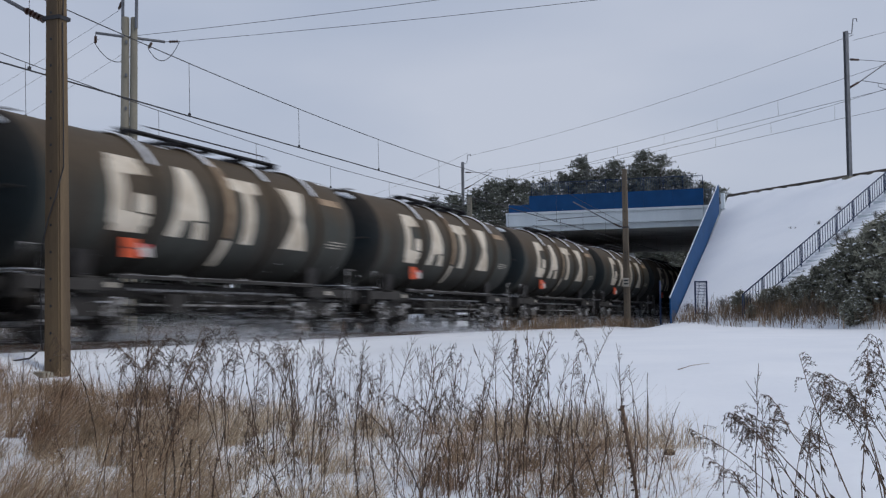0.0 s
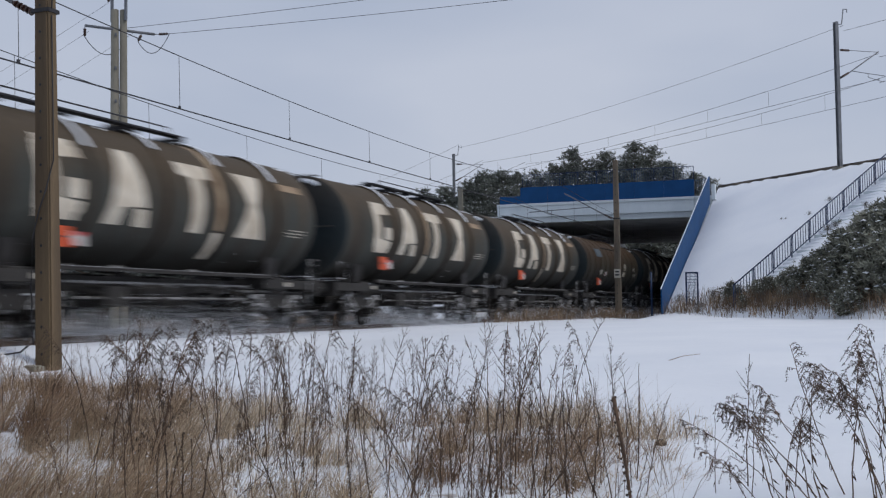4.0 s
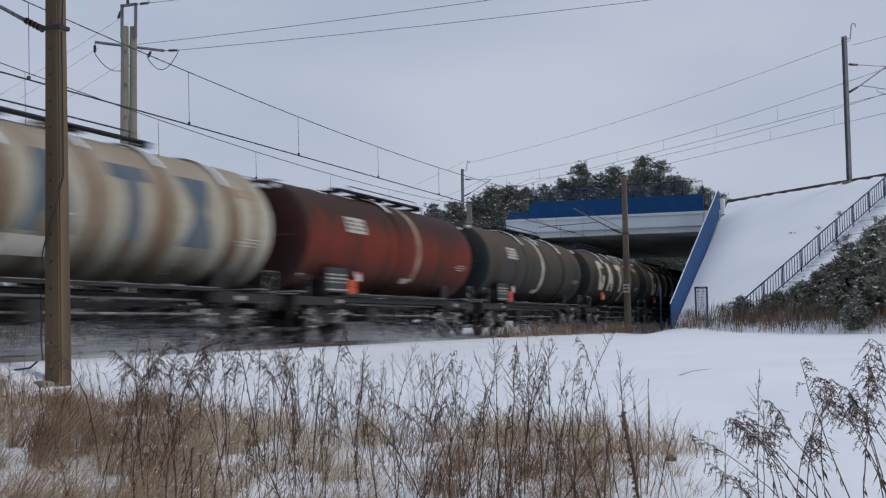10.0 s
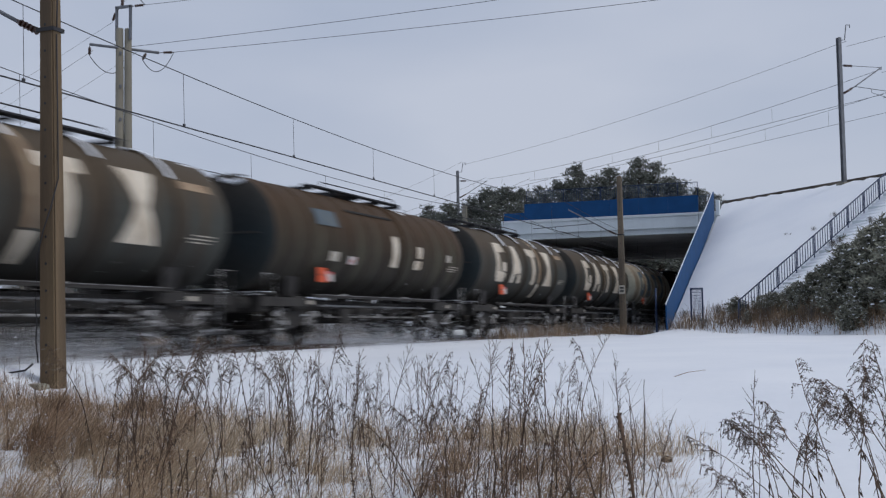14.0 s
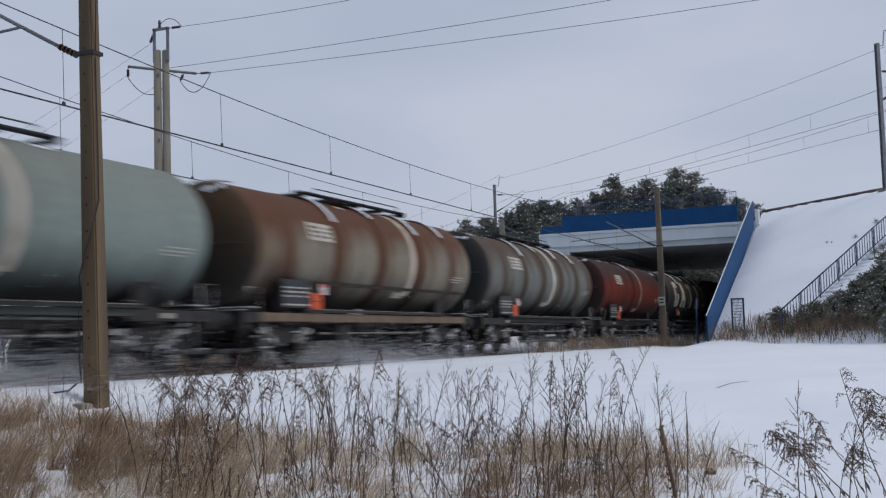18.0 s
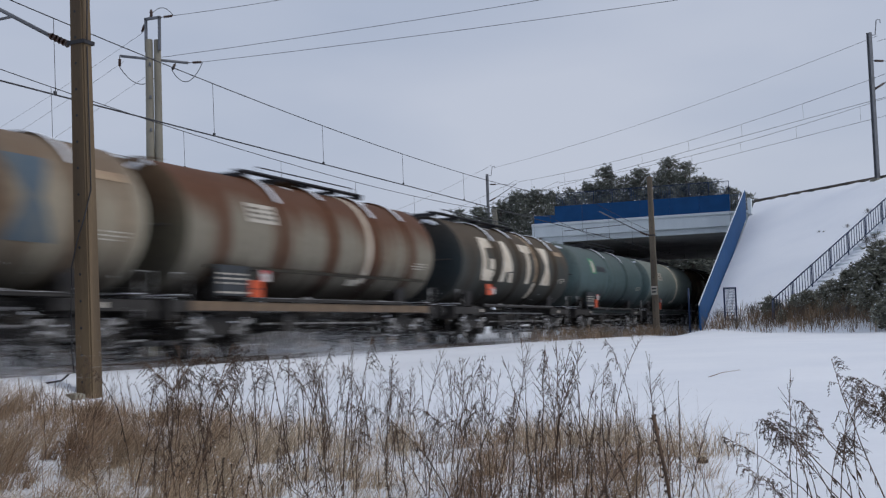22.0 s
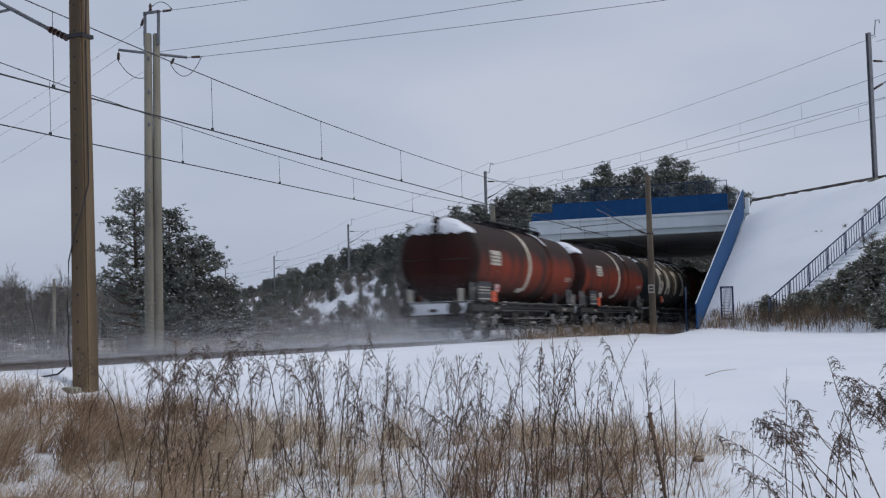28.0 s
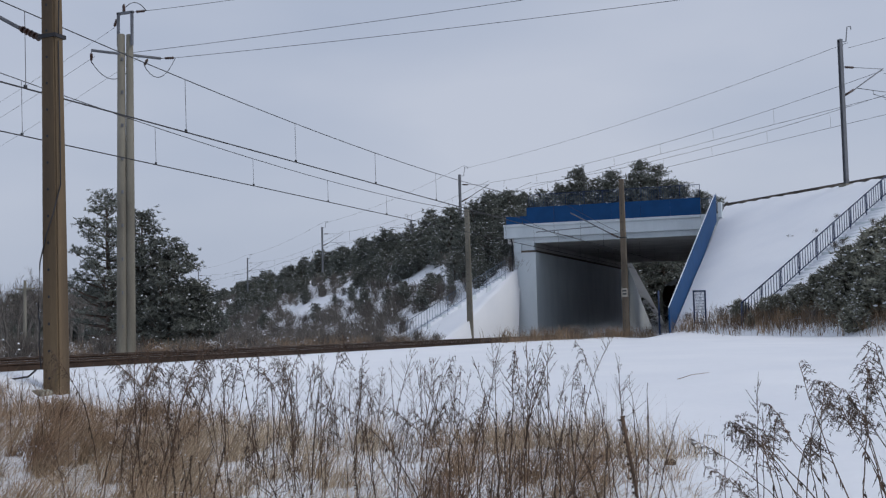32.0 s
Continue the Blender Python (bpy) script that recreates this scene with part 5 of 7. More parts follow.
def build_mast(x, y, z, h, arm=1, label="grey steel overhead line mast with a bracket arm"):
    ms = thing("line_mast", pose(x, y, z, 0, 0, 43 if arm > 0 else 223), label, "mast", "masts of the high line")
    half = [(0.10, 0.11), (0.10, 0.09), (0.012, 0.09), (0.012, -0.09), (0.10, -0.09), (0.10, -0.11)]
    bm = prism(bmesh.new(), [(a, b, -0.4) for a, b in half + [(-a, -b) for a, b in half]], (0, 0, h + 0.4))
    part("column", bm, M_STEEL, ms)
    part("footing", box(bmesh.new(), -0.3, 0.3, -0.3, 0.3, -0.6, 0.22, 0.04), M_POLE_CONC, ms, "concrete footing")
    bm = tube(bmesh.new(), [(0.1, 0, h - 0.15), (0.42, 0, h - 0.1), (0.55, 0, h + 0.75), (0.8, 0, h + 0.78), (0.82, 0, h + 0.6)], 0.03, 6)
    part("top_hook", bm, M_STEEL, ms)
    bm = tube(bmesh.new(), [(0.14, 0, 5.15), (0.9, 0, 5.55), (3.0, 0, 6.85)], 0.034, 6)
    tube(bm, [(0.14, 0, 6.75), (2.95, 0, 6.82)], 0.018, 5)
    part("bracket_arm", bm, M_STEEL, ms)
    for a, b in (((0.2, 0, 5.18), (0.8, 0, 5.5)), ((0.3, 0, 6.75), (0.85, 0, 6.765))):
        part("insulator", tube(bmesh.new(), [a, Vector(a).lerp(Vector(b), 0.5), b], 0.065, 8), M_INSUL, ms)
    bm = tube(bmesh.new(), [(1.0, 0, 5.62), (3.4, 0, 5.5)], 0.022, 5)
    tube(bm, [(2.2, 0, 5.55), (2.2, 0, 5.35), (3.3, 0, 5.15)], 0.018, 5)
    part("steady_arm", bm, M_STEEL, ms)
    return ms


NEAR_MASTS = [(34.5, 32.0), (-1.45, 68.4), (-36.4, 104.0), (-71.2, 146.0), (-111.5, 196.5), (-143.0, 230.0)]
FAR_MASTS = [(-27.6, 109.2), (-59.4, 144.3), (-100.2, 198.0)]
for i, (x, y) in enumerate(NEAR_MASTS):
    build_mast(x, y, 7.75 if i < 2 else 7.3, 8.3 if i == 1 else 7.7)
for x, y in FAR_MASTS:
    build_mast(x + 0.733 * 2, y + 0.68 * 2, 7.4, 7.8, -1)
hl = thing("overhead_line", pose(0, 0, 0), "high line's overhead wires with droppers", "overhead line", "overhead lines")
for (xa, ya), (xb, yb) in zip(NEAR_MASTS, NEAR_MASTS[1:]):
    wire("earth_wire", (xa + 0.4, ya + 0.4, 15.9), (xb + 0.4, yb + 0.4, 15.6), 0.011, 0.5, "", 12, hl)
    for off in (3.0, 7.5):
        a, b = Vector((xa + UP_TRACK.x * off, ya + UP_TRACK.y * off, 0)), Vector((xb + UP_TRACK.x * off, yb + UP_TRACK.y * off, 0))
        wire("messenger_wire", a + Vector((0, 0, 14.5)), b + Vector((0, 0, 14.3)), 0.013, 0.75, "", 12, hl)
        wire("contact_wire", a + Vector((0, 0, 13.05)), b + Vector((0, 0, 12.85)), 0.013, 0.03, "", 2, hl)
        for i in range(8):
            k = (i + 0.5) / 8
            p = a.lerp(b, k)
            part("dropper", tube(bmesh.new(), [p + Vector((0, 0, 14.4 - 0.75 * 4 * k * (1 - k))), p + Vector((0, 0, 12.97))], 0.008, 3), M_WIRE, hl)

# rails and kerb of the high line, just over the slope's edge
bm = bmesh.new()
a, b = EDGE_P + UP_TRACK * 0.4 - EDGE_D * 60, EDGE_P + UP_TRACK * 0.4 + EDGE_D * 1.0
for off, z0, z1, w in ((0.0, 7.8, 8.16, 0.12),):
    p0, p1 = a + UP_TRACK * off, b + UP_TRACK * off
    n = UP_TRACK * w
    hull(bm, [(q.x, q.y, z) for z in (z0, z1) for q in (p0, p1, p1 + n, p0 + n)], [(0, 3, 2, 1), (4, 5, 6, 7), (0, 1, 5, 4), (1, 2, 6, 5), (2, 3, 7, 6), (3, 0, 4, 7)])
tagged(obj("kerb", bm, M_BALLAST), "dark cable trough along the edge of the high line", "kerb", kind="structure")


# ---------- stairs, gate ----------
def build_stairs(foot, top, n, width, side, name_label, rail_only=False, paint=None, thin=1.0):
    """Concrete steps down a bank under snow, with a steel railing of posts and bars on one side."""
    foot, top = Vector(foot), Vector(top)
    paint = paint or M_BLUE_DARK
    along = (top - foot)
    flat = Vector((along.x, along.y, 0)).normalized()
    across = Vector((flat.y, -flat.x, 0)) * side
    st = thing("stairs", pose(0, 0, 0), name_label, "stairs", "stairs up the banks")
    if not rail_only:
        for i in range(n):
            p = foot + along * (i / n)
            q = foot + along * ((i + 1) / n)
            d = Vector((q.x - p.x, q.y - p.y, 0))
            bm = bmesh.new()
            hull(bm, [p + across * w + v + Vector((0, 0, h)) for h in (-0.25, q.z - p.z) for w, v in ((0, Vector()), (width, Vector()), (width, d), (0, d))],
                 [(0, 3, 2, 1), (4, 5, 6, 7), (0, 1, 5, 4), (1, 2, 6, 5), (2, 3, 7, 6), (3, 0, 4, 7)])
            for f in bm.faces:
                f.material_index = 1 if f.calc_center_median().z > p.z + (q.z - p.z) - 0.01 else 0
            part("step", bm, [M_CONC if i % 4 == 1 else M_SNOW, M_SNOW], st, "")
    rl = part("railing", tube(bmesh.new(), [foot + Vector((0, 0, 1.05)), top + Vector((0, 0, 1.05))], 0.03 * thin, 6), paint, st, "steel railing with upright bars")
    bm = tube(bmesh.new(), [foot + Vector((0, 0, 0.22)), top + Vector((0, 0, 0.22))], 0.025 * thin, 6)
    part("lower_rail", bm, paint, rl)
    length = along.length
    posts = max(3, int(length / 1.55))
    for i in range(posts + 1):
        p = foot + along * (i / posts)
        part("railing_post", tube(bmesh.new(), [p + Vector((0, 0, -0.3)), p + Vector((0, 0, 1.05))], 0.030 * thin, 6), paint, rl)
    bars = int(length / 0.235)
    base = None
    for i in range(bars):
        p = foot + along * ((i + 0.5) / bars)
        if base is None:
            base = part("railing_bar", tube(bmesh.new(), [(0, 0, 0.22), (0, 0, 1.05)], 0.018 * thin, 5), paint, rl)
            base.matrix_basis = pose(*p)
        else:
            twin("railing_bar", base, rl, pose(*p))
    return st


build_stairs((-5.5, 51.3, 0.25), (1.75, 64.2, 7.74), 40, 1.0, 1, "snowy concrete stairs with a dark blue railing")
build_stairs((-26.95, 66.6, -0.05), (-22.75, 73.55, 3.85), 26, 0.7, -1, "snowy stairs with a thin grey-blue railing beside the abutment", False, M_RAIL_PALE, 0.6)


def build_gate():
    g = thing("gate_panel", pose(-7.6, 53.9, 0.30, 0, 0, 18), "dark blue steel mesh gate panel standing in the snow", "gate")
    bm = bmesh.new()
    for x in (-0.26, 0.26):
        box(bm, x - 0.03, x + 0.03, -0.03, 0.03, -0.2, 1.68, 0.005)
    box(bm, -0.26, 0.26, -0.03, 0.03, 1.62, 1.68, 0.005)
    box(bm, -0.26, 0.26, -0.03, 0.03, 0.2, 0.26, 0.005)
    part("gate_frame", bm, M_BLUE_DARK, g, "dark blue frame")
    bm = bmesh.new()
    for i in range(9):
        tube(bm, [(-0.22 + 0.055 * i, 0, 0.25), (-0.22 + 0.055 * i, 0, 1.63)], 0.011, 4)
    for i in range(11):
        tube(bm, [(-0.24, 0.012, 0.3 + 0.13 * i), (0.24, 0.012, 0.3 + 0.13 * i)], 0.008, 4)
    part("mesh", bm, M_BLUE_DARK, g)
    return g


build_gate()
bm = tube(bmesh.new(), [(-9.9, 56.6, 0.0), (-9.9, 56.6, 2.1)], 0.05, 6)
tagged(obj("marker_post", bm, M_BLUE_DARK), "thin dark marker post by the wing wall", "post")


# ---------- trees and scrub ----------
def pine_meshes(seed, h, spread, clumps, blade, droop=0.15, bare=0.12, snow=0.12, lean=0.0, puff=0.0):
    """A young Scots pine: tapered trunk, whorls of limbs, and needle tufts on them, some holding snow."""
    rnd = random.Random(seed)
    bm = bmesh.new()
    tip = Vector((lean * h, 0, h * 0.97))
    tube(bm, [(0, 0, -0.3), (0.02 * h, 0.01 * h, h * 0.35), (lean * h * 0.6, 0, h * 0.7), tip], 0.022 * h + 0.03, 7, 0.015)
    spots = []
    z = h * bare
    while z < h * 0.97:
        k = z / h
        reach = spread * (1 - k) ** 0.62 * (0.45 + 0.55 * min(1, k / 0.25)) + 0.12
        n = rnd.randint(4, 6)
        a0 = rnd.uniform(0, 6.28)
        for i in range(n):
            a = a0 + 6.28 * i / n + rnd.uniform(-0.4, 0.4)
            r = reach * rnd.uniform(0.55, 1.15)
            rise = rnd.uniform(-droop, 0.5 + puff) * r
            p0 = Vector((lean * z, 0, z))
            p1 = p0 + Vector((math.cos(a) * r * 0.5, math.sin(a) * r * 0.5, rise * 0.35))
            p2 = p0 + Vector((math.cos(a) * r, math.sin(a) * r, rise))
            tube(bm, [p0, p1, p2], 0.012 * h * (1 - k) + 0.012, 4, 0.008, cap=False)
            m = max(3, int(clumps * r / spread))
            for j in range(m):
                t = 0.25 + 0.75 * (j + rnd.random()) / m
                if puff:                 # foliage gathers in rounded masses towards the limb's end
                    t = 1.0 - 0.55 * rnd.random() ** 1.6
                c = p0.lerp(p1, t * 2) if t < 0.5 else p1.lerp(p2, t * 2 - 1)
                s = puff * (0.5 + 0.5 * r / spread) if puff else 0.16 * r + 0.08
                spots.append(c + Vector((rnd.gauss(0, s), rnd.gauss(0, s), abs(rnd.gauss(0, s * 0.7)))))
        z += h * rnd.uniform(0.045, 0.075)
    verts, faces, mi = [], [], []
    for c in spots:
        snowy = rnd.random() < snow
        up = Vector((rnd.gauss(0, 0.5), rnd.gauss(0, 0.5), 1)).normalized()
        for _ in range(10):
            d = (Vector((rnd.gauss(0, 1), rnd.gauss(0, 1), rnd.gauss(0, 0.7))) + up * 0.5).normalized()
            s = d.orthogonal().normalized()
            s.rotate(Matrix.Rotation(rnd.uniform(0, 6.28), 3, d))
            ln = blade * rnd.uniform(0.6, 1.25)
            wd = ln * rnd.uniform(0.05, 0.12)
            b = len(verts)
            verts += [c - s * wd, c + s * wd, c + d * ln * 0.6 + s * wd * 0.8, c + d * ln, c + d * ln * 0.55 - s * wd]
            faces.append((b, b + 1, b + 2, b + 3, b + 4))
            mi.append(0)
        if snowy:
            b = len(verts)
            w = blade * rnd.uniform(0.25, 0.6)
            o = c + Vector((0, 0, blade * 0.35))
            for q in range(5):
                an = 6.28 * q / 5
                verts.append(o + Vector((math.cos(an) * w * rnd.uniform(0.6, 1.1), math.sin(an) * w * rnd.uniform(0.6, 1.1), rnd.uniform(-0.06, 0.02))))
            verts.append(o + Vector((0, 0, w * 0.28)))
            for q in range(5):
                faces.append((b + q, b + (q + 1) % 5, b + 5))
                mi.append(1)
    me = bpy.data.meshes.new("crown")
    me.from_pydata(verts, [], faces)
    me.materials.append(M_NEEDLE)
    me.materials.append(M_SNOW)
    me.polygons.foreach_set("material_index", mi)
    me.update()
    return bm, me


def make_pine(name, label, group, *args, **kw):
    t = thing(name, pose(0, 0, 0), label, "tree", group)
    bm, me = pine_meshes(*args, **kw)
    part("trunk", bm, M_BARK, t)
    c = new("crown", me)
    c.parent = t
    return t


def scatter(kinds, places):
    """Puts trees at places (x, y, z, turn, scale), cycling through the built kinds."""
    used = set()
    for i, (x, y, z, turn, s) in enumerate(places):
        base = kinds[i % len(kinds)]
        m = Matrix.LocRotScale((x, y, z), Euler((0, 0, turn)), None)
        if i % len(kinds) not in used and i < len(kinds):
            used.add(i % len(kinds))
            base.scale = (s, s, s)
            base.matrix_basis = m @ Matrix.Diagonal((s, s, s, 1))
        else:
            old = base.scale.copy()
            base.scale = (s, s, s)
            copy_thing(base, m)
            base.scale = old


rnd = random.Random(5)
for x, y, seed, h, spread, label in ((-31.8, 43.7, 11, 7.1, 2.1, "large bushy pine dusted with snow behind the tracks"), (-30.4, 44.3, 12, 6.4, 2.0, "dark bushy pine behind the twin pole"),
                                     (-29.3, 44.7, 13, 4.9, 1.9, "dark low pine beside the larger ones"), (-28.5, 45.0, 14, 3.0, 1.4, "small dark pine beside the larger ones")):
    make_pine("pine_tree", label, "pines", seed, h, spread * 1.05, 70, 0.15, droop=0.05, bare=0.03 if h < 7 else 0.10, snow=0.10, puff=0.27).matrix_basis = pose(x, y, -0.3)

bank_kinds = [make_pine("young_pine", "young pine with snow on the railway bank", "pines on the bank", 20 + i, 3.6, 1.45 + 0.15 * (i % 3), 16, 0.24, bare=0.02, snow=0.2) for i in range(5)]
ridge_kinds = [make_pine("pine_tree", "bushy dark pine along the high line", "pines along the high line", 30 + i, 6.0, 1.7 + 0.2 * (i % 2), 34, 0.25, bare=0.05, snow=0.12, puff=0.27) for i in range(4)]


def on_bank(k, d):
    return LEFT_P + LEFT_D * k + LEFT_N * d


def right_of_stairs(q):
    return q.y < 75.5 and q.x > -27.3 + max(0.0, q.y - 66.6) * 0.61


places = []
for i in range(130):              # a belt of taller pines behind the high line
    k = 40 + 260 * ((i + rnd.random()) / 130) ** 1.25
    q = on_bank(k, rnd.uniform(-17, -12.5))
    top = lerp(k, (40, 60, 80, 100, 130, 160, 200, 250, 320), (15.0, 15.4, 15.1, 15.2, 15.3, 14.4, 13.8, 13.5, 13.3)) + rnd.gauss(-0.35, 0.55)
    s = max(2.0, top - 7.1) / 6.0
    places.append((q.x, q.y, 7.1, rnd.uniform(0, 6.28), s))
scatter(ridge_kinds, places)
places = []
while len(places) < 240:          # young ones on the slope and at its top edge
    k = rnd.uniform(-8, 100) if rnd.random() < 0.75 else rnd.uniform(80, 220)
    d = rnd.uniform(-1.5, 5.0) if k < 34 and rnd.random() < 0.6 else rnd.uniform(1.0, 14)
    q = on_bank(k, d)
    if q.x > -22.9 or right_of_stairs(q):
        continue
    if noise.noise((q.x * 0.10, q.y * 0.10, 1)) < -0.12 and k > 5:
        continue
    s = rnd.uniform(0.5, 0.85) if k < 34 and d < 5 else rnd.uniform(0.32, 0.62)
    places.append((q.x, q.y, left_z(q.x, q.y) - 0.1, rnd.uniform(0, 6.28), s))
for x, y, s in ((-23.2, 78.2, 0.35), (-23.9, 79.6, 0.5), (-24.7, 78.4, 0.42), (-25.2, 80.4, 0.6), (-26.2, 79.0, 0.45), (-23.4, 81.0, 0.6), (-24.4, 82.4, 0.75), (-26.6, 82.0, 0.7), (-28.0, 80.6, 0.5), (-23.6, 84.0, 0.85), (-25.6, 84.6, 0.9), (-27.8, 84.0, 0.8), (-29.6, 83.0, 0.65), (-23.1, 76.6, 0.24), (-24.6, 76.4, 0.3), (-26.0, 77.0, 0.34)):
    places.append((x, y, left_z(x, y) - 0.1, rnd.uniform(0, 6.28), s))
scatter(bank_kinds, places)

top_kinds = [make_pine("pine_tree", "tall dark pine behind the bridge", "pines behind the bridge", 40 + i, 6.6, 1.75, 46, 0.22, bare=0.06, snow=0.06, puff=0.42) for i in range(4)]
places = []
for x, y, zt in ((-24.6, 102, 14.3), (-23.4, 103.4, 13.6), (-21.9, 103.5, 14.2), (-20.6, 104.8, 13.6), (-19.4, 104, 14.9), (-18.1, 104.8, 14.6), (-17.0, 106.0, 13.4), (-16.0, 106, 12.8), (-26.2, 101.6, 13.0), (-27.6, 101, 12.6),
                (-29.9, 98, 12.4), (-31.2, 97, 12.0), (-28.5, 98.2, 12.0), (-32.6, 96.5, 11.4), (-34.5, 96, 11.0), (-30.5, 95.5, 11.0), (-14.6, 107, 12.2), (-13.2, 108, 11.8), (-25.5, 103, 12.8), (-22.6, 105, 13.0), (-18.8, 106.5, 13.4), (-15.4, 108, 12.0)):
    s = rnd.uniform(0.85, 1.05)
    places.append((x, y, zt - 6.6 * s, rnd.uniform(0, 6.28), s))
scatter(top_kinds, places)

# woods beyond the tunnel
beyond_kinds = [make_pine("pine_tree", "dark pine beyond the underpass", "pines beyond the underpass", 50 + i, 7.5, 2.2, 12, 0.34, bare=0.05, snow=0.05) for i in range(2)]
places = []
for i in range(46):
    y = rnd.uniform(138, 175)
    x = rnd.uniform(-44, -6)
    if abs(x + 17) < 5.5:
        y += 62
    places.append((x, y, -0.4, rnd.uniform(0, 6.28), rnd.uniform(1.3, 2.0)))
for i in range(22):
    y = rnd.uniform(150, 215)
    places.append((-0.166 * y + rnd.uniform(-3, 3), y, -0.4, rnd.uniform(0, 6.28), rnd.uniform(1.5, 2.1)))
for i in range(26):
    places.append((-22.6 - 0.4 * i + rnd.uniform(-0.3, 0.3), rnd.uniform(124, 138), -0.4, rnd.uniform(0, 6.28), rnd.uniform(1.1, 1.5)))
scatter(beyond_kinds, places)

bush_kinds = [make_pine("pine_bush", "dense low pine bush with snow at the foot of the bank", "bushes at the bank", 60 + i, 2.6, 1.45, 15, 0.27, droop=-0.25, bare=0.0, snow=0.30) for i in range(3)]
places = []
for x, y, s in ((-0.1, 48.5, 0.95), (0.8, 47.6, 1.1), (-1.0, 49.4, 0.8), (-1.8, 50.0, 0.5), (-2.6, 50.6, 0.33), (-3.7, 51.2, 0.26), (-4.6, 51.6, 0.3), (-5.7, 52.3, 0.36), (-0.6, 46.8, 0.55), (-1.6, 47.8, 0.5), (0.5, 45.8, 0.95),
                (-2.9, 49.6, 0.3), (-5.1, 51.0, 0.22), (-0.9, 45.6, 0.45), (-2.2, 48.8, 0.3), (-3.4, 50.0, 0.22),
                (-1.1, 49.4, 0.70), (-1.7, 49.5, 0.60), (-2.4, 50.0, 0.50), (-3.1, 50.3, 0.44), (0.5, 49.2, 0.95), (-0.6, 48.7, 0.78), (-1.5, 48.9, 0.62), (-4.1, 51.0, 0.36), (1.5, 50.2, 0.95), (0.4, 50.0, 0.8)):
    places.append((x, y, max(field_z(x, y), slope_z(x, y, EDGE_P, False)) - 0.1, rnd.uniform(0, 6.28), s))
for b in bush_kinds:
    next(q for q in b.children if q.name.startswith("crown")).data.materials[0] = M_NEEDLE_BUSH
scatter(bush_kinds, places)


def scrub_meshes(seed, h):
    """A leafless thicket: many thin upright twigs, some capped with snow."""
    r2 = random.Random(seed)
    verts, faces, mi = [], [], []
    for i in range(420):
        a, r = r2.uniform(0, 6.28), abs(r2.gauss(0, 0.5))
        p = Vector((math.cos(a) * r, math.sin(a) * r, r2.uniform(-0.1, h * 0.6)))
        d = Vector((math.cos(a) * 0.5 * r + r2.gauss(0, 0.3), math.sin(a) * 0.5 * r + r2.gauss(0, 0.3), 1)).normalized()
        ln = h * r2.uniform(0.2, 0.5)
        w = d.orthogonal().normalized() * 0.012
        w.rotate(Matrix.Rotation(r2.uniform(0, 6.28), 3, d))
        b = len(verts)
        verts += [p - w, p + w, p + d * ln]
        faces.append((b, b + 1, b + 2))
        mi.append(0)
        if r2.random() < 0.02:
            q = p + d * ln * 0.6
            s = r2.uniform(0.03, 0.09)
            b = len(verts)
            verts += [q + Vector((-s, -s * 0.6, 0)), q + Vector((s, -s * 0.5, 0)), q + Vector((0.1 * s, s, 0)), q + Vector((0, 0, s * 0.7))]
            faces += [(b, b + 1, b + 3), (b + 1, b + 2, b + 3), (b + 2, b, b + 3)]
            mi += [1, 1, 1]
    return verts, faces, mi


scrub_kinds = []
TUFT_SPOTS = ((-4.24, 62.6, 0.09), (-4.0, 62.3, 0.07), (-1.82, 57.0, 0.3), (-1.84, 62.2, 0.2), (-1.5, 57.3, 0.25), (-2.8, 61.2, 0.16), (-0.15, 58.6, 0.22))
for i in range(4):
    t = thing("scrub_bush", pose(0, 0, 0), "leafless grey-brown scrub with a little snow", "bush", "scrub on the banks")
    v, f, mi = scrub_meshes(90 + i, 1.5)
    tagged(raw("twig_mass", v, f, [M_TWIG, M_SNOW], t, mi), kind="stuff")
    scrub_kinds.append(t)
places = []
while len(places) < 200:
    k, d = -9 + 150 * rnd.random() ** 1.3, 1.0 + 16 * rnd.random() ** 0.65
    q = on_bank(k, d)
    if q.x > -22.8 or right_of_stairs(q):
        continue
    places.append((q.x, q.y, max(left_z(q.x, q.y), -0.4) - 0.05, rnd.uniform(0, 6.28), rnd.uniform(0.6, 1.3)))
for _ in range(46):              # a thicket along the foot of the bank
    q = on_bank(rnd.uniform(-6, 70), rnd.uniform(10.5, 16.5))
    if q.x < -23 and not right_of_stairs(q):
        places.append((q.x, q.y, max(left_z(q.x, q.y), -0.4) - 0.05, rnd.uniform(0, 6.28), rnd.uniform(0.8, 1.4)))
for x, y, s in ((-12.6, 48.6, 0.35), (-12.5, 50.6, 0.5), (-12.4, 52.0, 0.35), (-12.3, 56.5, 0.3)):
    places.append((x, y, field_z(x, y) - 0.05, rnd.uniform(0, 6.28), s))
for i in range(64):              # along the far side of the tracks
    places.append((rnd.uniform(-28, -22.6), rnd.uniform(22, 64), -0.45, rnd.uniform(0, 6.28), rnd.uniform(0.35, 0.85)))
for x, y, s in ((-3.0, 51.5, 0.5), (-6.6, 53.4, 0.5), (-8.4, 55.3, 0.35), (-1.2, 46.6, 0.5), (-4.2, 50.6, 0.45), (-2.4, 48.2, 0.5), (-7.2, 52.8, 0.4)):
    places.append((x, y, max(field_z(x, y), slope_z(x, y, EDGE_P, False)) - 0.05, rnd.uniform(0, 6.28), s))
for x, y, k in TUFT_SPOTS:
    places.append((x, y, slope_z(x, y, EDGE_P, False) - 0.05, rnd.uniform(0, 6.28), k))
scatter(scrub_kinds, places)


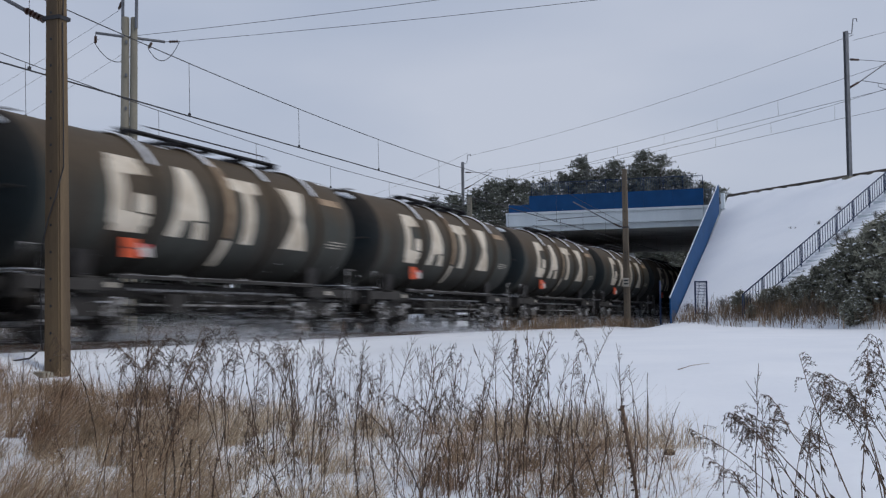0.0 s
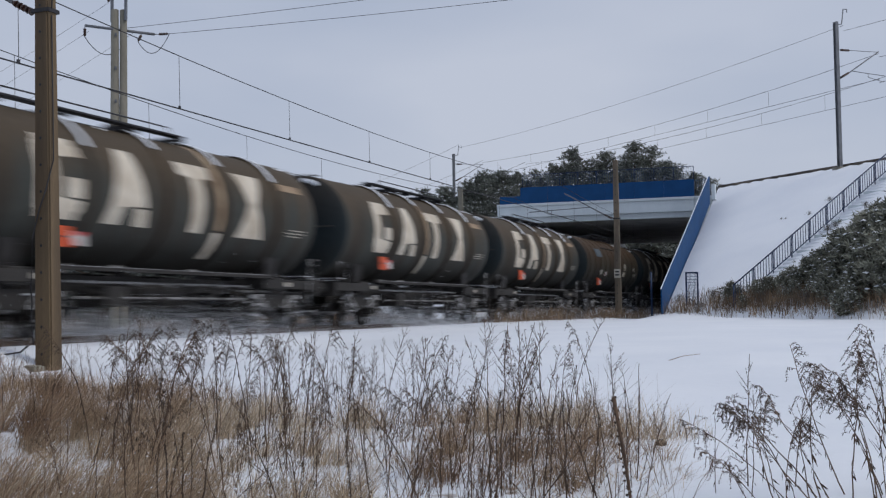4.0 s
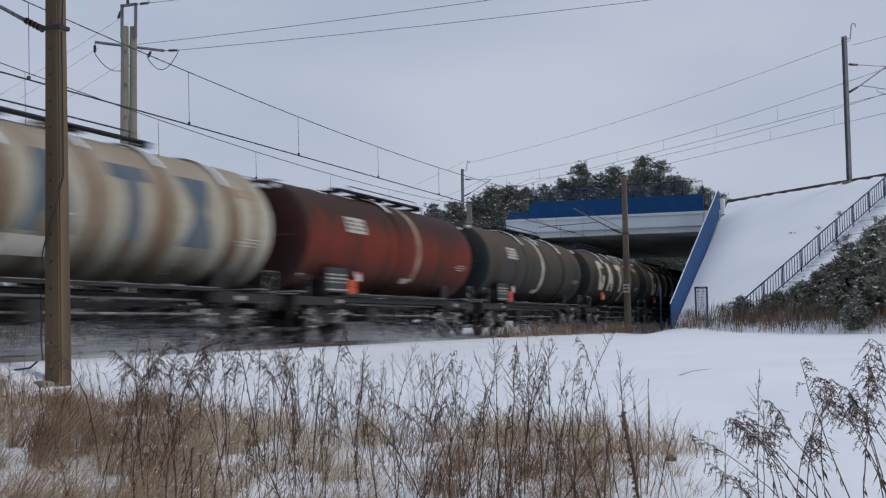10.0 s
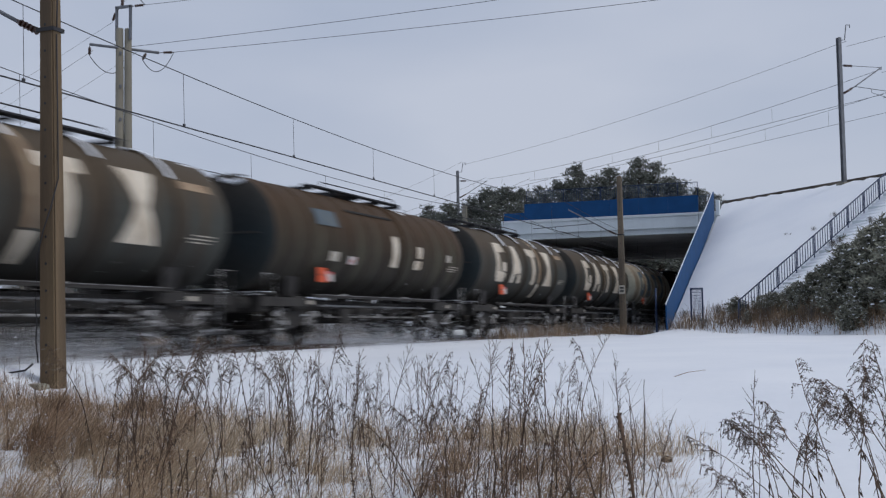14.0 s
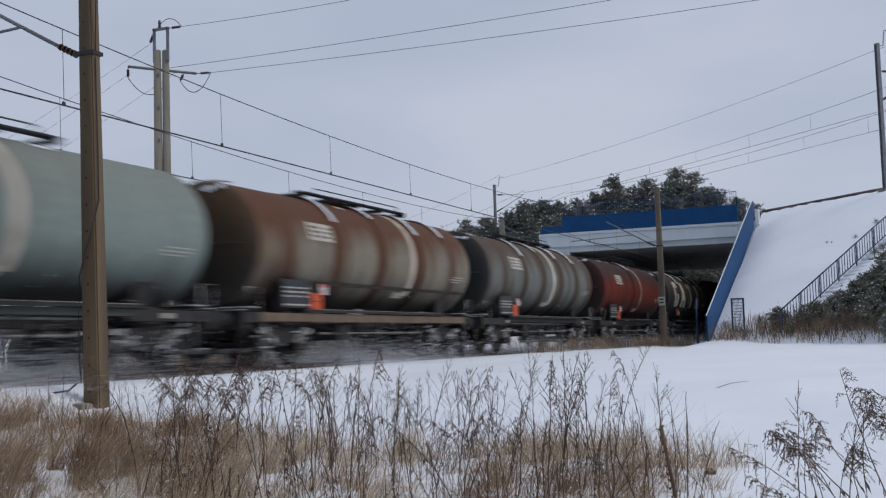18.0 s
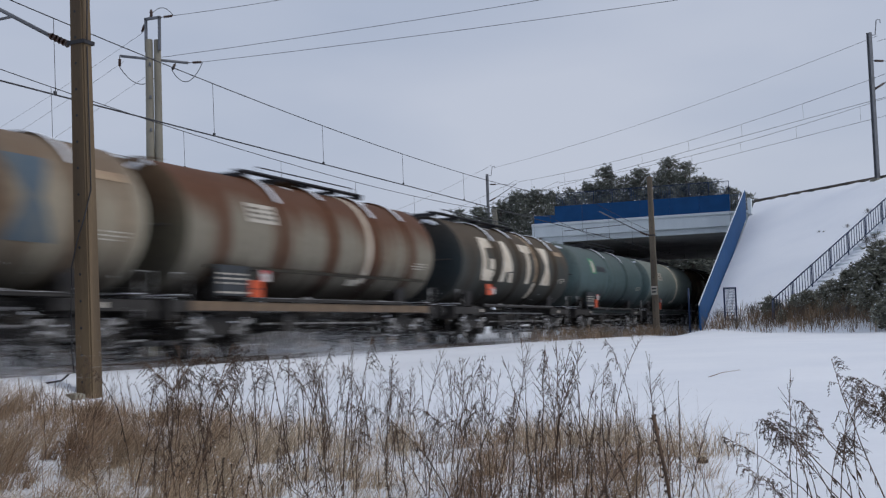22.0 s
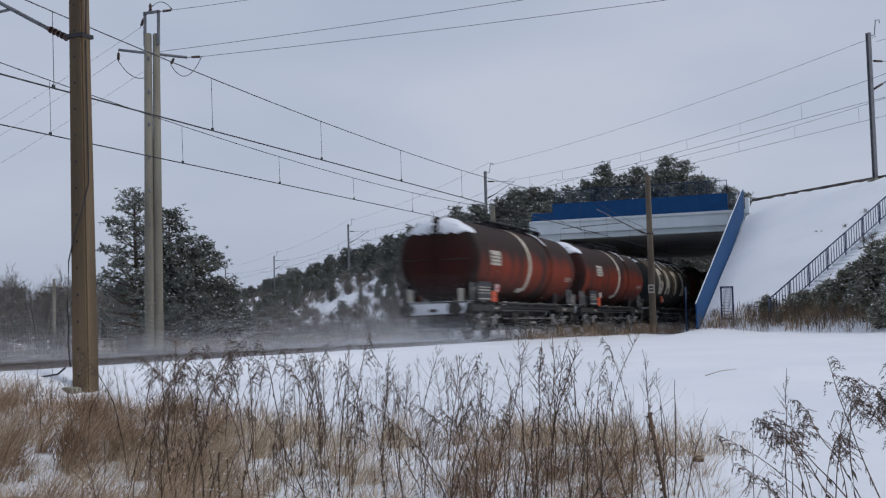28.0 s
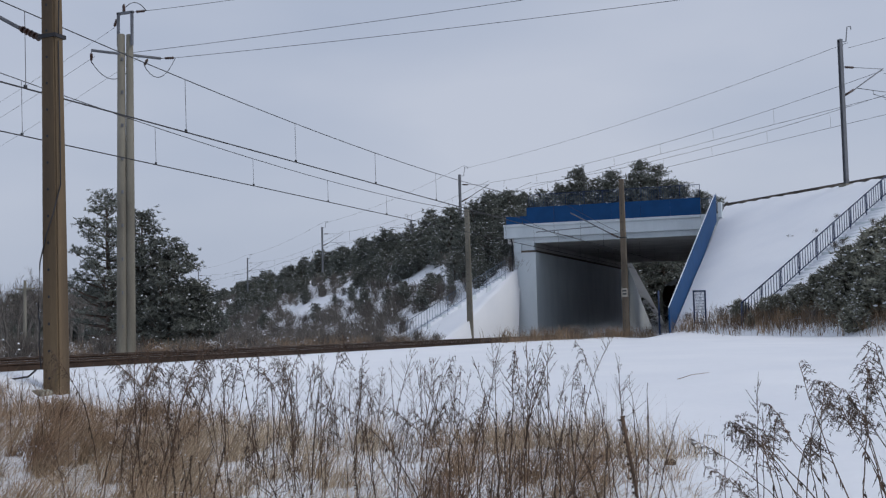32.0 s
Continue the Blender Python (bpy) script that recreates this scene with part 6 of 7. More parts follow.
def bare_tree_mesh(seed, h):
    r2 = random.Random(seed)
    bm = bmesh.new()

    def grow(p, d, ln, r, depth):
        q = p + d * ln
        tube(bm, [p, p.lerp(q, 0.5) + Vector((r2.gauss(0, 0.03), r2.gauss(0, 0.03), 0)) * ln, q], r, 4 if depth > 1 else 3, r * 0.6, cap=False)
        if depth == 0:
            return
        for _ in range(r2.randint(4, 5)):
            d2 = (d + Vector((r2.gauss(0, 0.42), r2.gauss(0, 0.42), r2.gauss(0.1, 0.3)))).normalized()
            grow(p.lerp(q, r2.uniform(0.3, 1.0)), d2, ln * r2.uniform(0.5, 0.75), r * 0.55, depth - 1)

    grow(Vector((0, 0, -0.2)), Vector((r2.gauss(0, 0.06), r2.gauss(0, 0.06), 1)), h * 0.42, 0.012 * h, 4)
    return bm


bare_kinds = []
for i in range(3):
    t = thing("bare_tree", pose(0, 0, 0), "leafless grey birch in the distance", "tree", "bare trees")
    part("trunk", bare_tree_mesh(70 + i, 6.5), M_TWIG, t, "trunk with fine bare branches")
    bare_kinds.append(t)
places = []
for _ in range(56):
    cx, cz = rnd.uniform(-42, -28.5), rnd.uniform(86, 112)
    places.append((cx * 0.939 - cz * 0.345, cx * 0.345 + cz * 0.939, -0.3, rnd.uniform(0, 6.28), rnd.uniform(0.7, 1.15)))
scatter(bare_kinds, places)
far_kinds = [make_pine("pine_tree", "distant dark pine at the edge of the field", "distant pines", 80 + i, 6.0, 1.8, 8, 0.5, bare=0.1, snow=0.08) for i in range(2)]
places = []
for _ in range(64):
    cx, cz = rnd.uniform(-62, -36), rnd.uniform(112, 160)
    places.append((cx * 0.939 - cz * 0.345, cx * 0.345 + cz * 0.939, -0.4, rnd.uniform(0, 6.28), rnd.uniform(0.6, 1.15)))
scatter(far_kinds, places)
for x, y, h in ((-57.6, 69.5, 5.0), (-55.6, 70.5, 3.9)):
    bm = lathe(bmesh.new(), [(0.13, -0.3), (0.10, h)], 10, "z")
    if h > 4.5:
        tube(bm, [(-0.8, 0, h - 0.6), (0.9, 0, h - 0.6)], 0.05, 5)
    po = obj("distant_pole", bm, M_POLE_CONC)
    po.matrix_basis = pose(x, y, -0.3)
    tagged(po, "thin pale concrete pole in the distance", "pole")


# ---------- dry grass and weeds ----------
def cam_xy(s, cz):
    """A place cz metres out before the camera and s * cz to its right."""
    cx = s * cz
    return cx * 0.939 - cz * 0.345, cx * 0.345 + cz * 0.939


def build_grass(name, material, count, hmin, hmax, seed, width, pick, label, zmin=5.5, zmax=18.5, curl=0.5, spread=0.6):
    r2 = np.random.RandomState(seed)
    verts, faces = [], []
    made = 0
    while made < count:
        cz = zmin + (zmax - zmin) * r2.rand() ** 0.75
        s = r2.uniform(-0.44, 0.44)
        x, y = cam_xy(s, cz)
        c = weed_cover(x, y) * pick(x, y)
        if r2.rand() > c:
            continue
        z = field_z(x, y)
        tuft = r2.randint(3, 9)
        for _ in range(tuft):
            a = r2.uniform(0, 6.283)
            h = r2.uniform(hmin, hmax)
            lean = r2.normal(0, spread, 2) + np.array([0.12, 0.04])
            bx, by = x + r2.normal(0, 0.05), y + r2.normal(0, 0.05)
            dx, dy = math.cos(a) * width / 2, math.sin(a) * width / 2
            b = len(verts)
            for i, k in enumerate((0, 0.4, 0.75, 1.0)):
                ox, oy = lean * h * (k * 0.4 + curl * k * k)
                oz = h * (k - 0.28 * abs(lean[0] + lean[1]) * k * k)
                w = (1 - k * 0.85)
                verts.append((bx + ox - dx * w, by + oy - dy * w, z - 0.03 + oz))
                verts.append((bx + ox + dx * w, by + oy + dy * w, z - 0.03 + oz))
            faces += [(b + 2 * i, b + 2 * i + 1, b + 2 * i + 3, b + 2 * i + 2) for i in range(3)]
            made += 1
    ob = raw(name, verts, faces, [material])
    return tagged(ob, label, "grass", kind="stuff")


def patches(scale, seed, lo, floor, left=1.0, mid=1.0):
    """Grass grows in patches; left and mid weigh the two halves of the belt."""
    def f(x, y):
        cx, cz = x * 0.939 + y * 0.345, -x * 0.345 + y * 0.939
        w = lerp(cx / cz, (-0.4, -0.22, -0.1, 0.15), (left, left, mid, mid))
        return w * (1.0 if noise.noise((x * scale, y * scale, seed)) > lo else floor)
    return f


build_grass("dry_grass", M_GRASS, 4500, 0.07, 0.26, 3, 0.0075, patches(0.9, 3, 0.12, 0.05, 1.0, 0.6), "tangled brown dry grass in the snow", spread=1.2, curl=1.0)
build_grass("pale_grass", M_GRASS_PALE, 4500, 0.08, 0.30, 4, 0.0065, patches(0.8, 13, 0.1, 0.05, 1.0, 0.5), "pale straw-coloured dry grass in the snow", spread=1.1, curl=0.9)
build_grass("thin_stalks", M_STALK, 850, 0.30, 0.95, 6, 0.0052, patches(0.5, 23, -0.1, 0.4, 0.45, 1.0), "thin brown upright dry stalks", curl=0.35, spread=0.42)


def build_tussocks(name, material, n, blades, hmin, hmax, seed, width, label, s0, s1, z0, z1, gap=0.0, wind=0.5, arch=1.5):
    """Tussocks of long grass: blades that rise from one root and arch over, mostly to one side."""
    r2 = np.random.RandomState(seed)
    verts, faces = [], []
    wx, wy = 0.90, 0.42                                   # the way that the wind has laid them
    tries = 0
    while n and tries < 20000:
        tries += 1
        sd, cz = r2.uniform(s0, s1), z0 + (z1 - z0) * r2.rand() ** 0.8
        x, y = cam_xy(sd, cz)
        if r2.rand() > weed_cover(x, y) or noise.noise((x * 0.8, y * 0.8, seed)) < gap:
            continue
        n -= 1
        size = r2.uniform(0.7, 1.15)
        z = field_z(x, y) - 0.03
        turn = r2.normal(0, 0.5)
        ux, uy = wx * math.cos(turn) - wy * math.sin(turn), wx * math.sin(turn) + wy * math.cos(turn)
        for _ in range(int(blades * r2.uniform(0.5, 1.3))):
            a = r2.uniform(0, 6.283)
            dx, dy = math.cos(a) * (1 - wind) + ux * wind, math.sin(a) * (1 - wind) + uy * wind
            d = math.hypot(dx, dy) + 1e-6
            dx, dy = dx / d, dy / d
            ln = size * r2.uniform(hmin, hmax)
            t0, t1 = abs(r2.normal(0.12, 0.2)), arch * r2.uniform(0.35, 1.25)
            px, py, pz = x + math.cos(a) * abs(r2.normal(0, 0.08)), y + math.sin(a) * abs(r2.normal(0, 0.08)), z
            q = r2.uniform(0, 6.283)
            sx, sy = math.cos(q) * width / 2, math.sin(q) * width / 2
            b = len(verts)
            for i in range(6):
                w = 1 - 0.17 * i
                verts.append((px - sx * w, py - sy * w, pz))
                verts.append((px + sx * w, py + sy * w, pz))
                t = t0 + (t1 - t0) * (i + 0.5) / 5
                px, py, pz = px + dx * math.sin(t) * ln / 5, py + dy * math.sin(t) * ln / 5, max(pz + math.cos(t) * ln / 5, z)
            faces += [(b + 2 * i, b + 2 * i + 1, b + 2 * i + 3, b + 2 * i + 2) for i in range(5)]
    return tagged(raw(name, verts, faces, [material]), label, "grass", kind="stuff")


build_tussocks("drooping_grass", M_GRASS, 125, 100, 0.35, 0.75, 5, 0.0062, "long drooping reddish-brown grass in tussocks", -0.46, -0.20, 6.2, 16.5, -0.1, 0.55, 2.0)
build_tussocks("drooping_grass", M_GRASS_PALE, 120, 80, 0.25, 0.60, 15, 0.0056, "long drooping straw-coloured grass in tussocks", -0.42, -0.06, 5.8, 13.5, -0.05, 0.5, 2.0)
build_tussocks("drooping_grass", M_GRASS, 62, 60, 0.24, 0.55, 16, 0.0056, "brown drooping grass between the weeds", -0.02, 0.19, 8.5, 13.2, 0.0, 0.35, 1.7)
build_tussocks("drooping_grass", M_GRASS_DARK, 26, 50, 0.25, 0.55, 17, 0.0056, "dull brown grass between the weeds", -0.30, 0.17, 7.0, 14.0, 0.1, 0.4, 1.8)


build_tussocks("drooping_grass", M_GRASS_PALE, 75, 60, 0.16, 0.40, 18, 0.0050, "short straw-coloured grass at the front of the belt", -0.44, 0.02, 5.4, 8.5, -0.25, 0.45, 2.0)


def build_fringe(name, material, lines, count, hmin, hmax, seed, width, label, lean=0.3, gap=-0.15):
    """A strip of dry grass along lines (x0, y0, x1, y1, breadth), at the foot of the bank and round the posts."""
    r2 = np.random.RandomState(seed)
    verts, faces = [], []
    for i in range(count):
        x0, y0, x1, y1, br = lines[r2.randint(len(lines))]
        k = r2.rand()
        x, y = x0 + (x1 - x0) * k + r2.normal(0, br), y0 + (y1 - y0) * k + r2.normal(0, br)
        if noise.noise((x * 0.9, y * 0.9, 31)) < gap:
            continue
        z = max(field_z(x, y), slope_z(x, y, EDGE_P, False) if x > -8.9 else -9)
        a, h = r2.uniform(0, 6.28), r2.uniform(hmin, hmax)
        lx, ly = r2.normal(0, lean, 2) * h
        h *= max(0.35, 1 - 0.45 * math.hypot(lx, ly) / h)
        dx, dy = math.cos(a) * width / 2, math.sin(a) * width / 2
        b = len(verts)
        verts += [(x - dx, y - dy, z - 0.05), (x + dx, y + dy, z - 0.05), (x + lx * 0.4 + dx * 0.7, y + ly * 0.4 + dy * 0.7, z + h * 0.6), (x + lx, y + ly, z + h), (x + lx * 0.4 - dx * 0.7, y + ly * 0.4 - dy * 0.7, z + h * 0.6)]
        faces += [(b, b + 1, b + 2, b + 4), (b + 4, b + 2, b + 3)]
    return tagged(raw(name, verts, faces, [material]), label, "grass", kind="stuff")


FOOT = [(-8.6, 54.6, -2.0, 48.6, 0.5), (-6.0, 52.4, 1.5, 45.0, 0.5), (-3.0, 49.6, 2.0, 44.0, 0.6), (-4.5, 50.2, 3.0, 46.2, 0.7), (-2.5, 48.4, 2.5, 43.6, 0.6)]
build_fringe("bank_grass", M_GRASS_DARK, FOOT, 7000, 0.25, 0.85, 41, 0.020, "brown dry grass along the foot of the bank", gap=-0.45)
POSTS = [(-12.9, 46.0, -12.2, 60.0, 0.35), (-13.1, 40.0, -12.6, 52.0, 0.22), (-12.2, 57.5, -10.6, 58.5, 0.4)]
build_fringe("track_grass", M_GRASS_DARK, POSTS, 3600, 0.2, 0.75, 42, 0.018, "brown dry grass between the track and the snowfield")


def build_snow_flecks(n, seed):
    """Flakes and crumbs of snow that hang in the grass."""
    r2 = np.random.RandomState(seed)
    verts, faces = [], []
    while n:
        cz, s = 6.0 + 11.5 * r2.rand() ** 0.8, r2.uniform(-0.43, 0.2)
        x, y = cam_xy(s, cz)
        if r2.rand() > weed_cover(x, y) or noise.noise((x * 1.1, y * 1.1, 60)) < -0.1:
            continue
        n -= 1
        r = r2.uniform(0.003, 0.011)
        z = field_z(x, y) + 0.02 + r2.exponential(0.09)
        b = len(verts)
        for k in range(5):
            a = 6.283 * k / 5 + r2.uniform(-0.3, 0.3)
            q = r * r2.uniform(0.6, 1.4)
            verts.append((x + math.cos(a) * q, y + math.sin(a) * q, z - r * r2.uniform(0.0, 0.5)))
        verts.append((x, y, z + r * 0.5))
        faces += [(b + k, b + (k + 1) % 5, b + 5) for k in range(5)]
    tagged(raw("snow_flecks", verts, faces, [M_SNOW], smooth=True), "crumbs of snow caught in the dry grass", "snow", kind="stuff")


build_snow_flecks(5000, 78)
VERGE = [(-23.6, 20.0, -23.6, 66.0, 0.5), (-25.5, 22.0, -26.0, 64.0, 1.2)]
build_fringe("verge_grass", M_GRASS_DARK, VERGE, 15000, 0.25, 0.95, 43, 0.018, "brown dry grass along the far side of the tracks")


TUFTS = [(-11.9, 12.6, -8.0, 13.1, 0.45), (-12.4, 14.2, -9.8, 13.0, 0.4), (-10.5, 11.5, -6.8, 12.3, 0.5)]
build_fringe("tufted_grass", M_GRASS, TUFTS, 5200, 0.12, 0.40, 44, 0.007, "brown tufts of dry grass round the post", 0.75)
CLUMPS = []
for s, cz in ((0.048, 12.2), (0.062, 12.9), (0.085, 12.5), (0.105, 12.8), (0.122, 12.2), (0.135, 11.6), (0.155, 11.9), (0.185, 11.4), (0.02, 12.8), (-0.13, 13.6), (-0.165, 13.2), (-0.06, 12.6)):
    x, y = cam_xy(s, cz)
    CLUMPS.append((x - 0.25, y - 0.1, x + 0.25, y + 0.1, 0.12))
build_fringe("clumped_grass", M_GRASS_PALE, CLUMPS, 2600, 0.12, 0.50, 45, 0.006, "tan clumps of dry grass at the snow's edge", 0.5)


def weed_bm(seed, h, head, bend, form="plume"):
    """Stem and head of one dead weed. plume: a nodding one-sided head of feathery branches; twiggy: fine bare side twigs; spike: a knobbly upright head."""
    r2 = random.Random(seed)
    st, hd = bmesh.new(), bmesh.new()
    a = r2.uniform(0, 6.28)
    dirn = Vector((math.cos(a), math.sin(a), 0))
    kink = [Vector((r2.gauss(0, 0.005), r2.gauss(0, 0.005), 0)) * h for _ in range(10)]

    def at(k):
        i = min(8, int(k * 9))
        j = kink[i].lerp(kink[i + 1], k * 9 - i)
        return Vector((0, 0, h * k)) + dirn * bend * h * k * k - Vector((0, 0, 0.35 * bend * h * k ** 3)) + j * min(1, k * 4)

    tube(st, [at(i / 9) for i in range(10)], 0.0058 if form != "spike" else 0.0075, 5, 0.002)

    def shred(p, d, ln, wd):
        """One dry floret or leaf: a slim bent sliver."""
        o = d.orthogonal().normalized()
        o.rotate(Matrix.Rotation(r2.uniform(0, 6.28), 3, d))
        m = p + d * ln * 0.5 + Vector((0, 0, -ln * 0.12))
        hull(hd, [p, m + o * wd, m - o * wd, p + d * ln - Vector((0, 0, ln * 0.3)), m + d.cross(o) * wd * 0.7], [(0, 1, 4), (0, 4, 2), (1, 3, 4), (4, 3, 2), (0, 2, 1), (1, 2, 3)])

    def leaves(n, k0, k1, size):
        for _ in range(n):
            p = at(r2.uniform(k0, k1))
            an = r2.uniform(0, 6.28)
            d = Vector((math.cos(an) * 0.45, math.sin(an) * 0.45, -1 + r2.uniform(-0.1, 0.7))).normalized()
            shred(p, d, size * r2.uniform(0.5, 1.3), size * r2.uniform(0.06, 0.13))

    if form == "spike":
        for _ in range(230):
            k, an = 1.0 - 0.7 * r2.random() ** 1.2, r2.uniform(0, 6.28)
            shred(at(k), Vector((math.cos(an), math.sin(an), r2.uniform(0.3, 2.2))).normalized(), r2.uniform(0.009, 0.021) * (1.3 - k * 0.5), 0.005)
        leaves(8, 0.1, 0.5, 0.06)
        return st, hd
    if form == "twiggy":
        for i in range(int(11 * head) + 4):
            k = r2.uniform(0.35, 0.97)
            p, an = at(k), r2.uniform(0, 6.28)
            ln = h * r2.uniform(0.08, 0.22) * (1.25 - k)  * 1.7
            d = Vector((math.cos(an) * 0.5, math.sin(an) * 0.5, r2.uniform(0.5, 1.0))).normalized()
            q = p + d * ln
            tube(st, [p, p.lerp(q, 0.55) + Vector((0, 0, -0.02 * ln)), q], 0.0026, 3, 0.0012, cap=False)
            for _ in range(5):
                t = r2.uniform(0.5, 1.0)
                e = Vector((r2.gauss(0, 1), r2.gauss(0, 1), r2.gauss(0.2, 0.8))).normalized()
                shred(p.lerp(q, t), e, r2.uniform(0.010, 0.022), 0.003)
        leaves(int(7 * h), 0.15, 0.75, 0.055)
        return st, hd
    n = int(11 * head) + 3
    for i in range(n):
        k = 0.70 + 0.30 * (i + r2.random() * 0.6) / n
        ln = head * r2.uniform(0.06, 0.15) * (1.35 - 0.75 * (k - 0.7) / 0.3)
        p = at(k)
        out = (Vector((r2.gauss(0, 0.5), r2.gauss(0, 0.5), 0)) + dirn * 0.8).normalized()
        pts = [p, p + out * ln * 0.5 + Vector((0, 0, ln * 0.34)), p + out * ln + Vector((0, 0, -ln * r2.uniform(0.0, 0.4)))]
        tube(st, pts, 0.0026, 3, 0.001, cap=False)
        m = max(3, int(ln / 0.016))
        for j in range(m):
            t = 0.22 + 0.78 * (j + 0.5) / m
            q = pts[0].lerp(pts[1], t * 2) if t < 0.5 else pts[1].lerp(pts[2], t * 2 - 1)
            for _ in range(3):
                d = (out * r2.uniform(0.1, 1.0) + Vector((r2.gauss(0, 0.5), r2.gauss(0, 0.5), r2.uniform(-1.0, 0.35)))).normalized()
                shred(q, d, r2.uniform(0.010, 0.028), r2.uniform(0.0018, 0.0038))
    leaves(int(6 * h), 0.15, 0.72, 0.065)
    return st, hd


def make_weed(label, *args, **kw):
    w = thing("dead_weed", pose(0, 0, 0), label, "weed", "dead weeds")
    st, hd = weed_bm(*args, **kw)
    tagged(part("stem", st, M_STALK, w), kind="stuff")
    tagged(part("seed_head", hd, M_SEED, w), kind="stuff")
    return w


plumes = [make_weed("tall dead weed with a nodding feathery brown head", 100 + i, 1.18 + 0.06 * (i % 3), (1.0, 1.3, 0.8, 1.15, 0.9, 1.4)[i], (0.08, 0.2, 0.32, 0.14, 0.26, 0.42)[i]) for i in range(6)]
spikes = [make_weed("dead weed with a dark narrow knobbly spike", 120 + i, 1.0, 0, 0.03 + 0.05 * i, form="spike") for i in range(3)]
thin = [make_weed("slender dead weed with fine bare twigs", 130 + i, 1.15, (0.6, 1.2, 0.9, 1.6, 0.3)[i], (0.06, 0.12, 0.25, 0.1, 0.05)[i], form="twiggy") for i in range(5)]
heavy = [make_weed("dead weed with a heavy drooping feathery head", 150 + i, 1.05, (1.15, 1.35, 0.95, 1.25)[i], (0.18, 0.30, 0.24, 0.36)[i]) for i in range(4)]
rnd = random.Random(8)


def place_weeds(kinds, n, s0, s1, z0, z1, k0, k1, tilt=6.0, weight=lambda s: 1.0):
    """Sets weeds out over a stretch of the belt, each turned, leaning and of its own height."""
    done = 0
    while done < n:
        s, cz = rnd.uniform(s0, s1), rnd.uniform(z0, z1)
        if rnd.random() > weight(s):
            continue
        x, y = cam_xy(s, cz)
        m = Matrix.Translation((x, y, field_z(x, y) - 0.03)) @ Euler((radians(rnd.gauss(0, tilt)), radians(rnd.gauss(0, tilt)), rnd.uniform(0, 6.28))).to_matrix().to_4x4()
        k = rnd.uniform(k0, k1)
        base = kinds[done % len(kinds)]
        done += 1
        if done <= len(kinds) and base not in PLACED:
            PLACED.append(base)
            base.matrix_basis = m @ Matrix.Diagonal((k, k, k, 1))
        else:
            old = base.scale.copy()
            base.scale = (k, k, k)
            copy_thing(base, m)
            base.scale = old


PLACED = []
mid = lambda s: lerp(s, (-0.28, -0.16, -0.08, 0.02, 0.12), (0.35, 0.8, 1, 0.9, 0.6))
place_weeds(plumes, 54, -0.28, 0.14, 8.0, 13.5, 0.5, 1.0, 7, mid)
place_weeds(thin[:3], 4, 0.05, 0.10, 8.8, 10.2, 1.05, 1.2, 3)
place_weeds(thin, 78, -0.37, 0.15, 7.5, 15.0, 0.4, 1.0, 9, lambda s: lerp(s, (-0.4, -0.15, -0.05, 0.02, 0.15), (0.5, 0.9, 1, 0.8, 0.5)))
place_weeds(thin, 60, -0.37, 0.0, 13.0, 17.0, 0.45, 0.85, 10)
place_weeds(thin, 34, -0.22, 0.13, 6.8, 10.5, 0.5, 0.9, 22)
place_weeds(thin[:2] + thin[4:], 9, 0.15, 0.40, 7.6, 11.0, 0.5, 0.95, 5)
place_weeds(plumes + thin, 13, -0.31, -0.10, 9.0, 12.5, 1.0, 1.2, 4)
place_weeds(spikes, 44, -0.36, 0.17, 6.8, 13.0, 0.4, 0.9, 5)
place_weeds(spikes, 9, -0.32, 0.20, 6.4, 8.0, 0.7, 0.95, 3)
# a clump of stout stems that lean towards the field, with heavy drooping heads
for i in range(24):
    s, cz = 0.25 + 0.16 * rnd.random() ** 0.7, rnd.uniform(6.8, 8.8)
    x, y = cam_xy(s, cz)
    lean = rnd.gauss(-17, 11) if s < 0.34 else rnd.gauss(-8, 10)
    m = Matrix.Translation((x, y, field_z(x, y) - 0.03)) @ Matrix.Rotation(0.345, 4, "Z") @ Matrix.Rotation(radians(lean), 4, "Y") @ Matrix.Rotation(rnd.uniform(0, 6.28), 4, "Z")
    base = (heavy + plumes[:2])[i % 6]
    k = rnd.uniform(0.52, 0.78) + 0.36 * min(1.0, (s - 0.25) / 0.09)
    if base not in PLACED:
        PLACED.append(base)
        base.matrix_basis = m @ Matrix.Diagonal((k, k, k, 1))
        continue
    old = base.scale.copy()
    base.scale = (k, k, k)
    tagged(copy_thing(base, m), "leaning dead weed with a heavy drooping head", "weed", "dead weeds")
    base.scale = old
# one stout dark stalk that leans at the edge of the snowfield
x, y = cam_xy(0.162, 7.9)
sp = thing("dead_weed", pose(x, y, field_z(x, y) - 0.03, 0, -8, 20), "stout dark leaning dead stalk at the snow's edge", "weed", "dead weeds")
st, hd = bmesh.new(), bmesh.new()
tube(st, [(0, 0, 0), (0.01, 0, 0.4), (0, 0, 0.86)], 0.010, 6, 0.013)
for k in range(40):
    z = 0.12 + 0.74 * k / 40
    a = k * 2.4
    o = Vector((math.cos(a) * 0.012, math.sin(a) * 0.012, z))
    hull(hd, [o, o + Vector((math.cos(a) * 0.014, math.sin(a) * 0.014, 0.012)), o + Vector((-0.008, 0.008, 0.02)), o + Vector((0.008, -0.008, 0.02))], [(0, 1, 2), (0, 2, 3), (0, 3, 1), (1, 3, 2)])
tagged(part("stem", st, M_STALK, sp), kind="stuff")
tagged(part("seed_head", hd, M_SEED, sp), kind="stuff")


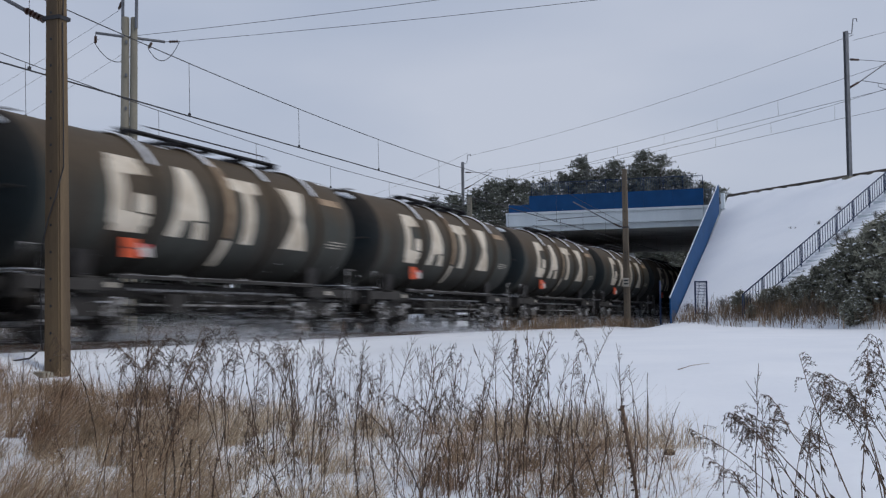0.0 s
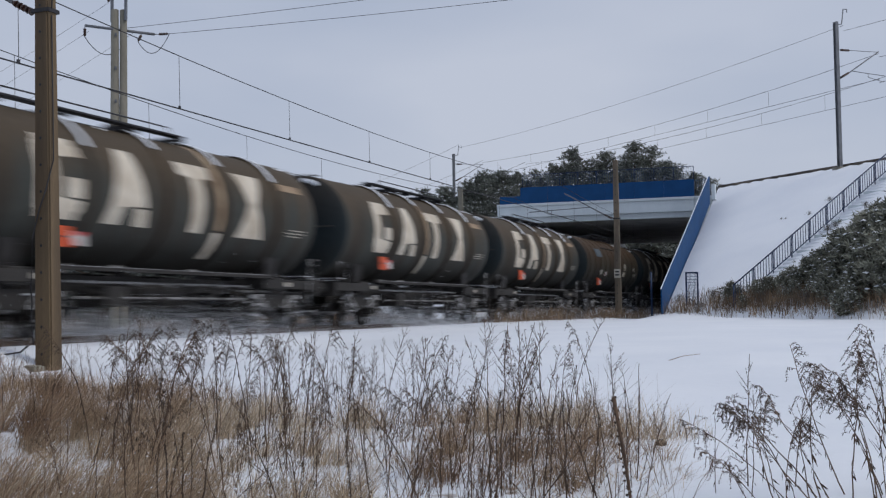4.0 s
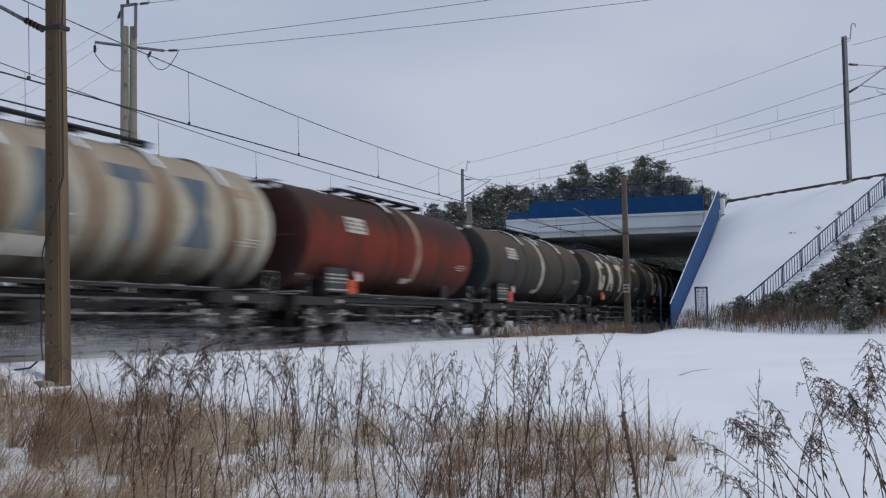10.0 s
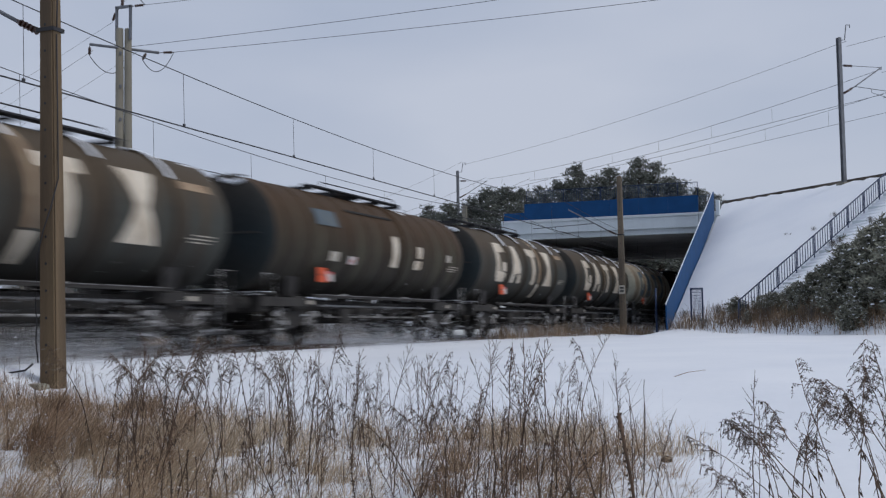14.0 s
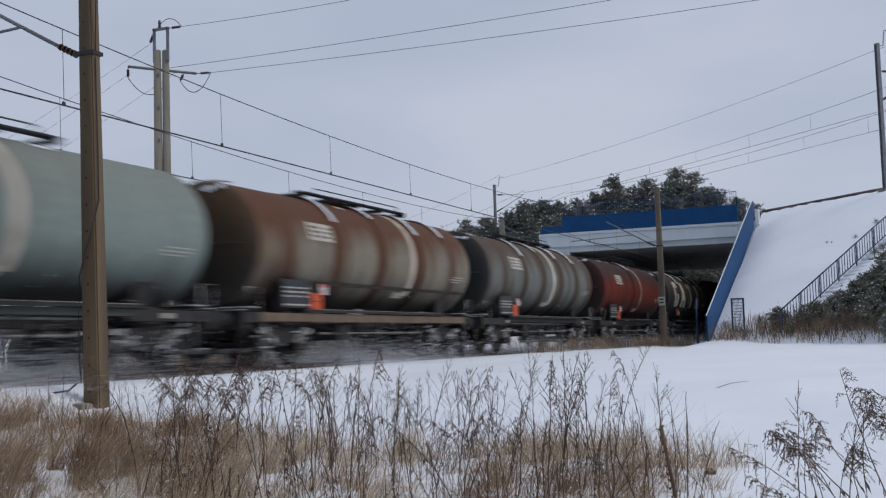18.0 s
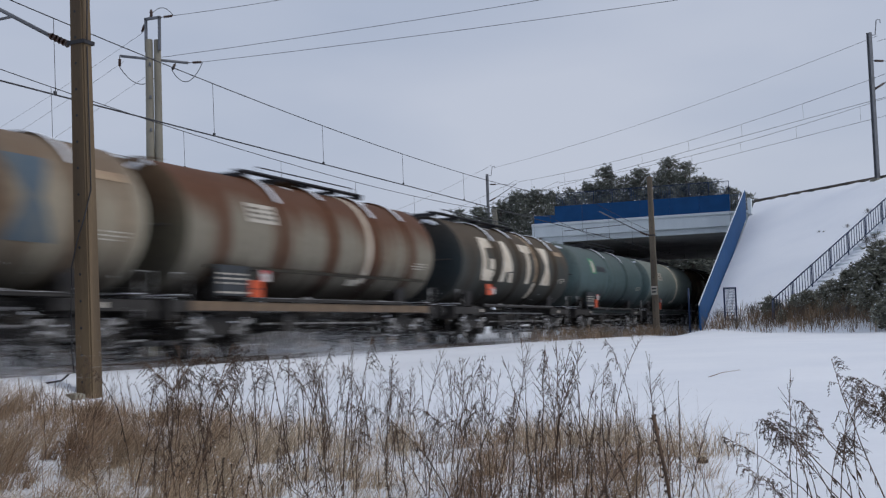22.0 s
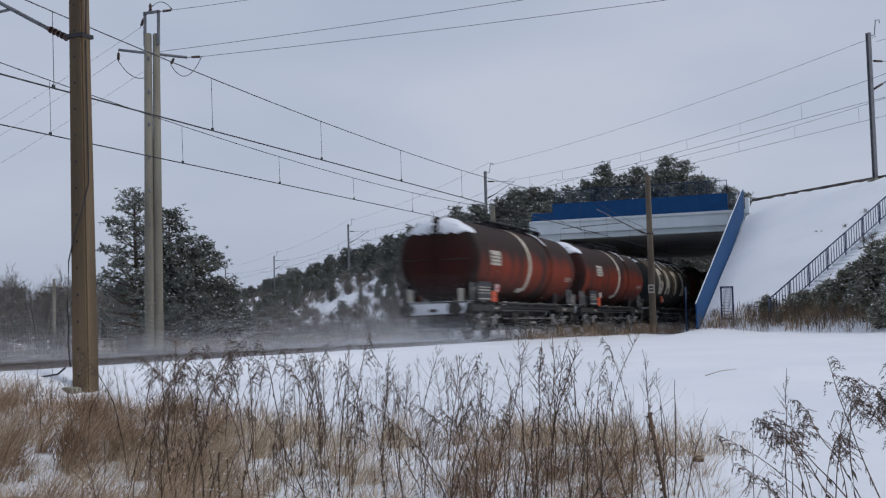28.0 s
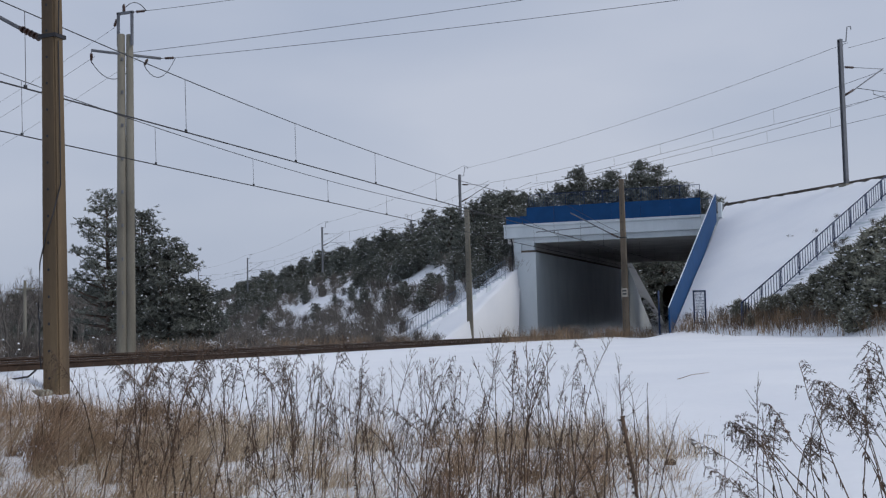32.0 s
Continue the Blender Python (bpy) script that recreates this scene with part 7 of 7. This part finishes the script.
x, y = -2.9, 19.4
tw = obj("fallen_twig", tube(bmesh.new(), [(-0.24, 0, 0.03), (0.0, 0.02, 0.10), (0.28, 0.02, 0.13)], 0.007, 5, 0.003), M_GRASS)
tw.matrix_basis = pose(x, y, field_z(x, y) - 0.02, 0, 0, 20)
tagged(tw, "thin pale twig lying on the smooth snow", "twig")
x, y = cam_xy(0.186, 10.9)
tu = thing("grass_tuft", pose(x, y, field_z(x, y)), "small dark tuft in the snow with pale blades", "grass")
bm = bmesh.new()
lathe(bm, [(0.02, -0.03), (0.055, 0.0), (0.05, 0.03), (0.015, 0.05)], 9, "z")
part("root_ball", bm, M_SEED, tu, "dark root ball")
r3 = random.Random(3)
bm = bmesh.new()
for _ in range(34):
    a = r3.uniform(0, 6.28)
    p = Vector((math.cos(a) * 0.04, math.sin(a) * 0.04, 0.01))
    tube(bm, [p, p + Vector((math.cos(a) * 0.03, math.sin(a) * 0.03, 0.06)), p + Vector((math.cos(a) * 0.07 - 0.02, math.sin(a) * 0.07, r3.uniform(0.04, 0.14)))], 0.0018, 3, 0.0008, cap=False)
tagged(part("dry_blade", bm, M_GRASS_PALE, tu), kind="stuff")


# ---------- what moves ----------
def motions():
    ts = [-0.1, -0.0667, -0.0333, 0.0, 16.0, 32.0, 32.0333, 32.0667, 32.1]
    for w, s in TRAIN:
        walk(w, [(t, pose(TRACK_NEAR, s + SPEED * t, 0)) for t in ts])
        # wheels roll while their wagon is between the near field and the underpass
        t0 = max(0.0, (-2.0 - s - 14) / SPEED)
        t1 = min(32.0, (112.0 - s) / SPEED)
        f0, f1 = int(t0 * FPS), int(t1 * FPS)
        if f1 <= f0:
            continue
        turn = math.degrees(SPEED / FPS / WHEEL_R)
        for b in w.children:
            if not b.name.startswith("bogie"):
                continue
            for ws in b.children:
                y = ws.matrix_basis.translation.y
                rows = [(f / FPS, pose(0, y, WHEEL_R, -turn * (f - f0))) for f in range(f0, f1 + 1)]
                if f0 > 0:
                    rows.insert(0, (0.0, pose(0, y, WHEEL_R)))
                if f1 < 32 * FPS:
                    rows.append((32.0, rows[-1][1]))
                walk(ws, rows)


motions()
